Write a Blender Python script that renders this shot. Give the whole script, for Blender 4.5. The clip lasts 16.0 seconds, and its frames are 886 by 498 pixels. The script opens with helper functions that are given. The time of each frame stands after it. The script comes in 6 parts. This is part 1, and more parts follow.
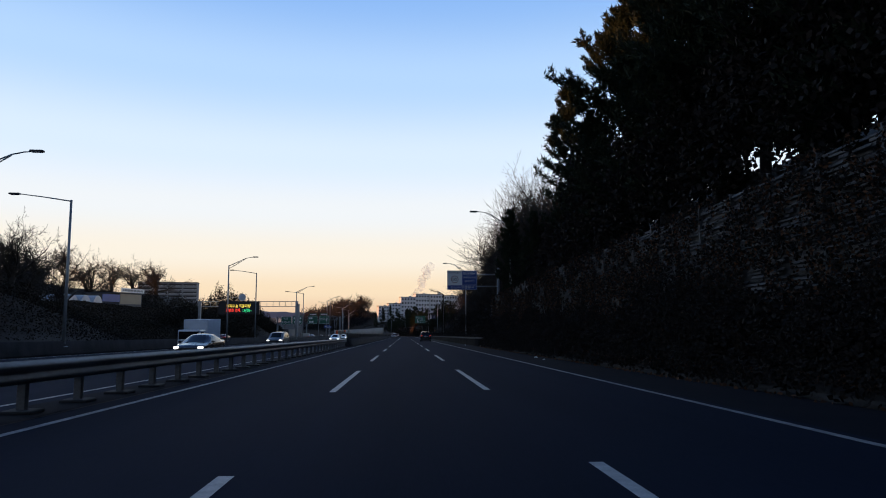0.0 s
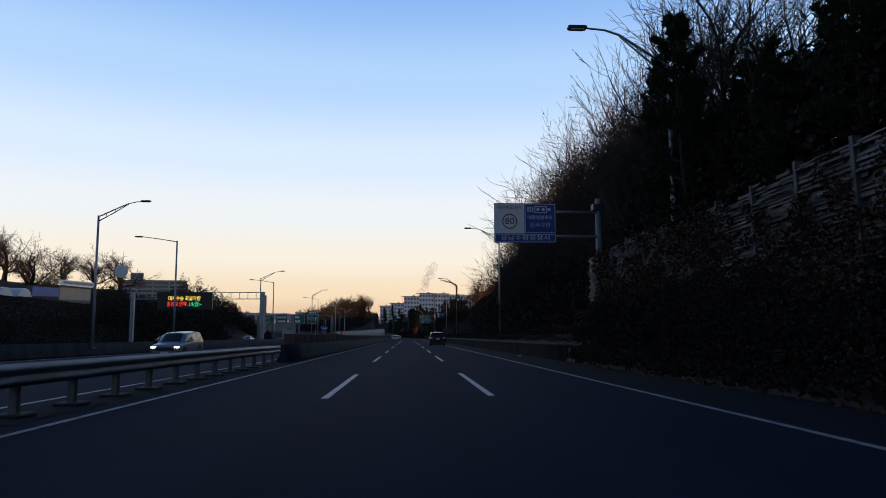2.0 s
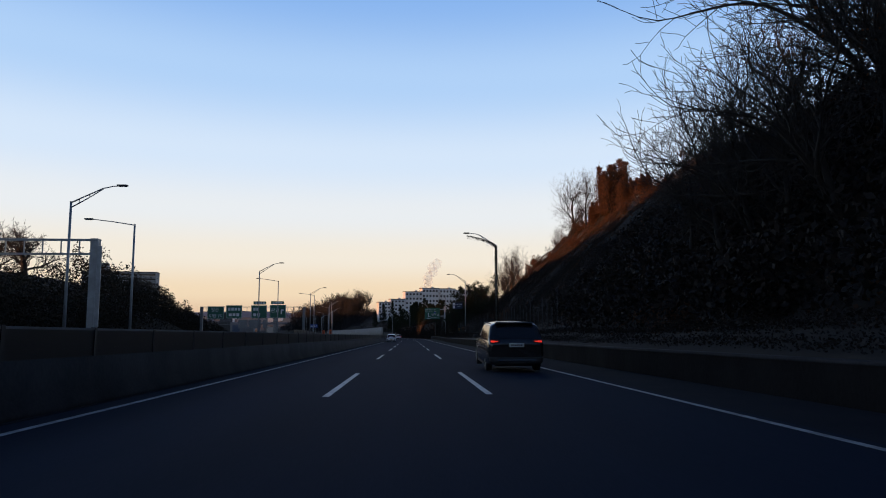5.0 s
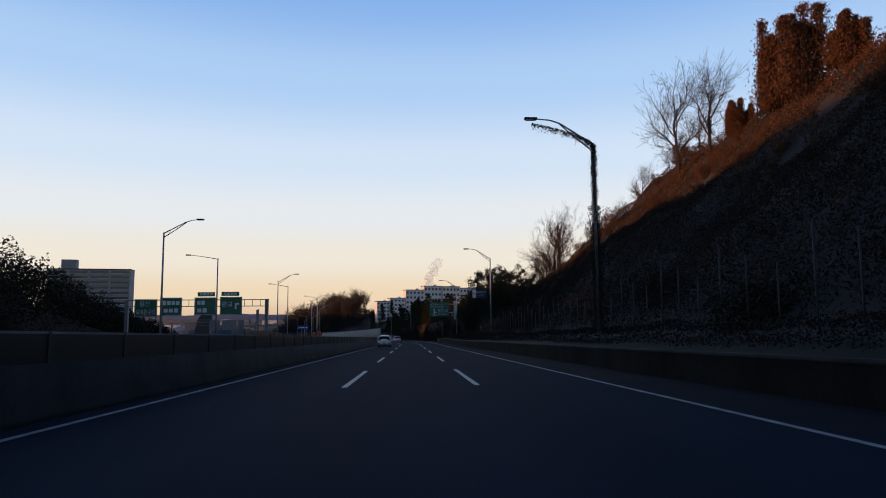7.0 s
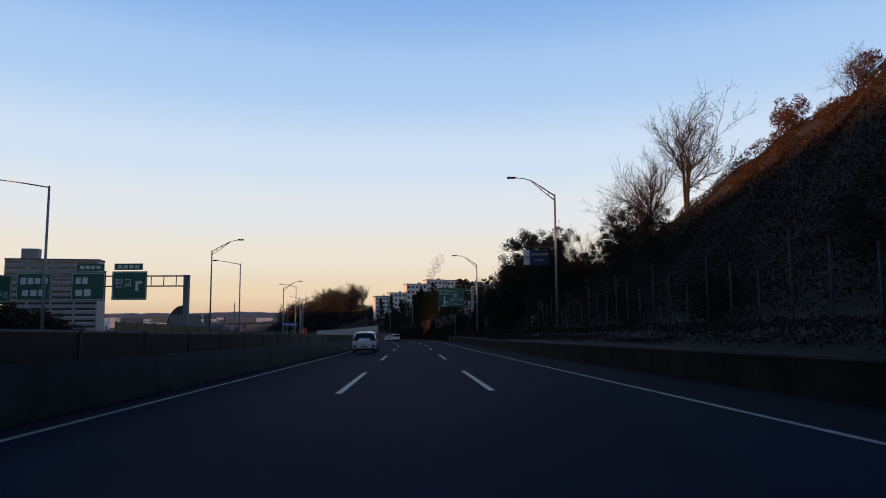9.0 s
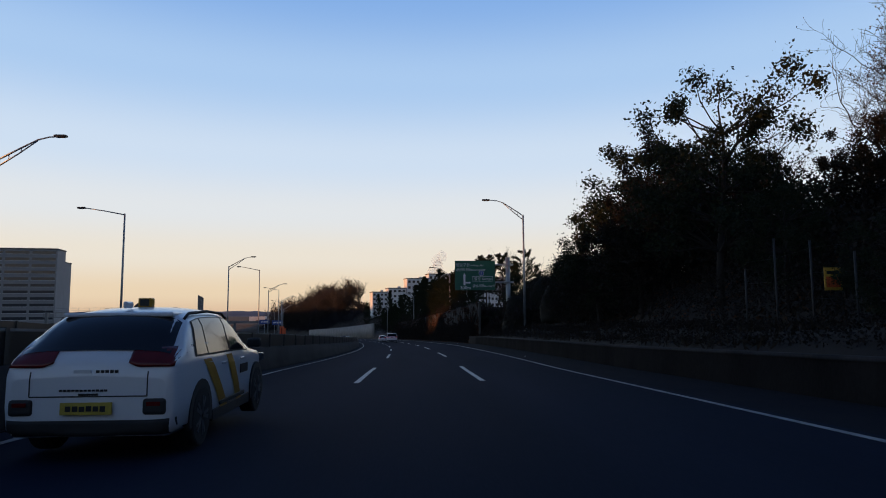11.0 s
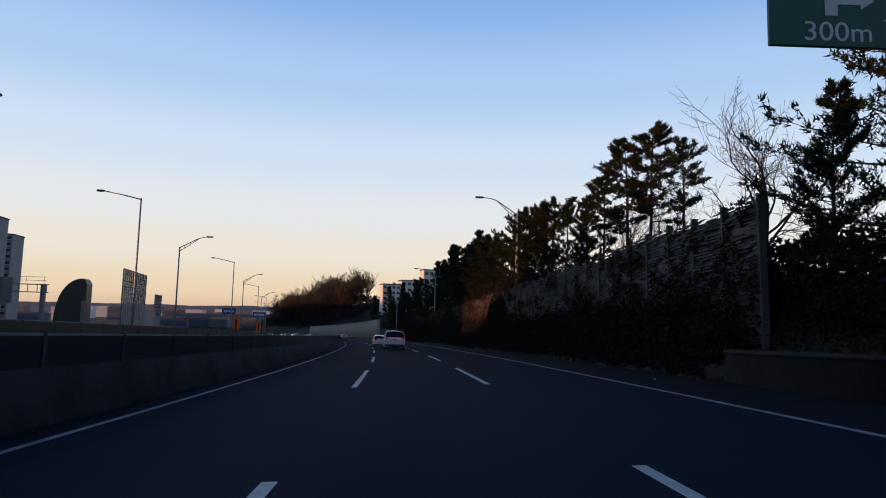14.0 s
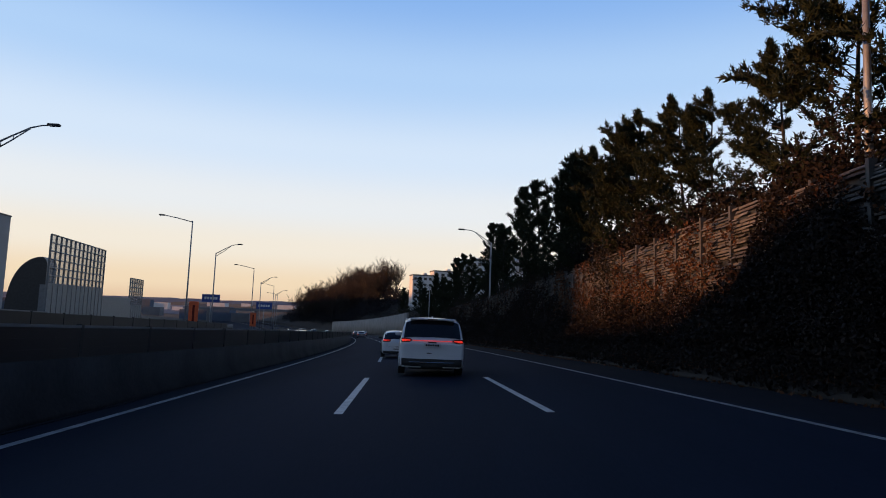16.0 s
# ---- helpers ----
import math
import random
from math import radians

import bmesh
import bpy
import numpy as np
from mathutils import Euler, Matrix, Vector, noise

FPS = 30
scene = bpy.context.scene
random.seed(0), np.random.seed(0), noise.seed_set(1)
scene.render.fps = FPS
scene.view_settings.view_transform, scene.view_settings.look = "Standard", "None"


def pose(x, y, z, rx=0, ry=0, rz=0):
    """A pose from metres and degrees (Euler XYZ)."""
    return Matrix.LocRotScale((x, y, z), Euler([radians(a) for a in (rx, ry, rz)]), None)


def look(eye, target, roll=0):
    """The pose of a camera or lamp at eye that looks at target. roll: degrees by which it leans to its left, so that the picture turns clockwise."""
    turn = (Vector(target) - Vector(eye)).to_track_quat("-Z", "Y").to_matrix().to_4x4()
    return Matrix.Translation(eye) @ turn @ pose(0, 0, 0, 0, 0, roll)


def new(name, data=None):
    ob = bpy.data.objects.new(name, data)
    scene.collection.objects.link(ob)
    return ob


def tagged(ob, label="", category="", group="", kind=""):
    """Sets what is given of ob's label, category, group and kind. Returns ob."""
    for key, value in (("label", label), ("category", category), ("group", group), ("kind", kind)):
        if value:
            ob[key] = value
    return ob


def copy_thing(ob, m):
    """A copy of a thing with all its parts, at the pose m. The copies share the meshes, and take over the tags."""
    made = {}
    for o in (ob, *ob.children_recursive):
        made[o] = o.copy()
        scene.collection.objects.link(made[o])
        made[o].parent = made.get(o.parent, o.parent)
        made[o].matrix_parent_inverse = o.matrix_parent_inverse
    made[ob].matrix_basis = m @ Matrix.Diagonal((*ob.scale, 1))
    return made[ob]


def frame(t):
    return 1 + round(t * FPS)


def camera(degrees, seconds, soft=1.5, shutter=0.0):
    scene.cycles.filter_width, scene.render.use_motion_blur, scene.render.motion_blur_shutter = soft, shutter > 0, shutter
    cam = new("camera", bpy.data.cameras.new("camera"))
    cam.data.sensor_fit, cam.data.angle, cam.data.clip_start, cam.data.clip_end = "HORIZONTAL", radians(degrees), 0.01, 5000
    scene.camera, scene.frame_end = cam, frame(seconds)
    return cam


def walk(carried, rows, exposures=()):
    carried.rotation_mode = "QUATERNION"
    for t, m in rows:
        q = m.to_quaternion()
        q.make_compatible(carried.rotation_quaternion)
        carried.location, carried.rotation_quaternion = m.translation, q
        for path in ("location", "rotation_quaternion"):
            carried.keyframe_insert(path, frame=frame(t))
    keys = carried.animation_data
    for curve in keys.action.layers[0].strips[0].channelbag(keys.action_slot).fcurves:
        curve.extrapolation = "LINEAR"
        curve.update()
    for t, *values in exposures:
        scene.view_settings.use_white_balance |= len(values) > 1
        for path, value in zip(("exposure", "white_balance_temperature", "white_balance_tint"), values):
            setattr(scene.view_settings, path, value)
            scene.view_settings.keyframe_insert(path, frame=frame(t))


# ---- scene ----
cam = camera(68.6, 16.0, soft=1.0)
PATH = [
    (0, (-0.159, 4.599, 1.119), (-0.042, 6.586, 1.311), 0.0),
    (0.5, (-0.125, 13.606, 0.804), (-0.007, 15.594, 0.986), -0.1),
    (1, (-0.095, 22.819, 0.481), (0.018, 24.806, 0.68), -0.0),
    (1.5, (-0.07, 32.211, 0.153), (0.039, 34.198, 0.354), 0.1),
    (2, (-0.049, 41.757, -0.181), (0.059, 43.744, 0.016), -0.1),
    (2.5, (-0.032, 51.434, -0.52), (0.083, 53.42, -0.319), -0.1),
    (3, (-0.018, 61.223, -0.863), (0.088, 63.209, -0.659), 0.0),
    (3.5, (-0.008, 71.106, -1.209), (0.097, 73.094, -1.012), -0.2),
    (4, (-0.002, 81.069, -1.557), (0.101, 83.057, -1.362), 0.1),
    (4.5, (0.001, 91.099, -1.908), (0.103, 93.087, -1.713), 0.1),
    (5, (0.0, 101.186, -2.262), (0.102, 103.174, -2.066), -0.0),
    (5.5, (-0.003, 111.319, -2.616), (0.098, 113.307, -2.42), -0.1),
    (6, (-0.01, 121.492, -2.972), (0.09, 123.48, -2.776), -0.2),
    (6.5, (-0.02, 131.699, -3.329), (0.08, 133.687, -3.134), -0.3),
    (7, (-0.033, 141.934, -3.688), (0.068, 143.921, -3.487), -0.4),
    (7.5, (-0.048, 152.194, -4.047), (0.048, 154.182, -3.847), -0.2),
    (8, (-0.066, 162.476, -4.407), (0.031, 164.464, -4.211), -0.5),
    (8.5, (-0.087, 172.779, -4.767), (0.011, 174.767, -4.571), -0.4),
    (9, (-0.109, 183.099, -5.128), (-0.012, 185.087, -4.932), -0.4),
    (9.5, (-0.135, 193.437, -5.49), (-0.036, 195.425, -5.294), -0.3),
    (10, (-0.162, 203.792, -5.853), (-0.063, 205.779, -5.656), -0.3),
    (10.5, (-0.191, 214.162, -6.216), (-0.092, 216.149, -6.019), -0.2),
    (11, (-0.223, 224.546, -6.579), (-0.128, 226.534, -6.384), -0.4),
    (11.5, (-0.256, 234.944, -6.943), (-0.165, 236.932, -6.741), -0.2),
    (12, (-0.291, 245.354, -7.307), (-0.215, 247.342, -7.107), 0.5),
    (12.5, (-0.352, 255.773, -7.672), (-0.279, 257.761, -7.465), 0.7),
    (13, (-0.502, 266.198, -8.037), (-0.436, 268.187, -7.836), 1.0),
    (13.5, (-0.743, 276.626, -8.402), (-0.681, 278.614, -8.197), 1.3),
    (14, (-1.075, 287.05, -8.767), (-1.032, 289.04, -8.566), 1.5),
    (14.5, (-1.497, 297.466, -9.131), (-1.479, 299.455, -8.929), 2.0),
    (15, (-2.009, 307.864, -9.495), (-2.016, 309.853, -9.289), 2.2),
    (15.5, (-2.61, 318.234, -9.858), (-2.648, 320.224, -9.654), 2.6),
    (16, (-3.298, 328.567, -10.22), (-3.351, 330.557, -10.027), 2.3),
]
walk(cam, [(t, look(eye, target, roll)) for t, eye, target, roll in PATH], exposures=((0.0, 0.13), (3.0, 0.06), (6.5, -0.03), (11.0, -0.11), (14.0, -0.08), (16.0, 0.0)))

# ---- world and light ----
world = bpy.data.worlds.new("sky")
scene.world = world
world.use_nodes = True
wn, wl = world.node_tree.nodes, world.node_tree.links
wn.clear()
SUN_AZ, SUN_EL = radians(-100), radians(5.0)          # from +y, towards -x and a little behind
sky = wn.new("ShaderNodeTexSky")
sky.sky_type = "NISHITA"
sky.sun_disc = False
sky.sun_elevation, sky.sun_rotation = SUN_EL, SUN_AZ
sky.air_density, sky.dust_density, sky.ozone_density = 1.0, 1.2, 2.0
coord = wn.new("ShaderNodeTexCoord")
split = wn.new("ShaderNodeSeparateXYZ")
wl.new(coord.outputs["Generated"], split.inputs[0])
ramp = wn.new("ShaderNodeValToRGB")
ramp.color_ramp.interpolation = "EASE"
stops = [(0.0, (0.82, 0.59, 0.40)), (0.03, (0.93, 0.74, 0.52)), (0.085, (0.94, 0.86, 0.74)), (0.15, (0.86, 0.89, 0.92)), (0.23, (0.70, 0.83, 1.0)),
         (0.34, (0.46, 0.67, 0.98)), (0.46, (0.26, 0.48, 0.90)), (0.62, (0.06, 0.14, 0.36)), (1.0, (0.02, 0.05, 0.15))]
for i, (p, c) in enumerate(stops):
    e = ramp.color_ramp.elements[i] if i < 2 else ramp.color_ramp.elements.new(p)
    e.position, e.color = p, (*c, 1)
wl.new(split.outputs[2], ramp.inputs[0])
scaled = wn.new("ShaderNodeVectorMath")
scaled.operation = "SCALE"
scaled.inputs["Scale"].default_value = 0.10
wl.new(sky.outputs[0], scaled.inputs[0])
mixsky = wn.new("ShaderNodeMix")
mixsky.data_type = "RGBA"
mixsky.inputs["Factor"].default_value = 0.90
wl.new(scaled.outputs[0], mixsky.inputs["A"])
wl.new(ramp.outputs[0], mixsky.inputs["B"])
# added factor darkens the sky behind, to cut the light on the ground
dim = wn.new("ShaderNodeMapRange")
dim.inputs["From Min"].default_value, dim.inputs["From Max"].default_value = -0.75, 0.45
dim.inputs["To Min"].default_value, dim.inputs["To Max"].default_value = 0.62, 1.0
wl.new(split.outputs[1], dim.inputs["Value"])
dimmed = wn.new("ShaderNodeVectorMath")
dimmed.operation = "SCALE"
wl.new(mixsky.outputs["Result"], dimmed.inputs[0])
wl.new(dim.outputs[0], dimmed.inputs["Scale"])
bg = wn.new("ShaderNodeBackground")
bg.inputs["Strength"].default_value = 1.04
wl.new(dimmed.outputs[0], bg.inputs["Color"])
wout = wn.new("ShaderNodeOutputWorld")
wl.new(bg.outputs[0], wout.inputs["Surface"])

sun = new("sun", bpy.data.lights.new("sun", "SUN"))
sun.data.energy, sun.data.angle, sun.data.color = 5.0, radians(0.6), (1.0, 0.43, 0.16)
sun_way = Vector((math.sin(SUN_AZ) * math.cos(SUN_EL), math.cos(SUN_AZ) * math.cos(SUN_EL), math.sin(SUN_EL)))
sun.matrix_world = look(sun_way * 100, (0, 0, 0))

# ---- materials ----


def material(name, base, rough=0.7, metal=0.0, second=None, scale=3.0, fine=40.0, bump=0.2, stretch=(1, 1, 1), coat=0.0, vary=0.0,
             emit=0.0, spec=0.5):
    """A surface of two colours mixed by two scales of noise, with fine relief; vary: shade by object."""
    m = bpy.data.materials.new(name)
    m.use_nodes = True
    n, l = m.node_tree.nodes, m.node_tree.links
    b = n["Principled BSDF"]
    b.inputs["Roughness"].default_value = rough
    b.inputs["Metallic"].default_value = metal
    b.inputs["Coat Weight"].default_value = coat
    b.inputs["Specular IOR Level"].default_value = spec
    second = second or tuple(v * 0.72 for v in base)
    tc = n.new("ShaderNodeTexCoord")
    mp = n.new("ShaderNodeMapping")
    mp.inputs["Scale"].default_value = stretch
    l.new(tc.outputs["Object"], mp.inputs[0])
    big, small = n.new("ShaderNodeTexNoise"), n.new("ShaderNodeTexNoise")
    big.inputs["Scale"].default_value, big.inputs["Detail"].default_value = scale, 4
    small.inputs["Scale"].default_value, small.inputs["Detail"].default_value = fine, 3
    l.new(mp.outputs[0], big.inputs["Vector"])
    l.new(mp.outputs[0], small.inputs["Vector"])
    add = n.new("ShaderNodeMath")
    add.operation = "MULTIPLY_ADD"
    l.new(small.outputs[0], add.inputs[0])
    add.inputs[1].default_value = 0.45
    l.new(big.outputs[0], add.inputs[2])
    mr = n.new("ShaderNodeMapRange")
    mr.inputs["From Min"].default_value, mr.inputs["From Max"].default_value = 0.5, 0.95
    l.new(add.outputs[0], mr.inputs["Value"])
    mix = n.new("ShaderNodeMix")
    mix.data_type = "RGBA"
    mix.inputs["A"].default_value, mix.inputs["B"].default_value = (*base, 1), (*second, 1)
    l.new(mr.outputs[0], mix.inputs["Factor"])
    out = mix.outputs["Result"]
    if vary:
        info, hue = n.new("ShaderNodeObjectInfo"), n.new("ShaderNodeHueSaturation")
        vr = n.new("ShaderNodeMapRange")
        vr.inputs["To Min"].default_value, vr.inputs["To Max"].default_value = 1 - vary, 1 + vary
        l.new(info.outputs["Random"], vr.inputs["Value"])
        l.new(vr.outputs[0], hue.inputs["Value"])
        l.new(out, hue.inputs["Color"])
        out = hue.outputs["Color"]
    l.new(out, b.inputs["Base Color"])
    if emit:
        l.new(out, b.inputs["Emission Color"])
        b.inputs["Emission Strength"].default_value = emit
    if bump:
        bp = n.new("ShaderNodeBump")
        bp.inputs["Strength"].default_value, bp.inputs["Distance"].default_value = bump, 0.02
        l.new(add.outputs[0], bp.inputs["Height"])
        l.new(bp.outputs[0], b.inputs["Normal"])
    return m


def leafy(name, base, second, rough=0.75, through_light=0.25):
    """Leaves that differ from one to the next, and let a little light through."""
    m = bpy.data.materials.new(name)
    m.use_nodes = True
    n, l = m.node_tree.nodes, m.node_tree.links
    b = n["Principled BSDF"]
    b.inputs["Roughness"].default_value = rough
    b.inputs["Specular IOR Level"].default_value = 0.2
    geo, mix = n.new("ShaderNodeNewGeometry"), n.new("ShaderNodeMix")
    mix.data_type = "RGBA"
    mix.inputs["A"].default_value, mix.inputs["B"].default_value = (*base, 1), (*second, 1)
    l.new(geo.outputs["Random Per Island"], mix.inputs["Factor"])
    l.new(mix.outputs["Result"], b.inputs["Base Color"])
    tr, ms = n.new("ShaderNodeBsdfTranslucent"), n.new("ShaderNodeMixShader")
    l.new(mix.outputs["Result"], tr.inputs["Color"])
    ms.inputs[0].default_value = through_light
    l.new(b.outputs[0], ms.inputs[1])
    l.new(tr.outputs[0], ms.inputs[2])
    l.new(ms.outputs[0], n["Material Output"].inputs["Surface"])
    return m


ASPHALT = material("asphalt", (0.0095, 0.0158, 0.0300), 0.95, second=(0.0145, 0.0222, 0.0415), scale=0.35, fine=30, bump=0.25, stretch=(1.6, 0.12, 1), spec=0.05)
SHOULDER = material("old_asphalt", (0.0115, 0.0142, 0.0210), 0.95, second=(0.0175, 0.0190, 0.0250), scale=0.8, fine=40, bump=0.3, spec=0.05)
PAINT = material("road_paint", (0.62, 0.62, 0.60), 0.6, second=(0.36, 0.36, 0.35), scale=4, fine=35, bump=0.15)
EDGE_PAINT = material("worn_edge_paint", (0.42, 0.42, 0.41), 0.65, second=(0.16, 0.16, 0.16), scale=3, fine=30, bump=0.15)
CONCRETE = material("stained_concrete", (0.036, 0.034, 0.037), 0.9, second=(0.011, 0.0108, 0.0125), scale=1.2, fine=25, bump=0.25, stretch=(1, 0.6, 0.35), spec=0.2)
PALE_WALL = material("pale_concrete", (0.30, 0.28, 0.255), 0.9, second=(0.19, 0.175, 0.16), scale=0.35, fine=6, bump=0.1)
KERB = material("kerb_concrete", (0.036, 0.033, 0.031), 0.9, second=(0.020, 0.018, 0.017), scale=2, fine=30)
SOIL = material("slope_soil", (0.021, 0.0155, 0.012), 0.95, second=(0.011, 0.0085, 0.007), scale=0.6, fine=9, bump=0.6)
GALV = material("galvanised_steel", (0.34, 0.36, 0.38), 0.55, 0.6, second=(0.24, 0.25, 0.26), scale=2, fine=25, bump=0.05)
RAIL = material("weathered_rail_steel", (0.17, 0.175, 0.185), 0.55, 0.5, second=(0.09, 0.085, 0.08), scale=2.5, fine=20, bump=0.08, stretch=(1, 0.3, 1))
FENCESTEEL = material("dull_fence_steel", (0.045, 0.045, 0.047), 0.7, 0.2, scale=3, fine=30, bump=0.05)
POSTPAINT = material("grey_post_paint", (0.20, 0.21, 0.22), 0.6, 0.2, scale=3, fine=30, bump=0.05)
DARKMETAL = material("dark_metal", (0.045, 0.048, 0.052), 0.5, 0.4, scale=3, fine=30, bump=0.05)
SCREEN = material("smoked_panel", (0.016, 0.017, 0.021), 0.35, 0.0, second=(0.011, 0.012, 0.015), scale=1.5, fine=12, bump=0.03)
SLAT = material("weathered_board", (0.145, 0.135, 0.128), 0.85, second=(0.018, 0.016, 0.015), scale=1.4, fine=18, bump=0.3, stretch=(1, 0.35, 2.5), vary=0.15)
WALLPOST = material("wall_post_steel", (0.085, 0.085, 0.085), 0.7, 0.2, scale=2, fine=20, bump=0.1)
SIGN_GREEN = material("green_sign_sheet", (0.010, 0.115, 0.075), 0.45, second=(0.008, 0.09, 0.06), scale=0.8, fine=8, bump=0.0)
SIGN_BLUE = material("blue_sign_sheet", (0.012, 0.065, 0.30), 0.45, second=(0.010, 0.05, 0.24), scale=0.8, fine=8, bump=0.0)
SIGN_NAVY = material("navy_sign_sheet", (0.012, 0.030, 0.085), 0.45, scale=0.8, fine=8, bump=0.0)
SIGN_WHITE = material("white_sign_sheet", (0.72, 0.73, 0.74), 0.5, second=(0.62, 0.63, 0.64), scale=1, fine=8, bump=0.0)
RING_RED = material("dark_red_ink", (0.16, 0.012, 0.012), 0.5, bump=0.0)
TANBOARD = material("tan_sign_board", (0.42, 0.33, 0.22), 0.7, second=(0.36, 0.28, 0.19), scale=0.3, fine=3, bump=0.0)
SIGN_BLACK = material("black_sign_ink", (0.015, 0.015, 0.018), 0.5, bump=0.0)
SIGN_YELLOW = material("yellow_poster", (0.70, 0.42, 0.06), 0.6, second=(0.6, 0.33, 0.05), bump=0.0)
ORANGE = material("orange_sheet", (0.75, 0.13, 0.03), 0.6, second=(0.62, 0.10, 0.03), bump=0.02)
BARK = material("bark", (0.034, 0.027, 0.022), 0.95, second=(0.016, 0.013, 0.011), scale=3, fine=25, bump=0.6, stretch=(1, 1, 0.3))
TWIG = material("bare_twigs", (0.045, 0.034, 0.027), 0.9, second=(0.026, 0.02, 0.016), bump=0.1)
NEEDLE = leafy("pine_needles", (0.010, 0.018, 0.010), (0.030, 0.036, 0.016), through_light=0.15)
IVY = leafy("dark_ivy", (0.010, 0.011, 0.007), (0.032, 0.022, 0.014), through_light=0.1)
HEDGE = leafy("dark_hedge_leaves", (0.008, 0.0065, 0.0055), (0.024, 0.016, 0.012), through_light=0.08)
DRYLEAF = leafy("dry_brown_leaves", (0.060, 0.030, 0.017), (0.14, 0.066, 0.034))
# dark and cool: the far hill's shade is put into the leaf colour
WOODS = leafy("shade_toned_woods", (0.010, 0.0105, 0.013), (0.018, 0.017, 0.019), through_light=0.05)
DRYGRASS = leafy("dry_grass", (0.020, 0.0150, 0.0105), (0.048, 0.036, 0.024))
WHITEWALL = material("white_render", (0.66, 0.67, 0.70), 0.85, second=(0.55, 0.56, 0.58), scale=0.15, fine=2, bump=0.0)
GREYWALL = material("grey_render", (0.20, 0.20, 0.21), 0.85, second=(0.15, 0.15, 0.16), scale=0.15, fine=2, bump=0.0)
SLABWALL = material("pale_grey_render", (0.27, 0.28, 0.30), 0.85, second=(0.22, 0.23, 0.25), scale=0.15, fine=2, bump=0.0)
DARKWALL = material("brown_render", (0.16, 0.14, 0.13), 0.85, second=(0.11, 0.10, 0.095), scale=0.15, fine=2, bump=0.0)
ROOFING = material("dark_roof", (0.09, 0.09, 0.10), 0.8, scale=0.4, fine=5)
GLASS = material("window_glass", (0.03, 0.035, 0.045), 0.12, second=(0.05, 0.055, 0.065), scale=0.3, fine=2, bump=0.0, spec=0.6)
AUTOGLASS = material("tinted_car_glass", (0.012, 0.013, 0.015), 0.06, bump=0.0, spec=0.6)
CARWHITE = material("white_car_paint", (0.72, 0.73, 0.75), 0.28, second=(0.70, 0.71, 0.73), coat=0.6, bump=0.0)
CARBLACK = material("black_car_paint", (0.012, 0.012, 0.014), 0.25, coat=0.6, bump=0.0)
CARGREY = material("grey_car_paint", (0.16, 0.165, 0.175), 0.3, coat=0.5, bump=0.0)
CARRED = material("red_car_paint", (0.30, 0.03, 0.02), 0.3, coat=0.5, bump=0.0)
TAXIYELLOW = material("taxi_yellow_vinyl", (0.50, 0.25, 0.012), 0.4, bump=0.0)
RUBBER = material("tyre_rubber", (0.016, 0.016, 0.017), 0.9, scale=10, fine=60)
TRIM = material("black_plastic_trim", (0.02, 0.02, 0.021), 0.7, scale=8, fine=60, bump=0.05)
ALLOY = material("alloy_rim", (0.20, 0.205, 0.215), 0.4, 0.7, bump=0.0)
CHROME = material("chrome", (0.65, 0.66, 0.68), 0.15, 1.0, bump=0.0)
REDLENS = material("dark_red_lens", (0.13, 0.008, 0.008), 0.2, bump=0.0)
TAIL = material("lit_tail_lamp", (0.9, 0.035, 0.018), 0.3, second=(0.8, 0.03, 0.015), emit=0.9, bump=0.0)
BEAM = material("lit_headlamp", (1.0, 0.95, 0.85), 0.3, second=(1.0, 0.93, 0.8), emit=3.0, bump=0.0)
PLATE_Y = material("yellow_plate", (0.55, 0.42, 0.06), 0.5, bump=0.0)
PLATE_W = material("white_plate", (0.7, 0.72, 0.72), 0.5, bump=0.0)
LED_Y = material("yellow_led", (1.0, 0.75, 0.10), 0.5, second=(1.0, 0.7, 0.1), emit=1.1, bump=0.0)
LED_R = material("red_led", (1.0, 0.06, 0.04), 0.5, second=(1.0, 0.05, 0.04), emit=1.1, bump=0.0)
LED_G = material("green_led", (0.05, 1.0, 0.35), 0.5, second=(0.05, 0.95, 0.35), emit=0.8, bump=0.0)
# aerial haze painted in as blue-grey, for far hills and town
HAZE = material("painted_haze_blue", (0.10, 0.13, 0.18), 1.0, second=(0.075, 0.10, 0.14), scale=0.02, fine=0.2, bump=0.0)
STEAM = material("steam", (1.0, 0.96, 0.95), 1.0, second=(0.90, 0.80, 0.76), scale=0.03, fine=0.3, bump=0.0)
sn, sl = STEAM.node_tree.nodes, STEAM.node_tree.links
st, sm = sn.new("ShaderNodeBsdfTransparent"), sn.new("ShaderNodeMixShader")
su = sn.new("ShaderNodeBsdfTranslucent")
su.inputs[0].default_value = (1.0, 0.95, 0.93, 1)
sm.inputs[0].default_value = 0.10
sl.new(st.outputs[0], sm.inputs[1])
sl.new(su.outputs[0], sm.inputs[2])
sl.new(sm.outputs[0], sn["Material Output"].inputs["Surface"])
CLEARPANEL = material("clear_noise_panel", (0.45, 0.47, 0.50), 0.3, second=(0.38, 0.40, 0.43), scale=0.5, fine=4, bump=0.0)

# ---- helpers for meshes ----


def part(name, bm, mat, parent=None, label="", m=None):
    """Links a bmesh as one mesh object, under a thing or part if given."""
    me = bpy.data.meshes.new(name)
    bm.normal_update()
    bm.to_mesh(me)
    bm.free()
    for k in (mat if isinstance(mat, (list, tuple)) else [mat]):
        me.materials.append(k)
    ob = new(name, me)
    if parent is not None:
        ob.parent = parent
    if m is not None:
        ob.matrix_basis = m
    if label:
        ob["label"] = label
    return ob


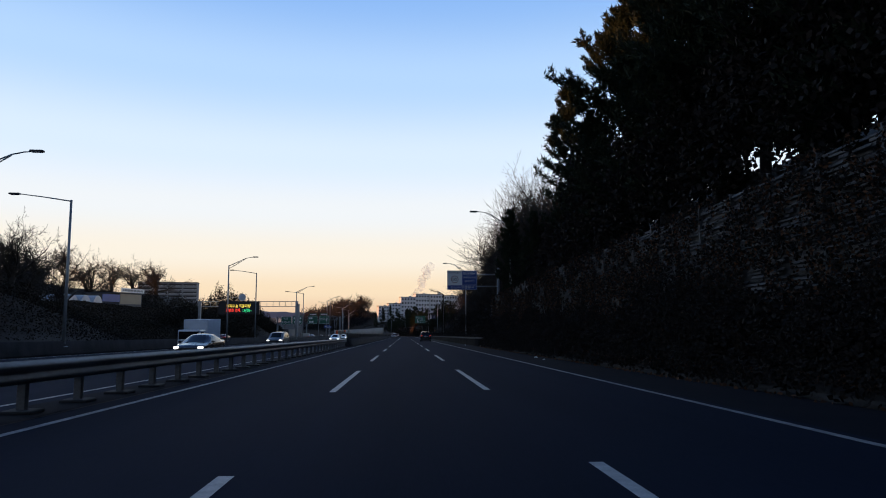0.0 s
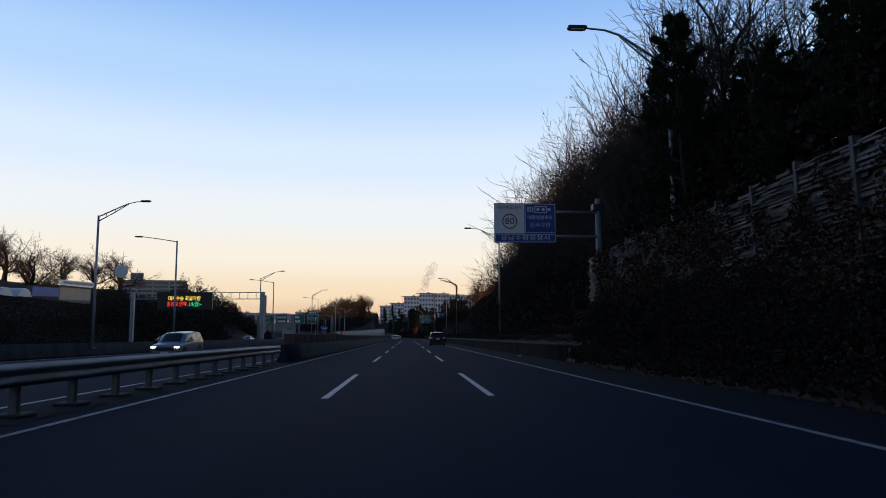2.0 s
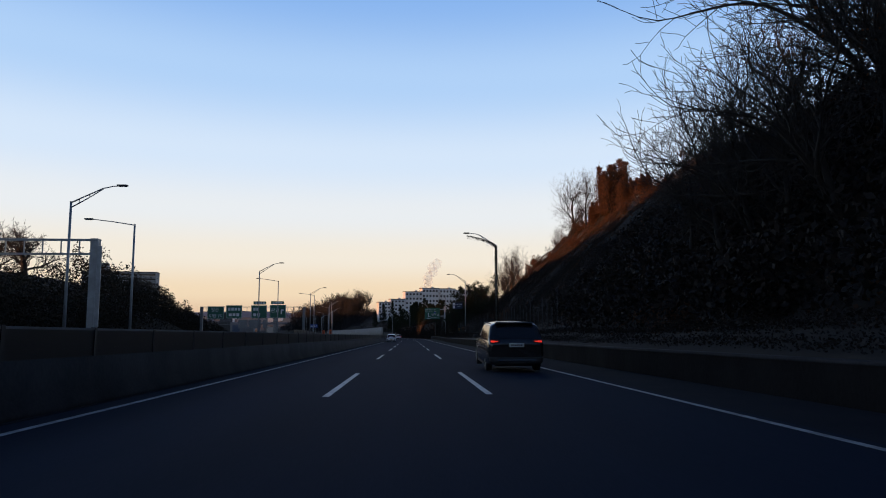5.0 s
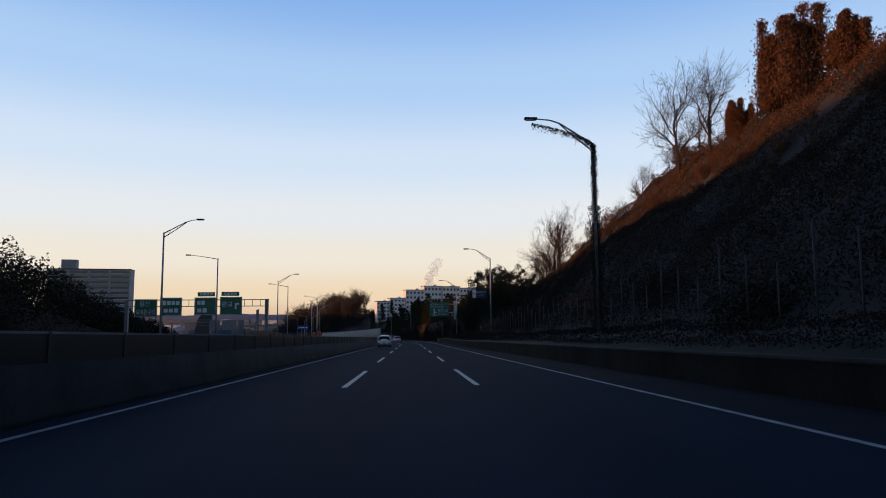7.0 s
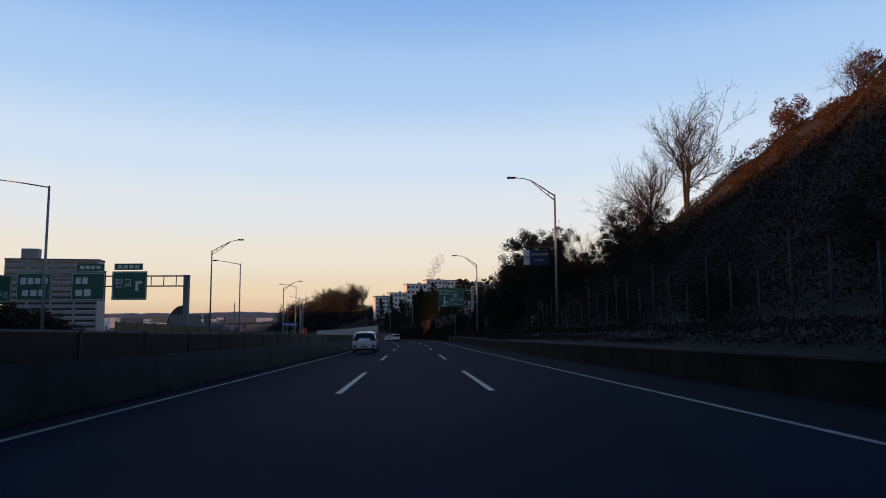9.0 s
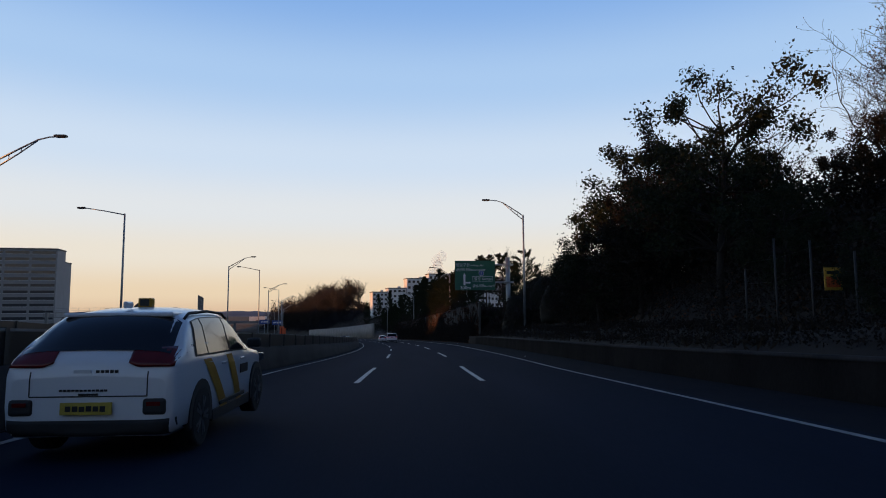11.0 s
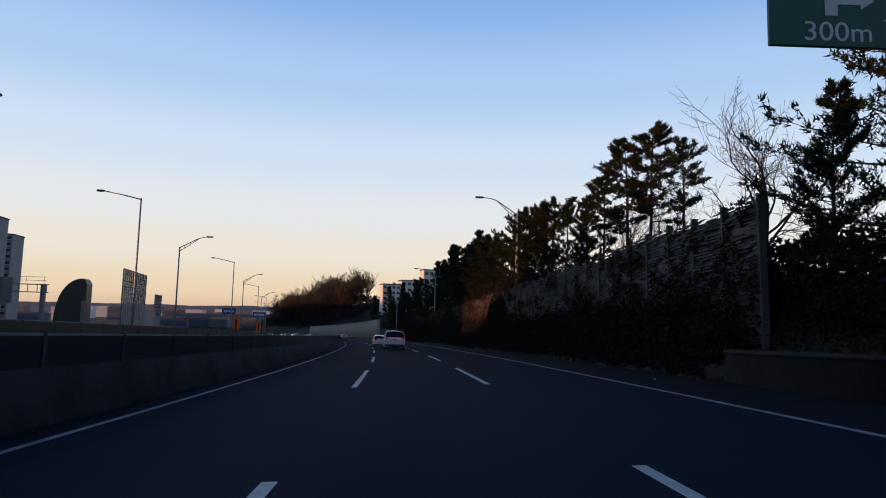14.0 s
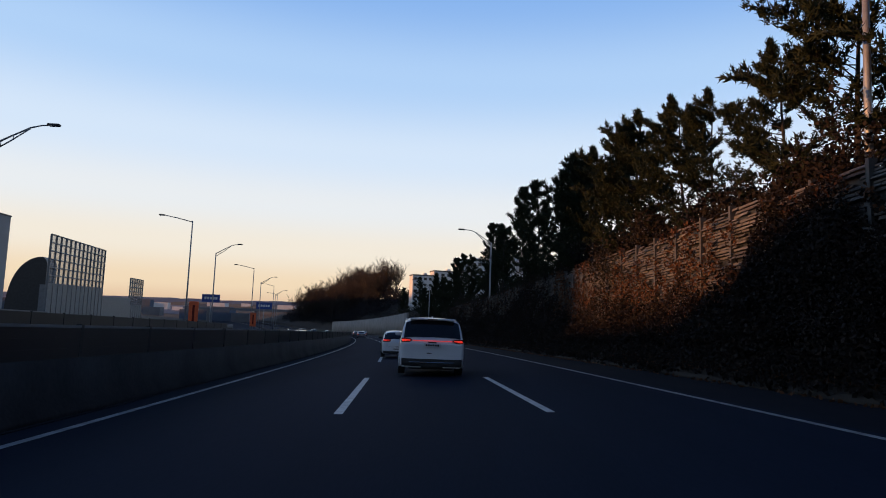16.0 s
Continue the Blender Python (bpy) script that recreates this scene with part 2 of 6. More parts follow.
def raw(name, verts, faces, mat, parent=None, label=""):
    """One mesh object from arrays of corners and faces."""
    me = bpy.data.meshes.new(name)
    verts = np.asarray(verts, dtype=np.float32)
    faces = np.asarray(faces, dtype=np.int32)
    me.vertices.add(len(verts))
    me.vertices.foreach_set("co", verts.ravel())
    k = faces.shape[1]
    me.loops.add(faces.size)
    me.loops.foreach_set("vertex_index", faces.ravel())
    me.polygons.add(len(faces))
    me.polygons.foreach_set("loop_start", np.arange(0, faces.size, k, dtype=np.int32))
    me.update(calc_edges=True)
    me.validate()
    me.materials.append(mat)
    ob = new(name, me)
    if parent is not None:
        ob.parent = parent
    if label:
        ob["label"] = label
    return ob


def empty(name, m=None):
    ob = new(name)
    ob.empty_display_size = 0.3
    if m is not None:
        ob.matrix_basis = m
    return ob


def box(bm, x0, x1, y0, y1, z0, z1, bevel=0.0, mat=0):
    vs = [bm.verts.new(c) for c in ((x0, y0, z0), (x1, y0, z0), (x1, y1, z0), (x0, y1, z0), (x0, y0, z1), (x1, y0, z1), (x1, y1, z1), (x0, y1, z1))]
    fs = [bm.faces.new([vs[i] for i in f]) for f in ((3, 2, 1, 0), (4, 5, 6, 7), (0, 1, 5, 4), (1, 2, 6, 5), (2, 3, 7, 6), (3, 0, 4, 7))]
    for f in fs:
        f.material_index = mat
    if bevel:
        bmesh.ops.bevel(bm, geom=list({e for f in fs for e in f.edges}), offset=bevel, segments=2, affect="EDGES", profile=0.5)
    return bm


def boxed(*a, **k):
    return box(bmesh.new(), *a, **k)


def tube(bm, pts, radii, sides=8, caps=True):
    """A tapered tube along a line of points."""
    pts = [Vector(p) for p in pts]
    rings = []
    for i, p in enumerate(pts):
        way = (pts[min(i + 1, len(pts) - 1)] - pts[max(i - 1, 0)]).normalized()
        side = way.cross(Vector((0.31, 0.17, 0.93)) if abs(way.z) < 0.9 else Vector((0.9, 0.1, 0.05))).normalized()
        up = way.cross(side)
        r = radii[i] if isinstance(radii, (list, tuple)) else radii
        rings.append([bm.verts.new(p + (side * math.cos(a) + up * math.sin(a)) * r) for a in (2 * math.pi * k / sides for k in range(sides))])
    for a, b in zip(rings, rings[1:]):
        for k in range(sides):
            f = bm.faces.new((a[k], a[(k + 1) % sides], b[(k + 1) % sides], b[k]))
            f.smooth = True
    if caps:
        bm.faces.new(rings[0][::-1])
        bm.faces.new(rings[-1])
    return bm


def tubed(*a, **k):
    return tube(bmesh.new(), *a, **k)


def disc_x(bm, x0, x1, cy, cz, r, sides=20, bevel=0.0):
    """A round slab on an axis along x."""
    rings = [[bm.verts.new((x, cy + r * math.cos(a), cz + r * math.sin(a))) for a in (2 * math.pi * k / sides for k in range(sides))] for x in (x0, x1)]
    for k in range(sides):
        bm.faces.new((rings[0][k], rings[0][(k + 1) % sides], rings[1][(k + 1) % sides], rings[1][k])).smooth = True
    e0, e1 = bm.faces.new(rings[0][::-1]), bm.faces.new(rings[1])
    if bevel:
        bmesh.ops.bevel(bm, geom=list(e0.edges) + list(e1.edges), offset=bevel, segments=2, affect="EDGES", profile=0.5)
    return bm


def words(text, size, mat, parent, m, name="lettering", width=None, thick=0.004):
    """Raised letters in the built-in font, as a mesh part; centred, and squeezed to a width if one is given."""
    cu = bpy.data.curves.new(name, "FONT")
    cu.body, cu.size, cu.align_x, cu.align_y, cu.extrude = text, size, "CENTER", "CENTER", thick
    tmp = new(name, cu)
    bpy.context.view_layer.update()
    me = bpy.data.meshes.new_from_object(tmp.evaluated_get(bpy.context.evaluated_depsgraph_get()))
    bpy.data.objects.remove(tmp)
    me.materials.clear()
    me.materials.append(mat)
    ob = new(name, me)
    ob.parent = parent
    fit = Matrix.Identity(4)
    if width and len(me.vertices):
        xs = [v.co.x for v in me.vertices]
        fit = Matrix.Diagonal((width / max(max(xs) - min(xs), 1e-6), 1, 1, 1))
    ob.matrix_basis = m @ fit
    return ob


# letters that face the traffic, which looks along +y
FACE = pose(0, 0, 0, 90, 0, 0)

# ---- the road's line ----
Y0, RAD = 248.0, 1210.0


def line_x(y):
    """The middle lane's middle: straight, then bending left."""
    if y < Y0:
        return 0.0
    d = min(y, 900.0) - Y0
    x = -d * d / (2 * RAD) + 0.15 * max(0.0, min(1.0, d / 16.0)) * max(0.0, min(1.0, (344.0 - y) / 26.0))
    return x if y < 900 else x - (y - 900) * (652.0 / RAD)


def line_yaw(y):
    return math.atan(max(0.0, min(y, 900.0) - Y0) / RAD)


def bank(y):
    return 0.04 * max(0.0, min(1.0, (y - 250.0) / 45.0)) * max(0.0, min(1.0, (620.0 - y) / 120.0))


def fall(y):
    """The road runs gently downhill."""
    return -0.035 * max(-300.0, min(y, 750.0))


def at(u, y, z=0.0):
    """The place u to the right of the road's line at y, z above the banked, falling road."""
    return Vector((line_x(y) + u, y, z + fall(y) + bank(y) * max(-24.0, min(u, 14.0))))


def stand(u, y, z=0.0, turn=0.0):
    """The pose of a thing beside the road, square to it."""
    p = at(u, y, z)
    return pose(p.x, p.y, p.z, 0, 0, math.degrees(line_yaw(y)) + turn)


def lerp(table, v):
    """A value from a table of (key, value) pairs, smoothly between them."""
    if v <= table[0][0]:
        return table[0][1]
    for (a, fa), (b, fb) in zip(table, table[1:]):
        if v <= b:
            s = (v - a) / (b - a)
            return fa + (fb - fa) * s * s * (3 - 2 * s)
    return table[-1][1]


# ---- the lie of the land ----
RIDGE_Z = [(-200, 13), (60, 13), (95, 12), (140, 16), (165, 17.6), (180, 17.4), (194, 18.3), (208, 17.6), (217, 15.4), (226, 13.0), (236, 10.8), (251, 8.0), (262, 7.4), (278, 5.0), (296, 2.4), (318, 4.0), (380, 6.0), (440, 6.5), (560, 7.0), (640, 13), (700, 21), (770, 21), (860, 13), (950, 10), (1300, 10)]
RIDGE_U = [(-200, 28), (100, 26), (150, 27), (210, 27), (240, 23), (285, 22), (330, 24), (450, 30), (520, 36), (900, 45)]
BASE_Z = [(-200, 0.25), (60, 0.25), (80, 0.75), (296, 0.75), (308, 0.25), (1300, 0.3)]
WALL_STEP = [(-200, 3.2), (66, 3.2), (80, 0.3), (303, 0.3), (309, 2.2), (430, 2.2), (470, 0.6), (1300, 0.6)]
BENCH = [(66, 9.3), (84, 11.6), (286, 11.6), (308, 9.3)]
# left hill, mostly unseen; heights set to shade the slope, gap lights the wall
LEFT_FAR = [(-300, 26), (130, 27.5), (168, 24), (186, 22), (198, 20.5), (215, 18.8), (262, 18), (290, 19.5), (318, 19.5), (322, 12.3), (344, 12.3), (352, 1.0), (2000, 0.5)]
FAR_EDGE = [(0, -98.0), (242, -98.0), (268, -84.0)]
BANK_RUN = [(0, 9.0), (115, 9.0), (145, 36.0), (212, 36.0), (240, 9.0)]
LEFT_Z = [(-300, 9), (60, 9.5), (90, 8.5), (120, 4.5), (145, 8.0), (175, 9.3), (225, 9.3), (245, 6.0), (265, 3.0), (280, 3.0), (312, 1.0), (420, 0.5), (2000, 0.5)]


def land(u, y):
    """Height of the ground, u to the right of the road's line."""
    rough = noise.noise(Vector((u * 0.11, y * 0.09, 3.1)))
    fine = noise.noise(Vector((u * 0.5, y * 0.5, 8.3)))
    if u > 7.9:
        base, rz, ru, step = lerp(BASE_Z, y), lerp(RIDGE_Z, y), lerp(RIDGE_U, y), lerp(WALL_STEP, y)
        if u < 9.3:
            return base + (u - 7.9) * 0.15
        z = base + 0.3 + step * min(1.0, (u - 9.3) / 0.5)
        b0 = lerp(BENCH, y)
        s = max(0.0, min(1.0, (u - b0) / (ru - b0)))
        z += (rz - z) * (s ** 0.85)
        if u > ru:
            z += (u - ru) * 0.10 if u < ru + 60 else 6.0 - min(1.0, (u - ru - 60) / 400.0) * (rz + 2)
        return z + rough * 1.7 * min(1.0, (u - 9.3) / 6) + fine * 0.8 * min(1.0, (u - 9.3) / 5)
    if u < -47:
        lz = lerp(LEFT_Z, y)
        s = max(0.0, min(1.0, (-47 - u) / lerp(BANK_RUN, y)))
        z = lz * s * s * (3 - 2 * s)
        edge = lerp(FAR_EDGE, y)
        if u < edge:
            q = min(1.0, (edge - u) / 22.0)
            z += (max(lerp(LEFT_FAR, y), lz) - lz) * q * q * (3 - 2 * q)
        # unseen rise, added to keep the low sun off the wall and bend
        if u < -300:
            z += 50 * min(1.0, (-300 - u) / 60.0) * max(0.0, min(1.0, (y - 304) / 4.0)) * max(0.0, min(1.0, (900 - y) / 60.0))
        return z - 0.06 + rough * 0.5 * s
    return -0.06

# ---- ground, roads and markings ----


def strip(name, us, ys, height, mat, parent=None, label=""):
    """A sheet along the road; us: offsets across; height(u, y) above the banked road."""
    verts = [at(u, y, height(u, y)) for y in ys for u in us]
    n = len(us)
    faces = [(j * n + i, j * n + i + 1, (j + 1) * n + i + 1, (j + 1) * n + i) for j in range(len(ys) - 1) for i in range(n - 1)]
    ob = raw(name, verts, faces, mat, parent, label)
    ob.data.polygons.foreach_set("use_smooth", [True] * len(faces))
    return ob


def steps(a, b, d):
    n = max(1, round((b - a) / d))
    return [a + (b - a) * i / n for i in range(n + 1)]


ground_us = ([-3500, -1500, -700, -460, -400, -360, -330, -300, -250, -180, -140] + steps(-120, -46.5, 3.5) + steps(-46, 7.5, 8.9) + [7.89, 7.92, 9.28, 9.32, 9.85]
             + steps(10.5, 60, 1.5) + [70, 85, 110, 150, 220, 320, 500, 900, 1800, 3500])
ground_ys = [-2500, -900, -420, -300] + steps(-240, 460, 3.5) + steps(470, 980, 12) + [1050, 1200, 1400, 1800, 2600, 4500]
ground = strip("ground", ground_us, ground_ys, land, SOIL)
tagged(ground, "dark soil and dry grass of the slopes", "ground", kind="structure")

road_ys = steps(-240, 980, 5) + [1100, 1300]
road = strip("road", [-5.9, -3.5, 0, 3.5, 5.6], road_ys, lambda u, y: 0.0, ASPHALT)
tagged(road, "dark grey worn asphalt highway with three lanes", "road", kind="structure")
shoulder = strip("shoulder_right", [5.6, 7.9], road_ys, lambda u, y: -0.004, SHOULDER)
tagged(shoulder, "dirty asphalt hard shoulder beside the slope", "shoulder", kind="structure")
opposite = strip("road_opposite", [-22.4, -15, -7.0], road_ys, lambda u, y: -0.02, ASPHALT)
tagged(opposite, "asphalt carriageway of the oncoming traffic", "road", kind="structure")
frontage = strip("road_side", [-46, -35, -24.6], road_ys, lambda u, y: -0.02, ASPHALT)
tagged(frontage, "outer asphalt carriageway below the bank", "road", kind="structure")
median = strip("median_strip", [-7.0, -6.6, -5.9], road_ys, lambda u, y: 0.01, SHOULDER)
tagged(median, "dusty strip between the carriageways", "median", kind="structure")

for u in (5.33, -5.33):
    strip("edge_line", [u - 0.07, u + 0.07], road_ys, lambda a, b: 0.006, EDGE_PAINT, road, "thin worn white edge line")
for u in (-7.6, -21.8):
    strip("edge_line", [u - 0.07, u + 0.07], road_ys, lambda a, b: -0.014, EDGE_PAINT, opposite)
FAR_ENDS = [-43, -24, -6.5, 11, 28.4, 45.5, 64.5, 84.2, 102.3, 124.2, 146.7, 168.2, 186, 207, 227.7, 251.7, 272.7, 293.4, 313.2, 330, 348.2]
FAR_ENDS += [348.2 + 19.5 * k for k in range(1, 15)]
for u in (-1.77, 1.77):
    for e in FAR_ENDS:
        strip("lane_dash", [u - 0.075, u + 0.075], steps(e - 8.7 + 0.1 * u, e + 0.12 * u, 2.8), lambda a, b: 0.006, PAINT, road)
for u in (-11, -14.5, -18):
    for k in range(24):
        strip("lane_dash", [u - 0.075, u + 0.075], [20 * k, 20 * k + 8], lambda a, b: -0.014, PAINT, opposite)

# ---- barriers beside the lanes ----


def profile_wall(name, profile, u, y0, y1, mat, label, category, d=6.0, parent=None):
    """A closed profile of (offset, height) run along the road."""
    ys = steps(y0, y1, d)
    n = len(profile)
    verts = [at(u + a, y, h) for y in ys for a, h in profile]
    faces = [(j * n + i, j * n + (i + 1) % n, (j + 1) * n + (i + 1) % n, (j + 1) * n + i) for j in range(len(ys) - 1) for i in range(n)]
    ob = raw(name, verts, faces, mat, parent)
    bm = bmesh.new()
    bm.from_mesh(ob.data)
    bm.verts.ensure_lookup_table()
    bm.faces.new([bm.verts[i] for i in range(n)])
    bm.faces.new([bm.verts[len(verts) - n + i] for i in range(n)][::-1])
    bmesh.ops.recalc_face_normals(bm, faces=bm.faces[:])
    bm.to_mesh(ob.data)
    bm.free()
    if label:
        tagged(ob, label, category, kind="structure")
    return ob


JERSEY = [(-0.30, -0.05), (-0.30, 0.08), (-0.14, 0.34), (-0.09, 0.90), (0.09, 0.90), (0.14, 0.34), (0.30, 0.08), (0.30, -0.05)]
RAIL_END, PANEL_START = 74.0, 75.6
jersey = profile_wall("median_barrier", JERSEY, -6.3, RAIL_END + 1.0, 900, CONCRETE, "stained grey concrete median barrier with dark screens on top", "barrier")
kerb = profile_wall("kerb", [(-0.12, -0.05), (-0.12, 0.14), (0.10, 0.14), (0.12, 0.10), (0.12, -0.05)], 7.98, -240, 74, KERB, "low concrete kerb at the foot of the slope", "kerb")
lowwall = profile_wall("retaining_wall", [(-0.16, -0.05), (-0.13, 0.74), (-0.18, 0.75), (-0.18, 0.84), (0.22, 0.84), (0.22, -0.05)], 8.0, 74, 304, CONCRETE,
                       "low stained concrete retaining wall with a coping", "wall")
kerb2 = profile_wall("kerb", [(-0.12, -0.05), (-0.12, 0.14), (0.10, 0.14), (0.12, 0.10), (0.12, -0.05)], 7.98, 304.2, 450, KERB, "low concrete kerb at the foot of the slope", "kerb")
hedge_wall = profile_wall("bend_wall", [(-0.25, -0.05), (-0.15, 6.2), (0.25, 6.2), (0.25, -0.05)], 9.0, 494, 695, PALE_WALL, "tall pale concrete retaining wall round the bend", "wall", d=8)
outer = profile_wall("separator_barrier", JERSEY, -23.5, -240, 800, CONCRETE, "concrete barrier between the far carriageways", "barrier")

BAY, OUTER_H = 3.0, 1.7
for k in range(int((480 - PANEL_START) / BAY)):
    y = PANEL_START + BAY * k
    a, b = at(-6.3, y, 0.9), at(-6.3, y + BAY, 0.9)
    if k == 0:
        bm = boxed(-0.025, 0.025, 0.05, BAY - 0.05, -0.01, 0.50)
        for z in (0.16, 0.33):
            box(bm, -0.032, 0.032, 0.05, BAY - 0.05, z - 0.006, z + 0.006)
        first_screen = part("screen_panel", bm, SCREEN, jersey)
        bm = boxed(-0.045, 0.045, -0.05, 0.05, 0, 0.56)
        first_post = part("screen_post", bm, DARKMETAL, jersey)
        bm = boxed(-0.035, 0.035, 0.05, BAY - 0.05, 0.50, 0.545)
        first_cap = part("screen_rail", bm, POSTPAINT, jersey)
        trio = (first_screen, first_post, first_cap)
    else:
        trio = []
        for src in (first_screen, first_post, first_cap):
            o = src.copy()
            scene.collection.objects.link(o)
            trio.append(o)
    turn = math.degrees(line_yaw(y + 1))
    for o in trio:
        o.matrix_basis = pose(a.x, a.y, a.z, math.degrees(math.atan2(b.z - a.z, BAY)), 0, turn)

outer_screen = outer_post = None
for k in range(46):
    y = 236 + 4.0 * k
    a, b = at(-23.5, y, 0.9), at(-23.5, y + 4.0, 0.9)
    if outer_screen is None:
        outer_screen = part("screen_panel", boxed(-0.03, 0.03, 0.05, 3.95, -0.01, OUTER_H), SCREEN, outer)
        outer_post = part("screen_post", boxed(-0.06, 0.06, -0.06, 0.06, 0, OUTER_H + 0.06), DARKMETAL, outer)
        both = (outer_screen, outer_post)
    else:
        both = (outer_screen.copy(), outer_post.copy())
        for o in both:
            scene.collection.objects.link(o)
    for o in both:
        o.matrix_basis = pose(a.x, a.y, a.z, math.degrees(math.atan2(b.z - a.z, 4.0)), 0, math.degrees(line_yaw(y + 2)))

# steel guard rail on posts, up to the concrete barrier
rail = empty("guard_rail", pose(0, 0, 0))
tagged(rail, "weathered steel guard rail on square posts", "guard rail", kind="structure")
W_BEAM = [(0.00, 0.50), (0.07, 0.54), (0.09, 0.60), (0.02, 0.66), (0.02, 0.70), (0.09, 0.76), (0.07, 0.82), (0.00, 0.86), (-0.02, 0.86), (-0.02, 0.50)]
beam = profile_wall("rail_beam", W_BEAM, -6.28, -240, RAIL_END, RAIL, "", "", d=4.0, parent=rail)
beam2 = profile_wall("rail_beam", [(-a, h) for a, h in W_BEAM[::-1]], -6.55, -240, RAIL_END, RAIL, "", "", d=4.0, parent=rail)
for k in range(100):
    y = RAIL_END - 0.8 - 1.85 * k
    if k == 0:
        bm = boxed(-0.07, 0.07, -0.06, 0.06, 0.0, 0.80, 0.012)
        box(bm, -0.13, 0.13, -0.04, 0.04, 0.62, 0.74)
        railpost = part("rail_post", bm, RAIL, rail)
        bm = boxed(-0.26, 0.26, -0.22, 0.22, 0.0, 0.07, 0.03)
        railfoot = part("post_footing", bm, KERB, rail)
        pair = (railpost, railfoot)
    else:
        pair = [railpost.copy(), railfoot.copy()]
        for o in pair:
            scene.collection.objects.link(o)
    for o in pair:
        o.matrix_basis = pose(-6.42, y, fall(y))

# ---- boarded noise walls ----


def board_mesh(rng, h):
    """One bay of the wall: staggered weathered boards, some slipped or gone."""
    bm = bmesh.new()
    z = 0.0
    while z < h - 0.05:
        t = rng.uniform(0.085, 0.12)
        y = 0.06
        while y < 1.94:
            ln = min(rng.uniform(0.22, 0.75), 1.94 - y)
            dx, tilt, slip = rng.uniform(-0.03, 0.03), rng.choice((0.0, 0.02, 0.05, 0.09)), rng.uniform(-0.02, 0.02)
            if rng.random() > 0.17:
                old = len(bm.verts)
                box(bm, dx - 0.02, dx + 0.02, y, y + ln - 0.01, z, z + t - 0.030)
                bm.verts.ensure_lookup_table()
                for v in bm.verts[old:]:
                    f = (v.co.z - z) / t
                    v.co.x -= tilt * (1 - f)
                    v.co.z += slip * (v.co.y - y)
            y += ln
        z += t
    return bm


def board_wall(name, u, y0, y1, z0, h):
    wall = empty(name)
    tagged(wall, "tall noise wall of weathered boards between steel posts, overgrown with ivy", "noise wall", kind="structure")
    rng = random.Random(5)
    kinds = []
    for k in range(int((y1 - y0) / 2.0)):
        y = y0 + 2.0 * k
        p = at(u, y, z0 + (0.12 if (k // 3) % 2 else 0.0))
        m = pose(p.x, p.y, p.z, -2.0, 0, math.degrees(line_yaw(y + 1)))
        if len(kinds) < 5:
            o = part("wall_panel", board_mesh(rng, h), SLAT, wall)
            kinds.append(o)
            if len(kinds) == 1:
                backing = part("panel_backing", boxed(0.06, 0.10, 0.0, 2.0, 0, h - 0.15), DARKMETAL, wall)
                post = part("wall_post", boxed(-0.10, 0.10, -0.055, 0.055, -0.6, h + 0.10), WALLPOST, wall)
                extra = (backing, post)
            else:
                extra = None
        else:
            o = kinds[rng.randrange(5)].copy()
            scene.collection.objects.link(o)
            extra = None
        if extra is None:
            extra = [backing.copy(), post.copy()]
            for e in extra:
                scene.collection.objects.link(e)
        for e in (o, *extra):
            e.matrix_basis = m
    return wall


board_wall("noise_wall_1", 9.2, -25.7, 74.5, 0.9, 4.25)
board_wall("noise_wall_2", 9.25, 304.5, 432, 0.9, 4.1)

# ---- lamps, gantries and signs ----


def street_lamp(kind, h=10.6, arm=3.7, rise=1.5):
    """A tapered steel pole. truss: a long double arm; plain: one straight arm."""
    top = empty("street_lamp")
    part("pole", tubed([(0, 0, 0), (0, 0, h * 0.5), (0, 0, h + 0.1)], [0.115, 0.095, 0.075], 10), GALV, top)
    part("base_plate", boxed(-0.22, 0.22, -0.22, 0.22, 0.0, 0.04, 0.01), GALV, top)
    if kind == "truss":
        upper = [(0, 0, h), (-arm * 0.3, 0, h + rise * 0.44), (-arm * 0.58, 0, h + rise * 0.83), (-arm * 0.75, 0, h + rise * 0.95), (-arm, 0, h + rise)]
        lower = [(0, 0, h - 0.38), (-arm * 0.3, 0, h + rise * 0.44 - 0.26), (-arm * 0.58, 0, h + rise * 0.83 - 0.05)]
        part("arm", tubed(upper, [0.055, 0.05, 0.045, 0.04, 0.035], 8), GALV, top)
        bm = tubed(lower, [0.045, 0.04, 0.035], 8)
        for s in (0.25, 0.55):
            x, z = -arm * 0.58 * s * 1.05, h + rise * 0.83 * s * 1.02
            tube(bm, [(x, 0, z), (x, 0, z - 0.33 * (1 - s) - 0.05)], 0.025, 6)
        part("brace", bm, GALV, top)
    else:
        part("arm", tubed([(0, 0, h), (-arm * 0.5, 0, h + rise * 0.55), (-arm, 0, h + rise)], [0.05, 0.045, 0.04], 8), GALV, top)
    bm = bmesh.new()
    x, z = -arm, h + rise
    box(bm, x - 0.62, x + 0.1, -0.15, 0.15, z - 0.07, z + 0.07, 0.05)
    head = part("lamp_head", bm, DARKMETAL, top, "dark flat lamp head")
    part("lens", boxed(x - 0.52, x - 0.02, -0.11, 0.11, z - 0.085, z - 0.068), SIGN_WHITE, head)
    return top


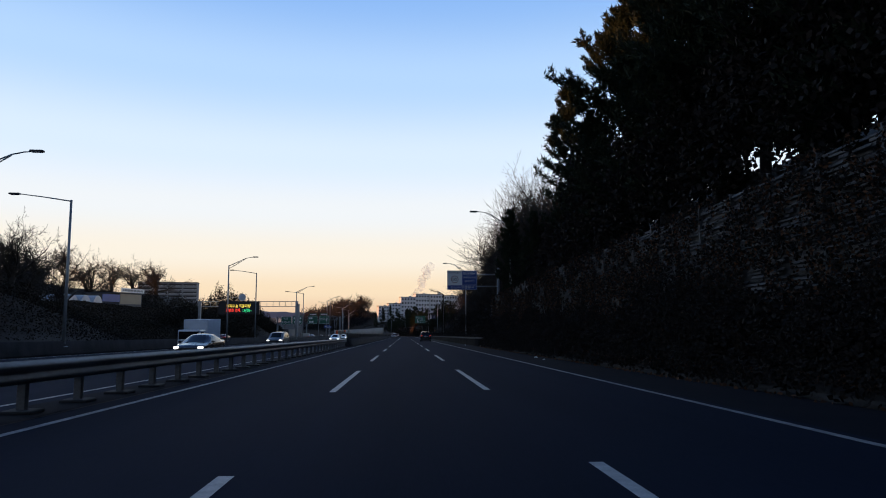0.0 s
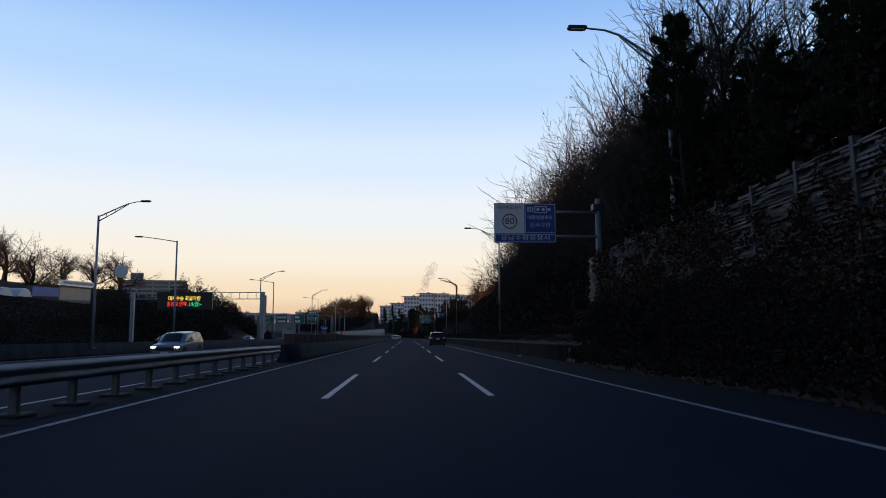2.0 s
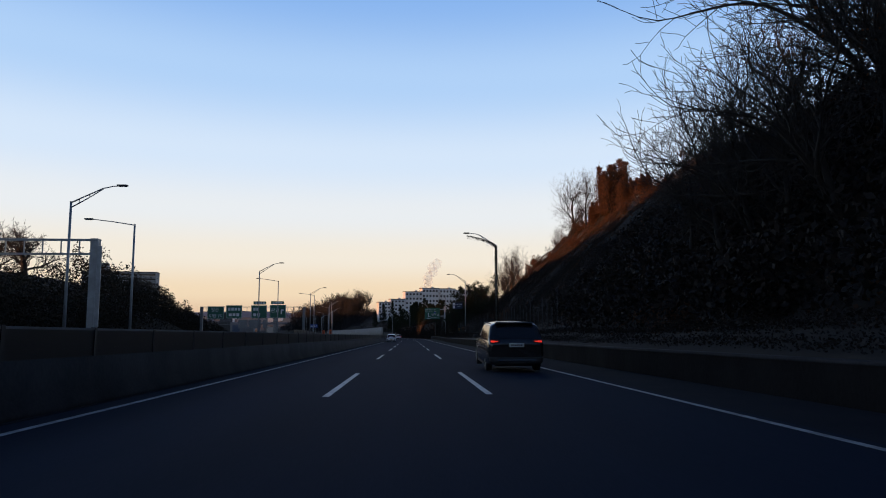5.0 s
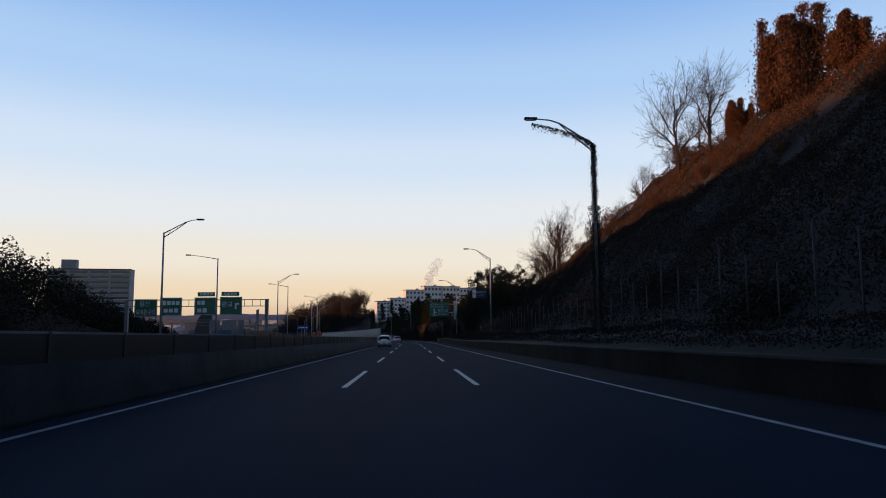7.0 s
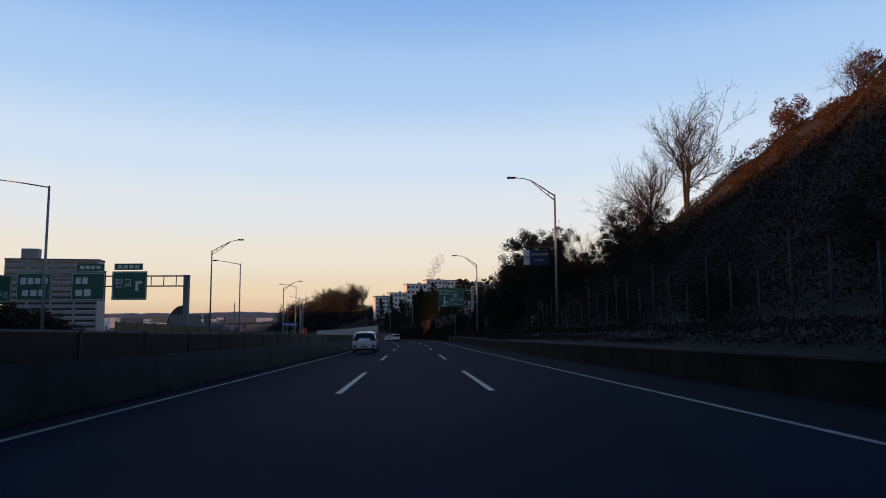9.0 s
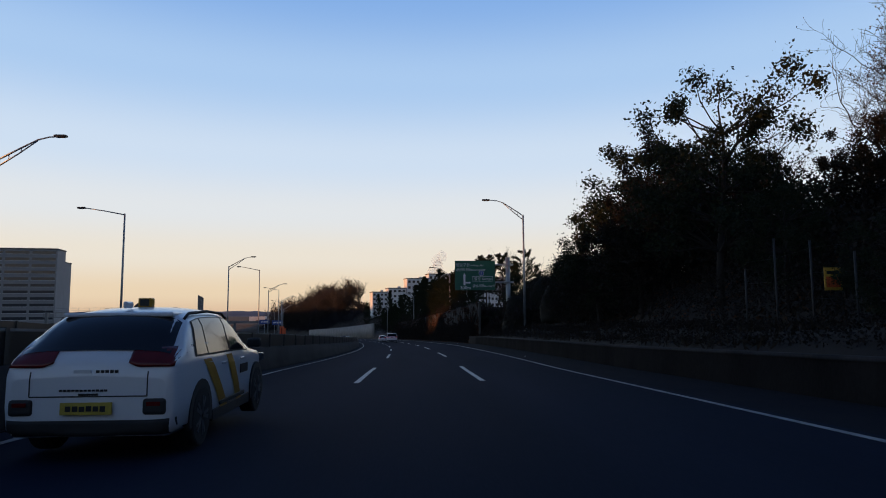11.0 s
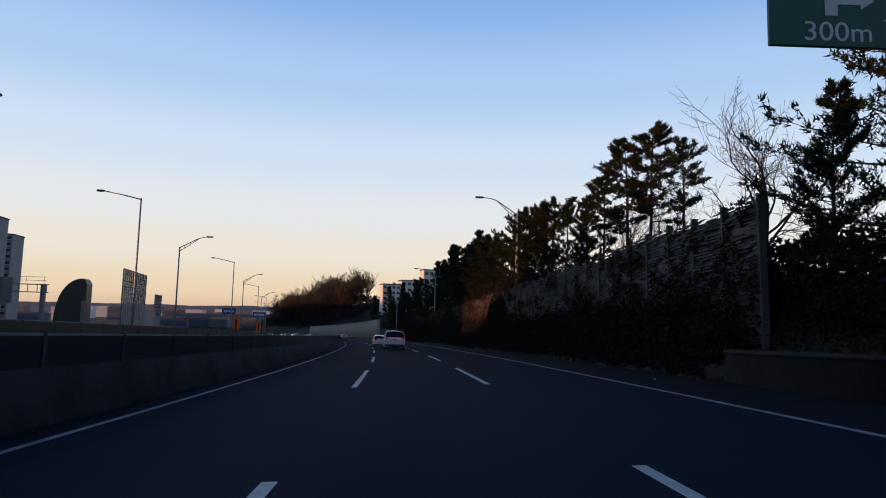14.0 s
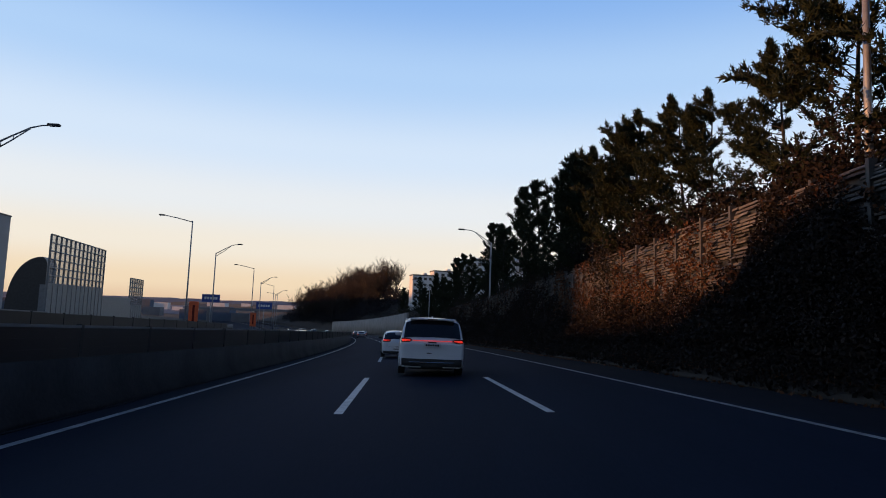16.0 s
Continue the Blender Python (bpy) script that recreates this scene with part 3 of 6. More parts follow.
lamp_right = street_lamp("truss", 10.4, 3.2, 1.45)
tagged(lamp_right, "tall galvanised street lamp with a trussed arm", "street lamp", "lamps along the slope")
RIGHT_LAMPS = [(9.75, 65.0, 0.95), (10.0, 112.6, 1.25), (10.1, 176.7, 1.4), (11.4, 234.2, 2.0), (10.4, 283.6, 1.5), (10.6, 344.6, 1.55), (10.0, 402.0, 1.0), (10.5, 468.0, 0.6)]
made_lamps = []
for k, (u, y, z) in enumerate(RIGHT_LAMPS):
    m = stand(u, y, z)
    if k == 0:
        lamp_right.matrix_basis = m
        made_lamps.append(lamp_right)
    else:
        made_lamps.append(copy_thing(lamp_right, m))
lamp_a = street_lamp("truss", 10.9, -3.7, 1.35)
tagged(lamp_a, "tall galvanised street lamp with a trussed arm over the oncoming lanes", "street lamp", "lamps between the carriageways")
lamp_b = street_lamp("plain", 11.2, 3.6, 0.55)
tagged(lamp_b, "galvanised street lamp with one straight arm over the outer lanes", "street lamp", "lamps between the carriageways")
A_LAMPS = [(-23.5, 40.3, 10.0), (-23.3, 91.5, 10.3), (-23.5, 147.0, 10.5), (-23.8, 205.5, 11.5), (-24.4, 263.0, 12.0), (-24.6, 319.0, 12.3), (-25.2, 365.0, 12.1), (-27.0, 425.0, 13), (-28.0, 485.0, 13), (-28, 545, 13)]
B_LAMPS = [(-23.5, 51.0, 10.6), (-23.7, 109.4, 11.0), (-23.7, 158.0, 10.8), (-25.6, 229.5, 11.9), (-26.2, 285.0, 13.3), (-25.2, 351.0, 15.0), (-27.0, 411.0, 15.4), (-28.0, 470.0, 15), (-28.0, 530.0, 15), (-28, 590, 15)]
for src, rows, h in ((lamp_a, A_LAMPS, 10.9), (lamp_b, B_LAMPS, 11.2)):
    for k, (u, y, joint) in enumerate(rows):
        m = stand(u, y, 0.5)
        o = src if k == 0 else copy_thing(src, m)
        o.matrix_basis = m
        o.scale = (1, 1, (joint - 0.5) / h)


def sheet(name, x0, x1, z0, z1, mat, parent, y=0.0, thick=0.06, bevel=0.01, label=""):
    return part(name, boxed(x0, x1, y, y + thick, z0, z1, bevel), mat, parent, label)


def bars(parent, mat, x0, x1, z, h, y, n, rng, name="text_bar"):
    """Short bars in a row in place of writing that cannot be read."""
    w = (x1 - x0) / n
    for i in range(n):
        part(name, boxed(x0 + i * w + 0.12 * w, x0 + (i + 0.88) * w, y - 0.006, y, z - h / 2 * rng.uniform(0.8, 1), z + h / 2 * rng.uniform(0.8, 1)), mat, parent)


def frame_of(parent, mat, x0, x1, z0, z1, y, t=0.03, name="border"):
    bm = bmesh.new()
    box(bm, x0, x1, y - 0.006, y, z0, z0 + t)
    box(bm, x0, x1, y - 0.006, y, z1 - t, z1)
    box(bm, x0, x0 + t, y - 0.006, y, z0 + t, z1 - t)
    box(bm, x1 - t, x1, y - 0.006, y, z0 + t, z1 - t)
    return part(name, bm, mat, parent)


rng = random.Random(11)

# speed sign on a bracket arm
speed = empty("speed_sign", stand(-0.14, 75.4, -0.03))
tagged(speed, "white and blue speed camera sign on a grey cantilever pole", "road sign")
part("pole", tubed([(10.27, 0.35, 0.6), (10.27, 0.35, 8.6)], [0.17, 0.15], 12), POSTPAINT, speed)
for z in (7.85, 6.55):
    part("arm", tubed([(10.35, 0.30, z), (6.2, 0.22, z)], 0.075, 8), GALV, speed)
part("bracket", boxed(9.95, 10.45, 0.1, 0.6, 7.95, 8.3, 0.04), DARKMETAL, speed, "dark camera box at the pole")
back = sheet("sign_panel", 4.62, 7.90, 6.17, 8.27, SIGN_BLUE, speed, 0.0, 0.07)
sheet("speed_panel", 4.66, 6.22, 6.66, 8.22, SIGN_WHITE, speed, -0.006, 0.006, 0)
words("제한속도엄수", 0.24, SIGN_BLACK, speed, pose(5.44, -0.012, 8.03) @ FACE, width=1.35)
bm = bmesh.new()
bmesh.ops.create_circle(bm, cap_ends=False, radius=0.40, segments=32)
ring = bmesh.ops.extrude_edge_only(bm, edges=bm.edges[:])
for v in [g for g in ring["geom"] if isinstance(g, bmesh.types.BMVert)]:
    v.co *= 0.86
part("speed_ring", bm, RING_RED, speed, m=pose(5.44, -0.012, 7.30) @ FACE)
words("80", 0.46, SIGN_BLACK, speed, pose(5.44, -0.012, 7.30) @ FACE, width=0.5)
words("이동영상속도", 0.24, SIGN_WHITE, speed, pose(7.06, -0.008, 7.50) @ FACE, width=1.35)
words("단속구간", 0.27, SIGN_WHITE, speed, pose(7.06, -0.008, 7.10) @ FACE, width=1.05)
words("성남수정경찰서", 0.30, SIGN_WHITE, speed, pose(6.26, -0.008, 6.42) @ FACE, width=2.6)
bm = boxed(6.76, 7.42, -0.008, -0.002, 7.76, 8.12)
symbol = part("camera_symbol", bm, SIGN_WHITE, speed)
part("symbol_field", boxed(6.80, 7.38, -0.012, -0.008, 7.80, 8.08), SIGN_BLUE, symbol)
for x in (6.95, 7.23):
    part("symbol_reel", tubed([(x, -0.016, 7.94), (x, -0.012, 7.94)], 0.085, 16), SIGN_WHITE, symbol)
for x in (6.42, 6.54, 6.66):
    part("symbol_bar", boxed(x - 0.03, x + 0.03, -0.010, -0.002, 7.80, 8.08), SIGN_WHITE, symbol)
part("symbol_tail", boxed(7.46, 7.62, -0.010, -0.002, 7.88, 8.0), SIGN_WHITE, symbol)
frame_of(speed, SIGN_WHITE, 6.26, 7.86, 6.70, 8.23, -0.002, 0.02)
frame_of(speed, SIGN_WHITE, 4.66, 7.86, 6.21, 6.62, -0.002, 0.02)

# small blue sign hung from a lamp's bracket
blue = empty("hanging_sign", stand(-0.37, 234.2, -0.53) @ Matrix.Scale(1.24, 4))
tagged(blue, "small navy sign hung under a bracket on a lamp pole", "road sign")
part("bracket", boxed(7.35, 9.75, 0.10, 0.20, 7.05, 7.15), DARKMETAL, blue)
for x in (7.6, 8.2, 8.8):
    part("hanger", boxed(x - 0.02, x + 0.02, 0.12, 0.16, 6.9, 7.06), DARKMETAL, blue)
sheet("sign_panel", 7.40, 9.02, 5.92, 6.92, SIGN_NAVY, blue, 0.10, 0.05)
sheet("speed_panel", 7.42, 7.80, 5.95, 6.89, SIGN_WHITE, blue, 0.094, 0.006, 0)
words("80", 0.22, SIGN_BLACK, blue, pose(7.61, 0.090, 6.42) @ FACE, width=0.26)
words("교통소통 전용 관리지역", 0.17, SIGN_WHITE, blue, pose(8.42, 0.092, 6.60) @ FACE, width=1.1)
words("( 시 점 )", 0.17, SIGN_WHITE, blue, pose(8.42, 0.092, 6.25) @ FACE, width=0.6)

# large green direction sign
guide = empty("direction_sign", pose(0.05, 297.4, fall(297.4)))
tagged(guide, "large green direction sign on a thick grey cantilever pole", "road sign")
part("pole", tubed([(10.6, 0.5, 0.7), (10.6, 0.5, 10.0)], [0.26, 0.25], 14), GALV, guide)
part("pole_cap", tubed([(10.6, 0.5, 10.0), (10.6, 0.5, 10.06)], 0.27, 14), GALV, guide)
for z in (9.2, 7.2):
    part("arm", tubed([(11.2, 0.3, z), (4.7, 0.3, z)], 0.10, 8), GALV, guide)
    part("clamp", boxed(10.15, 10.5, 0.1, 0.55, z - 0.16, z + 0.16, 0.03), GALV, guide)
sheet("sign_panel", 4.54, 9.08, 6.33, 9.65, SIGN_GREEN, guide, 0.10, 0.08, 0.015)
F_Y = 0.094
words("분당구청", 0.46, SIGN_WHITE, guide, pose(5.45, F_Y, 9.13) @ FACE, width=1.5)
words("Bundang-gu office", 0.30, SIGN_WHITE, guide, pose(7.05, F_Y, 9.12) @ FACE, width=1.45)
words("성남아트센터", 0.40, SIGN_WHITE, guide, pose(5.45, F_Y, 8.62) @ FACE, width=1.55)
words("Seongnam Arts Center", 0.30, SIGN_WHITE, guide, pose(7.15, F_Y, 8.61) @ FACE, width=1.75)
words("300m", 0.48, SIGN_WHITE, guide, pose(5.72, F_Y, 6.58) @ FACE, width=1.15)
bm = boxed(5.50, 5.72, F_Y - 0.006, F_Y, 6.88, 7.95)
box(bm, 5.72, 6.15, F_Y - 0.006, F_Y, 7.08, 7.24)
vs = [bm.verts.new((x, F_Y - 0.003, z)) for x, z in ((5.42, 7.93), (5.80, 7.93), (5.61, 8.22))]
bm.faces.new(vs)
vs = [bm.verts.new((x, F_Y - 0.003, z)) for x, z in ((6.12, 7.00), (6.12, 7.32), (6.36, 7.16))]
bm.faces.new(vs)
part("arrow", bm, SIGN_WHITE, guide)
bm = tubed([(7.52, F_Y - 0.006, 8.22), (7.52, F_Y, 8.22)], 0.30, 24)
shield = part("route_badge", bm, SIGN_WHITE, guide)
bm = tubed([(7.52, F_Y - 0.012, 8.22), (7.52, F_Y - 0.005, 8.22)], 0.26, 24)
part("badge_field", bm, SIGN_BLUE, shield)
words("3", 0.40, SIGN_WHITE, guide, pose(7.52, F_Y - 0.016, 8.22) @ FACE)
frame_of(guide, SIGN_WHITE, 6.52, 8.82, 7.30, 7.88, F_Y)
words("광주", 0.44, SIGN_WHITE, guide, pose(7.08, F_Y, 7.59) @ FACE, width=0.75)
words("Gwangju", 0.34, SIGN_WHITE, guide, pose(8.14, F_Y, 7.58) @ FACE, width=1.05)
words("성남시청", 0.40, SIGN_WHITE, guide, pose(7.15, F_Y, 6.80) @ FACE, width=1.25)
words("Seongnam City Hall", 0.28, SIGN_WHITE, guide, pose(8.42, F_Y, 6.78) @ FACE, width=1.2)


def gantry(name, x0, x1, z, legs, mat):
    """Two legs and a trussed beam with a ladder of braces."""
    g = empty(name)
    for x in legs:
        part("leg", boxed(x - 0.28, x + 0.28, -0.28, 0.28, -0.05, z + 0.45, 0.03), mat, g)
    bm = bmesh.new()
    for zz in (z - 0.75, z + 0.35):
        for yy in (-0.25, 0.25):
            box(bm, x0, x1, yy - 0.06, yy + 0.06, zz - 0.06, zz + 0.06)
    part("beam", bm, mat, g)
    n = int((x1 - x0) / 1.3)
    for i in range(n + 1):
        x = x0 + (x1 - x0) * i / n
        part("brace", boxed(x - 0.04, x + 0.04, -0.29, -0.22, z - 0.7, z + 0.3), mat, g)
    return g


vms = gantry("message_gantry", -46.0, -24.0, 8.35, (-45.6, -24.3), GALV)
vms.matrix_basis = pose(0, 152.5, fall(152.5))
tagged(vms, "steel gantry with a lit electronic message board", "gantry")
board = sheet("message_board", -41.3, -32.4, 5.85, 8.75, SIGN_BLACK, vms, -0.95, 0.6, 0.05, "black board with lit yellow, red and green letters")
words("대체수송 화물차량", 0.85, LED_Y, vms, pose(-36.9, -0.97, 7.65) @ FACE, width=5.2, name="lit_letters")
words("통행료 면제", 0.85, LED_R, vms, pose(-38.1, -0.97, 6.70) @ FACE, width=3.1, name="lit_letters")
words(".1.9(월)~", 0.85, LED_G, vms, pose(-35.2, -0.97, 6.70) @ FACE, width=2.3, name="lit_letters")
part("leg_ladder", boxed(-23.9, -23.6, -0.5, -0.4, 2.0, 8.2), GALV, vms)

green_gantry = gantry("sign_gantry", -48.5, -24.4, 7.7, (-48.2, -24.7), POSTPAINT)
green_gantry.matrix_basis = pose(0, 255.5, fall(255.5))
tagged(green_gantry, "gantry with four green direction signs over the outer lanes", "gantry")
for x0, x1, z0, z1 in ((-46.8, -43.0, 5.25, 8.2), (-42.55, -38.9, 5.4, 8.45), (-36.8, -33.2, 5.4, 8.45), (-32.5, -28.8, 5.45, 8.55)):
    p = sheet("sign_panel", x0, x1, z0, z1, SIGN_GREEN, green_gantry, -0.45, 0.08, 0.015)
    frame_of(green_gantry, SIGN_WHITE, x0 + 0.08, x1 - 0.08, z0 + 0.08, z1 - 0.08, -0.452, 0.05)
for x0, x1, z0, z1 in ((-36.3, -33.4, 8.62, 9.35), (-32.3, -29.3, 8.70, 9.40)):
    sheet("top_panel", x0, x1, z0, z1, SIGN_GREEN, green_gantry, -0.45, 0.08, 0.015)
    bars(green_gantry, SIGN_WHITE, x0 + 0.3, x1 - 0.3, (z0 + z1) / 2, 0.40, -0.452, 4, rng)
words("일산", 1.0, SIGN_WHITE, green_gantry, pose(-45.1, -0.456, 7.35) @ FACE, width=1.7)
words("퇴계원·구리", 1.0, SIGN_WHITE, green_gantry, pose(-44.9, -0.456, 5.95) @ FACE, width=3.0)
bars(green_gantry, SIGN_WHITE, -42.2, -39.2, 7.55, 0.75, -0.456, 4, rng)
bars(green_gantry, SIGN_WHITE, -42.0, -39.4, 6.25, 0.75, -0.456, 3, rng)
bars(green_gantry, SIGN_WHITE, -36.4, -35.0, 7.55, 0.75, -0.456, 2, rng)
bars(green_gantry, SIGN_WHITE, -36.4, -34.6, 6.25, 0.75, -0.456, 2, rng)
words("판교", 1.1, SIGN_WHITE, green_gantry, pose(-31.3, -0.456, 7.2) @ FACE, width=1.8)
bm = boxed(-30.0, -29.7, -0.462, -0.456, 6.4, 7.2)
box(bm, -30.0, -29.3, -0.462, -0.456, 7.2, 7.5)
part("arrow", bm, SIGN_WHITE, green_gantry)


# a gantry over the outer carriageway, seen from behind
rear_gantry = gantry("sign_gantry", -86.0, -55.2, 7.0, (-85.4, -55.8), POSTPAINT)
rear_gantry.matrix_basis = pose(0, 381.0, fall(381.0))
tagged(rear_gantry, "steel gantry with grey sign backs over the outer carriageway", "gantry")
for x0, x1 in ((-72.0, -68.2), (-67.7, -62.5), (-61.8, -59.8)):
    sheet("sign_back", x0, x1, 4.6, 8.25, POSTPAINT, rear_gantry, -0.6, 0.08, 0.02, "plain grey sign back")
    for x in (x0 + 0.5, x1 - 0.5):
        part("sign_rib", boxed(x - 0.05, x + 0.05, -0.70, -0.60, 4.7, 8.15), POSTPAINT, rear_gantry)
for z in (7.9, 8.4):
    part("handrail", tubed([(-86, -0.5, z), (-55.2, -0.5, z)], 0.03, 5), GALV, rear_gantry)
for k in range(13):
    x = -85.5 + 2.5 * k
    part("handrail_post", tubed([(x, -0.5, 7.3), (x, -0.5, 8.4)], 0.025, 5), GALV, rear_gantry)

# ---- plants ----


def flakes(centres, size, nrng, slim=0.45, droop=0.0):
    """Small pointed leaves, one at each centre, turned at random. Returns corners and triangles."""
    n = len(centres)
    a = nrng.normal(size=(n, 3))
    a[:, 2] -= droop
    a /= np.linalg.norm(a, axis=1, keepdims=True)
    b = np.cross(a, nrng.normal(size=(n, 3)))
    b /= np.linalg.norm(b, axis=1, keepdims=True) + 1e-9
    s = size * nrng.uniform(0.6, 1.3, size=(n, 1))
    v = np.stack([centres - a * s * 0.5, centres + b * s * slim * 0.5, centres + a * s * 0.5, centres - b * s * slim * 0.5], 1).reshape(-1, 3)
    f = np.arange(4 * n).reshape(n, 4)
    return v, f


def limb_points(start, way, length, bend, n, rg):
    pts, p, w = [Vector(start)], Vector(start), Vector(way).normalized()
    for _ in range(n):
        w = (w + Vector((rg.gauss(0, bend), rg.gauss(0, bend), rg.gauss(0, bend) + 0.03))).normalized()
        p = p + w * (length / n)
        pts.append(p.copy())
    return pts, w


def bare_tree(seed, h, spread=0.55, levels=4, sparse_leaves=0, upright=0.0, stout=1.0, low=0.36, least=0.010):
    """Trunk and crooked limbs as one tapered mesh, twigs as another; a few dry leaves if asked. It stands h high."""
    rg, nrng = random.Random(seed), np.random.default_rng(seed)
    top = empty("bare_tree")
    trunk, twig = bmesh.new(), bmesh.new()
    tips = []

    def grow(p, w, ln, r, lev):
        pts, w2 = limb_points(p, w, ln, 0.05 if lev == 0 else 0.17, 5 if lev < 2 else (4 if lev == 2 else 3), rg)
        n = len(pts)
        radii = [max(least, r * (1 - 0.42 * i / (n - 1))) for i in range(n)]
        tube(trunk if lev < 2 else twig, pts, radii, 7 if lev == 0 else (5 if lev == 1 else 3), caps=False)
        if lev >= levels:
            tips.extend(pts[1:])
            return
        kids = (6, 5, 4, 2, 2)[lev] + rg.randrange(2)
        for k in range(kids):
            i = min(n - 1, (2 if lev == 0 else 1) + int((k + rg.random()) / kids * (n - (2 if lev == 0 else 1))))
            side = Vector((rg.gauss(0, 1), rg.gauss(0, 1), rg.gauss(0, 1)))
            side = (side - w2 * side.dot(w2)).normalized()
            ang = spread * rg.uniform(0.9, 1.7)
            way = (w2 * math.cos(ang) + side * math.sin(ang) + Vector((0, 0, 0.16 + upright * 0.6))).normalized()
            grow(pts[i], way, ln * (rg.uniform(0.6, 0.95) if lev == 0 else rg.uniform(0.38, 0.62)), radii[i] * 0.56, lev + 1)
        grow(pts[-1], (w2 + Vector((rg.gauss(0, 0.25), rg.gauss(0, 0.25), 0.15))).normalized(), ln * 0.66, radii[-1] * 0.85, lev + 1)

    grow((0, 0, -0.3), (rg.gauss(0, 0.06), rg.gauss(0, 0.06), 1), h * low, h * 0.015 * stout, 0)
    k = h / max(v.co.z for v in twig.verts)
    for bm in (trunk, twig):
        for v in bm.verts:
            v.co *= k
    part("trunk", trunk, BARK, top)
    part("twig_crown", twig, TWIG, top, "fine bare twigs")
    if sparse_leaves:
        pick = nrng.integers(0, len(tips), sparse_leaves)
        c = (np.array([tuple(tips[i]) for i in pick]) + nrng.normal(scale=0.16, size=(sparse_leaves, 3))) * k
        v, f = flakes(c, 0.13, nrng, 0.7)
        tagged(raw("leaf_remnant", v, f, DRYLEAF, top, "last dry brown leaves"), kind="stuff")
    return top


def pine(seed, h, crown=0.8, lean=0.0, wide=0.30, limbs=60, rise=0.12, fan=0.0, tufts=1.0):
    """A pine: limbs that sweep out and up, side twigs, and puffs of needles along them. fan: limbs favour the -x side."""
    rg, nrng = random.Random(seed), np.random.default_rng(seed)
    top = empty("pine_tree")
    trunk = bmesh.new()
    pts, w = limb_points((0, 0, -0.4), (lean, rg.gauss(0, 0.04), 1), h, 0.03, 8, rg)
    radii = [h * 0.014 * (1 - 0.86 * i / 8) for i in range(9)]
    tube(trunk, pts, radii, 8, caps=False)
    base, way_of = [], []

    def puff(c, w, f=1.0):
        n = max(3, int(13 * f * tufts))
        base.extend([tuple(c)] * n)
        way_of.extend([tuple(w)] * n)

    for k in range(limbs):
        s = (k + rg.random()) / limbs
        zf = min(0.985, (1 - crown) + crown * s)
        i = min(7, int(zf * 8))
        p = pts[i].lerp(pts[i + 1], zf * 8 - i)
        reach = h * wide * (1.04 - s) ** 0.62 * (0.55 + 0.45 * min(1.0, s * 5)) * rg.uniform(0.55, 1.2)
        ang = rg.uniform(0, 2 * math.pi)
        if fan and rg.random() < fan:
            ang = math.pi + rg.gauss(0, 0.7)
            reach *= 1.2
        q, d = p, Vector((math.cos(ang), math.sin(ang), rg.uniform(-0.15, 0.28) + 0.35 * s))
        lp = [p]
        for j in range(6):
            d = (d.normalized() + Vector((rg.gauss(0, 0.13), rg.gauss(0, 0.13), rg.gauss(0, 0.07) + rise))).normalized()
            q = q + d * (reach / 6)
            lp.append(q.copy())
        tube(trunk, lp, [max(0.008, radii[i] * 0.40 * (1 - 0.8 * j / 6)) for j in range(7)], 4, caps=False)
        for j in range(2, 7):
            puff(lp[j], d, 0.8)
            for side in (1, -1):
                if rg.random() < 0.16:
                    continue
                sd = (d.cross(Vector((0, 0, 1))) * side * rg.uniform(0.6, 1.2) + d * 0.8 + Vector((0, 0, rg.uniform(-0.1, 0.5)))).normalized()
                ln = reach * rg.uniform(0.12, 0.26) * (1.25 - 0.10 * j) + 0.15
                tip = lp[j] + sd * ln
                tube(trunk, [lp[j], tip], [0.014, 0.006], 3, caps=False)
                puff(tip, sd)
                puff(lp[j].lerp(tip, 0.55), sd, 0.8)
        puff(lp[6], d, 1.4)
    part("trunk", trunk, BARK, top)
    c, w = np.array(base), np.array(way_of)
    n = len(c)
    a = w * 0.85 + nrng.normal(scale=0.62, size=(n, 3)) + np.array([0, 0, 0.25])
    a /= np.linalg.norm(a, axis=1, keepdims=True)
    b = np.cross(a, nrng.normal(size=(n, 3)))
    b /= np.linalg.norm(b, axis=1, keepdims=True) + 1e-9
    ln = 0.25 * (h / 12) * nrng.uniform(0.7, 1.35, size=(n, 1))
    c = c + nrng.normal(scale=0.075 * h / 12, size=(n, 3))
    v = np.stack([c - b * ln * 0.15, c + b * ln * 0.15, c + a * ln], 1).reshape(-1, 3)
    raw("needle_crown", v, np.arange(3 * n).reshape(n, 3), NEEDLE, top, "dark green needle puffs")
    return top


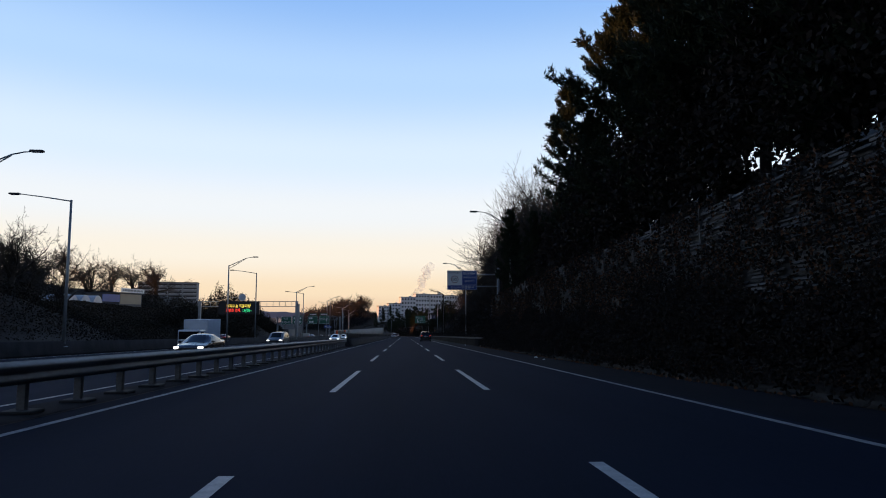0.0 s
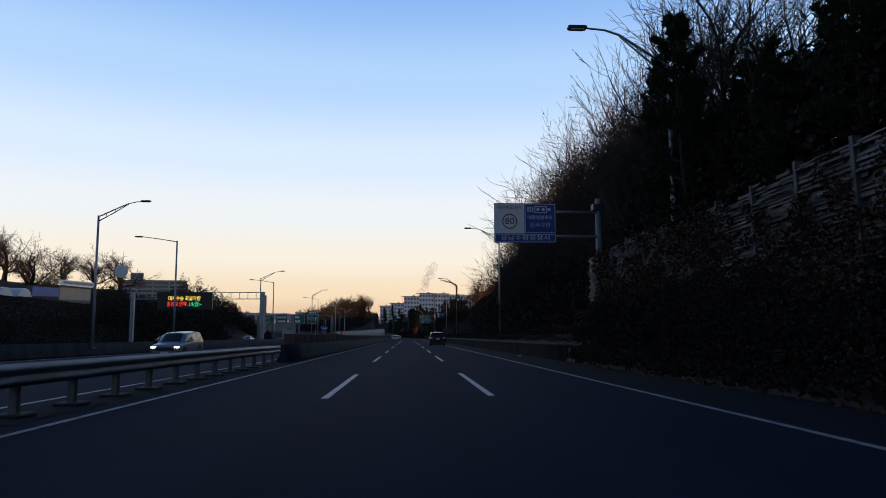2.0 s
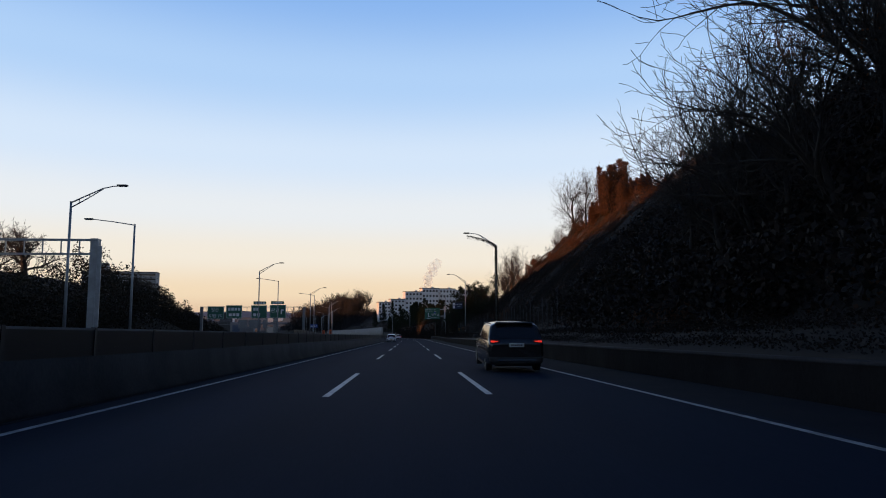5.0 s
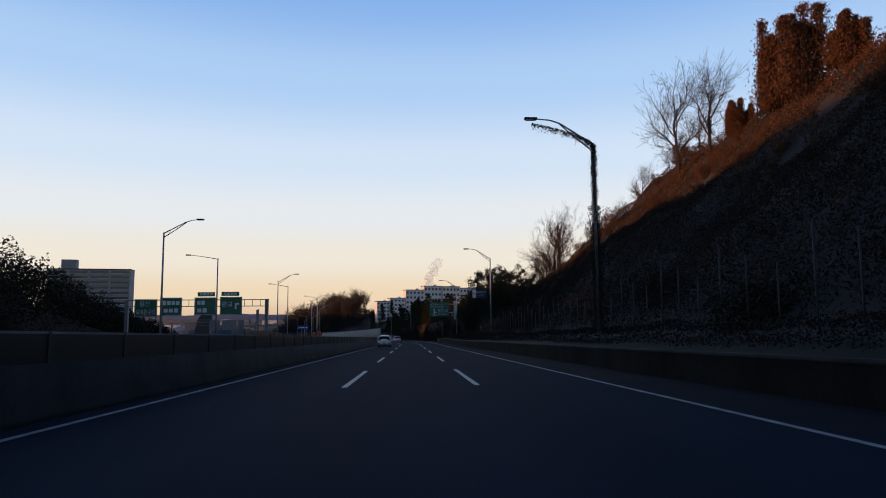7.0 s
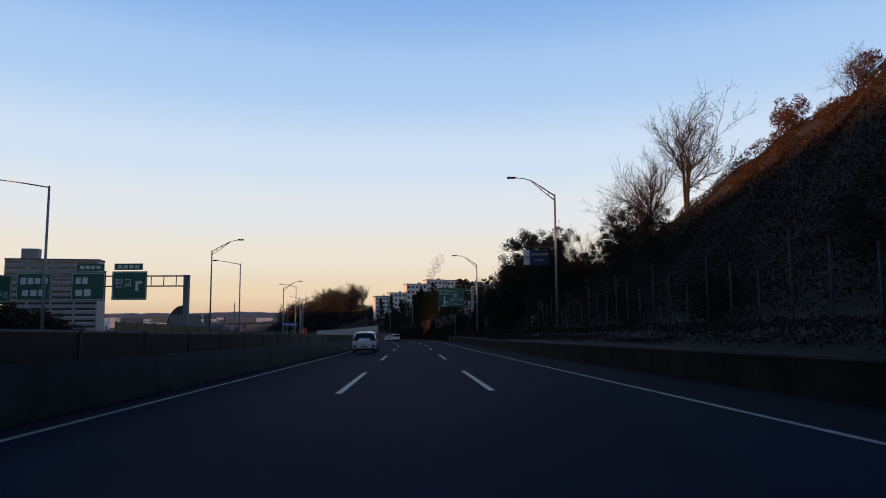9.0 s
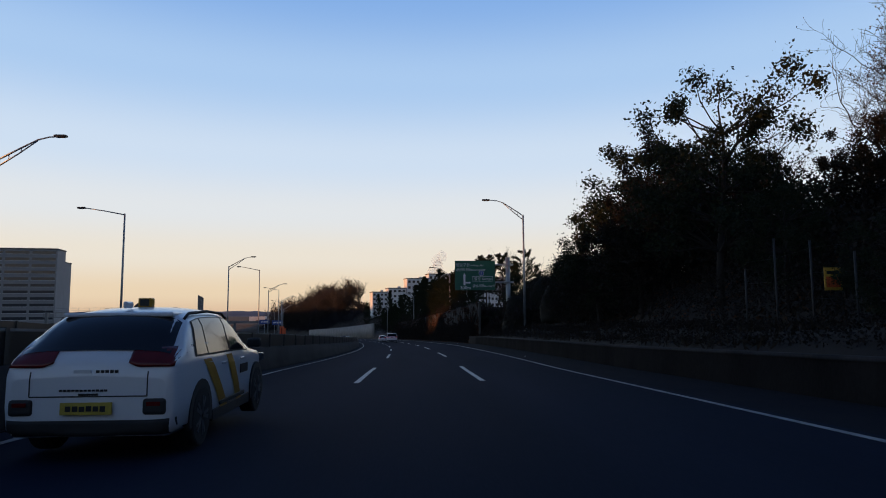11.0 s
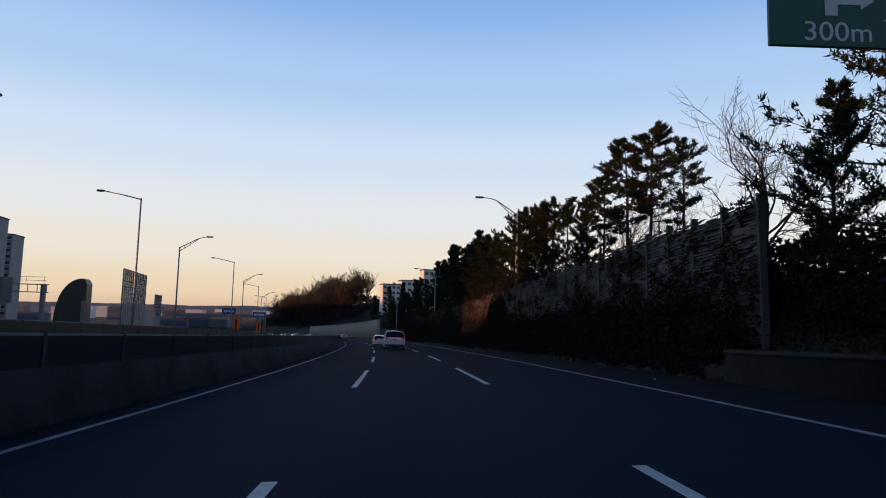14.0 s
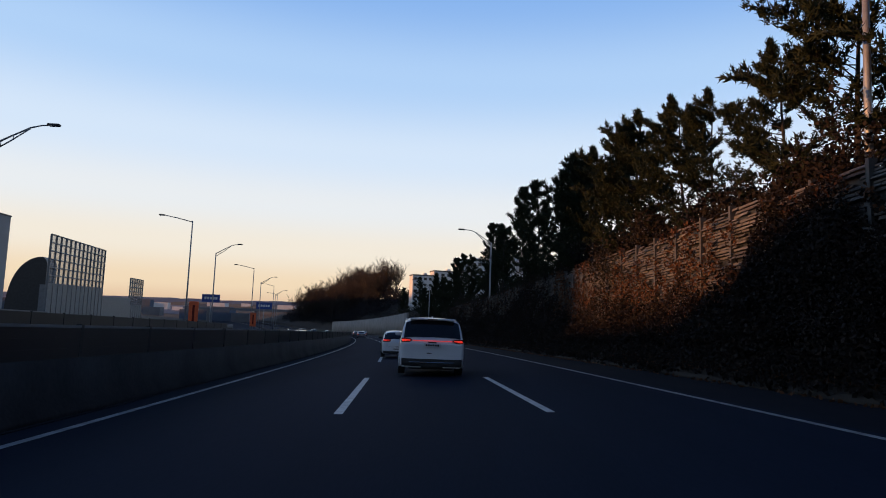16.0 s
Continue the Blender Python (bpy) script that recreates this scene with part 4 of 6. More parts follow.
def leafy_bush(seed, r, h, mat, name="bush", n=2600, lumps=16, size=0.14, droop=0.3):
    """A lumpy thicket of small leaves on thin stems."""
    rg, nrng = random.Random(seed), np.random.default_rng(seed)
    top = empty(name)
    stems = bmesh.new()
    cs = []
    for k in range(lumps):
        a, q = rg.uniform(0, 2 * math.pi), math.sqrt(rg.random())
        z = h * rg.uniform(0.12, 1.0) * (1 - 0.45 * q * q)
        c = np.array([r * q * math.cos(a), r * q * math.sin(a), z])
        tube(stems, [(c[0] * 0.3, c[1] * 0.3, -0.2), (c[0] * 0.7, c[1] * 0.7, z * 0.5), tuple(c)], [0.035, 0.025, 0.01], 4, caps=False)
        d = nrng.normal(size=(n // lumps, 3))
        d /= np.linalg.norm(d, axis=1, keepdims=True)
        cs.append(c + d * np.array([r * 0.42, r * 0.42, h * 0.20]) * nrng.uniform(0.55, 1.15, size=(len(d), 1)))
    part("stem", stems, TWIG, top)
    v, f = flakes(np.concatenate(cs), size, nrng, 0.7, droop)
    raw("leaf_crown", v, f, mat, top)
    return top


def broadleaf(seed, h, mat, n=15000, name="evergreen_tree"):
    """A tree that kept its leaves: limbs, and leaf clumps with sky between them."""
    rg, nrng = random.Random(seed), np.random.default_rng(seed)
    top = empty(name)
    trunk = bmesh.new()
    pts, w = limb_points((0, 0, -0.3), (0, 0, 1), h * 0.75, 0.05, 6, rg)
    tube(trunk, pts, [h * 0.018 * (1 - 0.75 * i / 6) for i in range(7)], 7, caps=False)
    cs = []
    for k in range(60):
        i = rg.randrange(2, 7)
        a = rg.uniform(0, 2 * math.pi)
        lp, lw = limb_points(pts[i], (math.cos(a), math.sin(a), rg.uniform(0.1, 0.9)), h * rg.uniform(0.18, 0.40), 0.15, 3, rg)
        tube(trunk, lp, [h * 0.006, h * 0.004, h * 0.003, h * 0.001], 4, caps=False)
        g = nrng.normal(size=(n // 60, 3)) * h * 0.034 * rg.uniform(0.6, 1.3)
        cs.append(np.array(tuple(lp[-1])) + g)
    part("trunk", trunk, BARK, top)
    v, f = flakes(np.concatenate(cs), 0.15, nrng, 0.6, 0.2)
    raw("leaf_crown", v, f, mat, top)
    return top


def vine_column(seed, r, h, mat):
    """A dead tree wholly hung with dry vines: ragged columns of drooping leaves."""
    rg, nrng = random.Random(seed), np.random.default_rng(seed)
    top = empty("vine_covered_tree")
    stems, cs = bmesh.new(), []
    for k in range(17):
        x, y = rg.uniform(-r, r) * 0.9, rg.uniform(-r, r) * 0.9
        hh = h * rg.uniform(0.62, 1.0) * (1 - 0.30 * (x * x + y * y) / (1.8 * r * r))
        tube(stems, [(x * 0.4, y * 0.4, -0.3), (x, y, hh * 0.6), (x, y, hh)], [0.09, 0.06, 0.03], 5, caps=False)
        n = 1900
        q, a = np.sqrt(nrng.random(n)) * r * rg.uniform(0.34, 0.60) * nrng.uniform(0.6, 1.3, n), nrng.uniform(0, 2 * math.pi, n)
        z = hh * (1 - nrng.random(n) ** 1.4 * 0.98)
        q = q * (0.70 + 0.5 * np.sin(z * 2.1 + k) * np.sin(a * 2 + z)) * (1.25 - 0.75 * z / hh)
        cs.append(np.stack([x + q * np.cos(a), y + q * np.sin(a), z], 1) + nrng.normal(scale=0.09, size=(n, 3)))
    part("stem", stems, BARK, top)
    v, f = flakes(np.concatenate(cs), 0.19, nrng, 0.4, 1.5)
    raw("leaf_crown", v, f, mat, top, "hanging dry rust-brown leaves")
    return top


def put_trees(kinds, rows, label, category, group, sink=0.0):
    """Sets trees on the ground: rows of (kind, u, y, scale, turn)."""
    used = set()
    for k, u, y, s, turn in rows:
        src = kinds[k]
        p = at(u, y, land(u, y) - sink)
        m = pose(p.x, p.y, p.z, 0, 0, turn)
        if k in used:
            o = copy_thing(src, m)
            o.scale = s if isinstance(s, tuple) else (s, s, s)
        else:
            used.add(k)
            src.matrix_basis = m
            src.scale = s if isinstance(s, tuple) else (s, s, s)
            tagged(src, label, category, group)
    for k, src in enumerate(kinds):
        if k not in used:
            src.matrix_basis = pose(400 + 10 * k, -200, 0)


rg = random.Random(21)
pines = [pine(1, 12, 0.92, 0.02, 0.25, 70), pine(2, 13, 0.90, -0.04, 0.23, 70), pine(3, 11, 0.94, 0.03, 0.28, 72), pine(4, 12, 0.58, -0.03, 0.27, 36, 0.04, 0.0, 1.2),
         pine(5, 12, 0.84, -0.06, 0.40, 46, 0.07, 0.45, 2.0), pine(6, 12, 0.46, 0.05, 0.24, 20, 0.10), pine(7, 10, 0.88, 0.02, 0.44, 42, 0.05)]
rows = []
# the dense dark stand above the first wall
for k in range(18):
    y = -12 + 3.0 * k + rg.uniform(-0.8, 0.8)
    rows.append((k % 3, rg.uniform(12.0, 13.4), y, rg.uniform(1.2, 1.32), rg.uniform(0, 360)))
for u, y, s, k in ((12.2, 44.0, 0.80, 0), (12.6, 47.0, 0.78, 2), (13.6, 50.6, 0.95, 2), (13.4, 54.3, 1.16, 1), (13.2, 57.0, 0.66, 0), (13.5, 60.5, 0.5, 2), (10.3, 58.6, 0.42, 0), (10.4, 61.8, 0.40, 2), (10.4, 55.5, 0.5, 1), (12.5, 65, 0.45, 0), (12.0, 69.5, 0.35, 2)):
    rows.append((k, u, y, s, rg.uniform(0, 360)))
rows += [(4, 12.6, 39.5, 1.05, 10.0), (1, 9.95, 63.9, 0.66, 40.0), (0, 10.3, 66.2, 0.62, 120.0)]
for k in range(15):
    y = -8 + 5.2 * k + rg.uniform(-1, 1)
    rows.append((rg.randrange(3), rg.uniform(15, 19), y, rg.uniform(1.2, 1.4) if y < 40 else (rg.uniform(0.6, 0.75) if y < 54 else rg.uniform(0.4, 0.55)), rg.uniform(0, 360)))
# the stand above the second wall
for u, y, s, k in ((11.9, 303.0, 0.88, 6), (15.2, 306, 0.85, 6), (14.3, 309, 0.64, 2), (16.8, 305.5, 0.66, 6),  (12.4, 316.5, 0.62, 5), (13.0, 321.7, 0.78, 3), (13.2, 325.5, 0.80, 3), (12.8, 328.6, 0.72, 3), (13.0, 332.5, 0.66, 0), (12.6, 336, 0.84, 6), (12.6, 339.5, 0.74, 4), (13.0, 343.5, 0.80, 4),
                   (12.4, 347.5, 0.78, 4), (13.0, 351.5, 0.64, 4), (11.9, 355, 0.60, 4), (12.4, 358.5, 0.70, 4), (11.5, 362.5, 0.76, 4), (13.2, 366, 0.80, 4), (11.6, 370, 0.80, 4), (12.4, 375, 0.92, 2), (11.6, 380, 0.92, 0), (11.8, 386, 0.95, 0), (12.3, 394, 0.98, 1),
                   (11.8, 403, 0.98, 2), (12.6, 412, 1.0, 0), (14.6, 372, 0.80, 4), (15, 385, 1.05, 0), (14, 420, 1.0, 1),
                   (12.5, 428, 0.9, 2), (11.5, 436, 0.9, 0), (12.5, 444, 0.9, 1), (11.6, 453, 0.85, 2), (12.8, 462, 0.85, 0), (12, 471, 0.9, 1), (13, 480, 0.85, 2), (13, 489, 0.8, 0), (14, 498, 0.8, 2), (26, 602, 1.2, 2), (33, 606, 1.3, 0), (40, 604, 1.2, 1), (47, 608, 1.2, 2), (54, 603, 1.1, 0), (61, 606, 1.1, 1), (70, 610, 1.1, 2)):
    rows.append((k, u, y, s, rg.uniform(-35, 35) if k == 4 else rg.uniform(0, 360)))
put_trees(pines, rows, "dark green pine with a bent trunk on the slope", "pine tree", "pines on the slope")

bares = [bare_tree(31, 12, 0.62, 4), bare_tree(32, 11, 0.7, 4, 500), bare_tree(33, 13, 0.55, 4), bare_tree(37, 12, 0.6, 4, 200, 0.05, 1.5, 0.42), bare_tree(38, 11, 0.62, 4, 1700, 0.2), bare_tree(39, 12, 0.72, 5, 0, -0.05, 1.5, 0.20)]
rows = []
for k in range(18):
    y = 76 + 3.4 * k + rg.uniform(-1.2, 1.2)
    rows.append((rg.randrange(3), rg.uniform(12, 15.5), y, rg.uniform(0.75, 0.95), rg.uniform(0, 360)))
for k in range(5):
    rows.append((rg.randrange(3), rg.uniform(12.5, 17), 64 + 2.6 * k + rg.uniform(-1.2, 1.2), rg.uniform(0.75, 0.95), rg.uniform(0, 360)))
for k in range(8):
    rows.append((rg.choice((0, 1, 3)), rg.uniform(12, 16), 70 + 2.2 * k + rg.uniform(-1, 1), rg.uniform(0.85, 1.05), rg.uniform(0, 360)))
for k in range(20):
    rows.append((rg.randrange(3), rg.uniform(15, 24), 78 + 3.0 * k + rg.uniform(-1, 1), rg.uniform(0.7, 0.95), rg.uniform(0, 360)))
# the tall stand where the noise wall ends
for k in range(20):
    y = 84 + 1.35 * k + rg.uniform(-0.8, 0.8)
    rows.append((rg.choice((0, 1, 2, 4)), rg.uniform(15.5, 20) if y < 98 else rg.uniform(17.5, 21.5), y, rg.uniform(1.1, 1.4), rg.uniform(0, 360)))
for u, y, s in ((17.5, 109, 1.25), (18.6, 111.5, 1.3), (17.0, 114, 1.25), (18.8, 116.5, 1.3), (17.6, 119, 1.2)):
    rows.append((rg.randrange(3), u, y, s, rg.uniform(0, 360)))
for u, y, s in ((21, 238, 0.7), (23, 244, 0.85), (22, 250, 0.85), (24, 256, 0.8), (21, 262, 0.7), (25, 270, 0.75), (20, 285, 0.6), (22, 293, 0.7), (19, 299, 0.6), (17, 318, 0.8), (18, 331, 0.8), (19, 343, 0.8)):
    rows.append((rg.randrange(3), u, y, s, rg.uniform(0, 360)))
# the bank beyond the far carriageway
for u, y, s in ((-56, 100, 1.2), (-64, 108, 1.25), (-58, 108, 1.25), (-62, 115, 1.3), (-66, 120, 1.2), (-63, 127, 1.05), (-60, 96, 1.1), (-62, 66, 1.0)):
    rows.append((5, u, y, s * 0.82, rg.uniform(0, 360)))
# broad old trees behind the shop
for u, y, s, h in ((-102, 279, 1.9, 1.45), (-114, 286, 1.6, 1.25), (-108, 233, 1.7, 1.5), (-101, 229, 1.2, 1.1), (-119, 240, 1.6, 1.5), (-110, 256, 1.4, 1.2), (-86, 162, 1.4, 1.3)):
    rows.append((5, u, y, (s, s, h), rg.uniform(0, 360)))
for k in range(10):
    rows.append((rg.choice((1, 4)), rg.uniform(24.5, 27.5), 186 + 3.9 * k + rg.uniform(-1.8, 1.8), rg.uniform(0.18, 0.42), rg.uniform(0, 360)))
rows += [(3, 13.0, 67.5, 1.05, 30.0), (2, 16.8, 122.5, 1.35, 200.0), (0, 14.0, 129.5, 0.95, 90.0), (4, 20, 229, 0.85, 40.0), (4, 21, 297, 0.7, 150.0), (0, 22, 293, 0.7, 20.0), (0, 20.8, 231, 0.75, 10.0), (0, 26.3, 203, 0.95, 60.0), (0, 26.5, 197, 0.8, 160.0), (4, 26.5, 187, 0.5, 130.0), (4, 26.5, 199, 0.5, 20.0), (4, 26.8, 205, 0.45, 90.0), (4, 22.5, 246, 0.8, 70.0), (4, 23, 252, 0.75, 300.0)]
put_trees(bares, rows, "leafless winter tree with fine dark twigs", "bare tree", "bare trees on the slopes")

poplars = [bare_tree(35, 11, 0.42, 3, 0, 0.5, 1.3, 0.5, 0.035), bare_tree(36, 9, 0.5, 3, 0, 0.1, 1.3, 0.36, 0.035)]
rows = [(0 if rg.random() < 0.6 else 1, rg.uniform(14, 46), rg.uniform(680, 860), rg.uniform(1.7, 2.6), rg.uniform(0, 360)) for k in range(110)]
put_trees(poplars, rows, "slender leafless tree on the far hill", "bare tree", "slender trees on the far hill")

vines = [vine_column(41, 1.9, 7.8, DRYLEAF), vine_column(42, 1.3, 4.2, DRYLEAF)]
put_trees(vines, [(0, 27, 184.5, 1.05, 0), (0, 27.2, 187.5, 0.78, 140), (1, 26.6, 192, 0.75, 100), (1, 26.5, 178.5, 0.8, 200), (1, 26.5, 172.5, 0.6, 300)],
          "dead tree hung with rust-brown dry vines", "vine-covered tree", "vine-hung trees on the crest")

evergreens = [broadleaf(51, 9, NEEDLE), broadleaf(52, 8, IVY)]
put_trees(evergreens, [(0, 12.6, 251, 1.12, 0), (1, 17.6, 249, 0.6, 30), (0, 15.5, 266.6, (1.4, 1.4, 1.2), 70), (0, 18.5, 271, 1.2, 20), (1, 16.8, 264, 1.25, 200), (1, 12.0, 259, 1.0, 30), (0, 11.5, 265, 0.85, 80), (1, 12.5, 270, 0.9, 120), (1, 14.5, 262, 1.05, 170), (0, 15.5, 272, 0.9, 210), (1, 13, 278, 0.7, 20), (0, 11.5, 240, 0.35, 20),
                       (1, 13, 300, 0.5, 60), (0, 15.5, 303, 0.5, 140), (0, 15, 226, 0.6, 10), (1, 16, 234, 0.55, 140), (0, 12.5, 246, 0.5, 40), (1, 15, 254, 0.7, 90)],
          "dark broad-leaved tree with ragged leaf clumps", "evergreen tree", "evergreens behind the low wall")

bushes = [leafy_bush(61, 1.6, 2.6, IVY), leafy_bush(62, 1.3, 3.2, IVY), leafy_bush(63, 1.8, 2.0, DRYLEAF, n=1800), leafy_bush(64, 2.4, 4.6, IVY, n=5200, lumps=26)]
rows = []
for k in range(9):
    rows.append((3, rg.uniform(12.5, 16), 262 + 1.8 * k, rg.uniform(0.5, 0.8), rg.uniform(0, 360)))
for k in range(20):
    rows.append((rg.choice((0, 1, 2)), rg.uniform(11.5, 13), 80 + 8.5 * k + rg.uniform(-2, 2), rg.uniform(0.6, 1.0), rg.uniform(0, 360)))
for k in range(16):
    rows.append((3, rg.uniform(10.6, 12.5), 334 + 6.5 * k, rg.uniform(0.6, 0.9), rg.uniform(0, 360)))
dry = [leafy_bush(65, 1.5, 2.2, DRYLEAF, "dry_bush", 2600, 14, 0.13), leafy_bush(66, 1.1, 3.0, DRYLEAF, "dry_bush", 2200, 12, 0.13, 0.8)]
put_trees(dry, [(rg.randrange(2), rg.uniform(19.5, 28), 163 + 1.8 * k + rg.uniform(-1, 1), rg.uniform(0.35, 0.85), rg.uniform(0, 360)) for k in range(34)],
          "rust-brown dry shrub on the sunlit crest", "shrub", "dry shrubs on the crest", 0.1)
put_trees(bushes, rows, "dense dark thicket of ivy and brambles", "bush", "thickets on the slopes", 0.1)


def scatter(name, y0, y1, u0, u1, n, size, mat, label, category, lift=0.1, tall=0.0, slim=0.5, seed=7):
    """Loose leaves or grass over the slope, one sheet of stuff."""
    nrng = np.random.default_rng(seed)
    ys, us = nrng.uniform(y0, y1, n), nrng.uniform(u0, u1, n)
    c = np.array([tuple(at(u, y, land(u, y) + lift * r)) for u, y, r in zip(us, ys, nrng.random(n))])
    v, f = flakes(c, size, nrng, slim, -tall)
    ob = raw(name, v, f, mat)
    return tagged(ob, label, category, kind="stuff")


scatter("dry_grass", 74, 245, 11.0, 30, 150000, 0.26, DRYGRASS, "dry brown grass and dead weeds on the slope", "grass", 0.35, 1.2, 0.16, 71)
scatter("dead_leaves", 70, 306, 10.6, 26, 26000, 0.20, DRYLEAF, "fallen brown leaves on the slope", "leaves", 0.12, 0, 0.7, 72)
scatter("verge_grass", 240, 306, 8.3, 24, 16000, 0.40, DRYGRASS, "dry pale grass behind the low wall", "grass", 0.3, 1.2, 0.16, 73)
scatter("verge_litter", -20, 74, 7.6, 8.9, 5200, 0.14, DRYLEAF, "dead leaves along the kerb", "leaves", 0.1, 0, 0.7, 74)
scatter("verge_litter", 304, 440, 7.6, 8.9, 8000, 0.14, DRYLEAF, "dead leaves along the kerb", "leaves", 0.1, 0, 0.7, 75)
scatter("bank_grass", 0, 310, -60, -47, 20000, 0.5, DRYGRASS, "dry grass on the far bank", "grass", 0.3, 1.0, 0.16, 76)


def ivy_on_wall(name, y0, y1, u, z0, z1, n, seed, green=0.55, cover=0.36):
    """Ivy and dry creepers hanging over the boards in ragged patches."""
    nrng = np.random.default_rng(seed)
    pts = []
    while len(pts) < n:
        y, z = nrng.uniform(y0, y1), nrng.uniform(z0, z1)
        k = 0.6 * noise.noise(Vector((y * 0.3, z * 0.5, seed))) + 0.8 * noise.noise(Vector((y * 1.6, z * 1.3, seed + 2)))
        if k > -0.02 + 0.55 * (z - z0) / (z1 - z0) - cover:
            pts.append(tuple(at(u - 0.10 - 0.18 * nrng.random(), y, z)))
    half = int(len(pts) * green)
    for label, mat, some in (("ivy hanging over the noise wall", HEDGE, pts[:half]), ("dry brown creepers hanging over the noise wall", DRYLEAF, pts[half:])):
        v, f = flakes(np.array(some), 0.105, nrng, 0.7, 0.8)
        tagged(raw(name, v, f, mat), label, "ivy", kind="stuff")


ivy_on_wall("ivy", -20, 73, 9.2, 0.9, 5.4, 105000, 3, 0.7, 0.52)
ivy_on_wall("ivy", 304.5, 350, 9.25, 0.9, 5.1, 24000, 4, 0.6, 0.22)
ivy_on_wall("ivy", 348, 372, 9.25, 0.9, 5.2, 13000, 5, 0.15, 0.34)
ivy_on_wall("ivy", 372, 432, 9.25, 0.9, 5.2, 22000, 6, 0.75, 0.6)


def thicket(name, y0, y1, u0, u1, top, n, mat, label, seed, size=0.17, skin=0.0):
    """A long bramble thicket: leaves heaped in uneven mounds; top(y, s): height above ground at s across."""
    nrng = np.random.default_rng(seed)
    ys, ss = nrng.uniform(y0, y1, n), nrng.random(n)
    fs = np.sqrt(nrng.uniform(0.05 + 0.9 * skin, 1, n))
    c = []
    for y, s, q in zip(ys, ss, fs):
        u = u0 + (u1 - u0) * s
        lump = 0.75 + 0.45 * noise.noise(Vector((y * 0.28, u * 0.4, seed))) + 0.3 * noise.noise(Vector((y * 0.9, u * 0.9, seed + 3)))
        c.append(tuple(at(u, y, land(u, y) + max(0.1, top(y, s) * lump * q))))
    v, f = flakes(np.array(c), size, nrng, 0.6, 0.3)
    return tagged(raw(name, v, f, mat), label, "thicket", kind="stuff")


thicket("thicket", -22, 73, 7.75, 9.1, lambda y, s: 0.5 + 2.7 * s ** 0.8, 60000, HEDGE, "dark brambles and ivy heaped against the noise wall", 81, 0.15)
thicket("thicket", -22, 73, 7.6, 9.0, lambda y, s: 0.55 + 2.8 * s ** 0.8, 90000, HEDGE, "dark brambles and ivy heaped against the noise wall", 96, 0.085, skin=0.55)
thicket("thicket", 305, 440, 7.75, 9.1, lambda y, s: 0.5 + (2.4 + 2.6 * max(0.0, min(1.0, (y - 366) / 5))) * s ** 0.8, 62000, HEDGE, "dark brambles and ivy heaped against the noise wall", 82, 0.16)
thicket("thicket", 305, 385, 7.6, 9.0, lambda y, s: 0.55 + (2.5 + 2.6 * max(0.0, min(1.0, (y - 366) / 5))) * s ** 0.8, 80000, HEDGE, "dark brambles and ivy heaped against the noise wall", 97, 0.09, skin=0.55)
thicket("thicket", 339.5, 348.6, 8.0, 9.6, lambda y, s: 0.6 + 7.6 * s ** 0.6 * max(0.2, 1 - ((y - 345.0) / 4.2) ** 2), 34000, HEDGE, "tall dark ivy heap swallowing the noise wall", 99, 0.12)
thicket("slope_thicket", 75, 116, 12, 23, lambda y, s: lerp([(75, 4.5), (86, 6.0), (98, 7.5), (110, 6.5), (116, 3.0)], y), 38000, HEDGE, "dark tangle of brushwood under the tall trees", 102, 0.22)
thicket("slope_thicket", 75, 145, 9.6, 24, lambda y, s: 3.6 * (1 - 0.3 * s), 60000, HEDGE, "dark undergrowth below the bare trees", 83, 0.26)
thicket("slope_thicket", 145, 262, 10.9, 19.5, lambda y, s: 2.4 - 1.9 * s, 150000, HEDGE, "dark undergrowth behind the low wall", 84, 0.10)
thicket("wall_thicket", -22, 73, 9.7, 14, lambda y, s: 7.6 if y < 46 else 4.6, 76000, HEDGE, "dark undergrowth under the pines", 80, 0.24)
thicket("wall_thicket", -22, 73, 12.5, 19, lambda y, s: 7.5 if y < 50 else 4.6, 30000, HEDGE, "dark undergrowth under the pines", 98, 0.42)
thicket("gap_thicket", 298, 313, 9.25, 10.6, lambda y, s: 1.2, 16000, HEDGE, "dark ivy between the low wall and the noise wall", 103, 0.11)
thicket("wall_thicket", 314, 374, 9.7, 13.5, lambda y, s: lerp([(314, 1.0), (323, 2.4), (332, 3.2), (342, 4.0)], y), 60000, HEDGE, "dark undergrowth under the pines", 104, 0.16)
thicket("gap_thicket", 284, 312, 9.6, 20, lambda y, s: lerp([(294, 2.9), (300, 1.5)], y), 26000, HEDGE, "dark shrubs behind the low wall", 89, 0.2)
thicket("bank_thicket", 10, 305, -66, -50, lambda y, s: 2.2 if y < 140 or y > 225 else 0.8, 32000, IVY, "dark undergrowth on the far bank", 85, 0.34)
thicket("bank_scrub", 0, 150, -72, -47.5, lambda y, s: 0.9, 60000, HEDGE, "dark low scrub on the far bank", 100, 0.3)
thicket("hill_thicket", 440, 640, 10, 40, lambda y, s: 3.4, 24000, IVY, "dark undergrowth along the bend", 88, 0.4)
thicket("hill_thicket", 660, 880, 12, 46, lambda y, s: 6.5 + 4 * noise.noise(Vector((y * 0.05, s * 3, 2))), 80000, WOODS, "winter woods on the far hill, darkened in place of shade", 86, 0.6)
thicket("crest_leaves", 166, 222, 19, 29, lambda y, s: 0.25 + 2.6 * s * s * max(0.0, 0.35 + noise.noise(Vector((y * 0.24, 4, 0))) + 0.5 * noise.noise(Vector((y * 0.8, 9, 0)))), 52000, DRYLEAF, "rust-brown dry creepers along the crest", 87, 0.13)

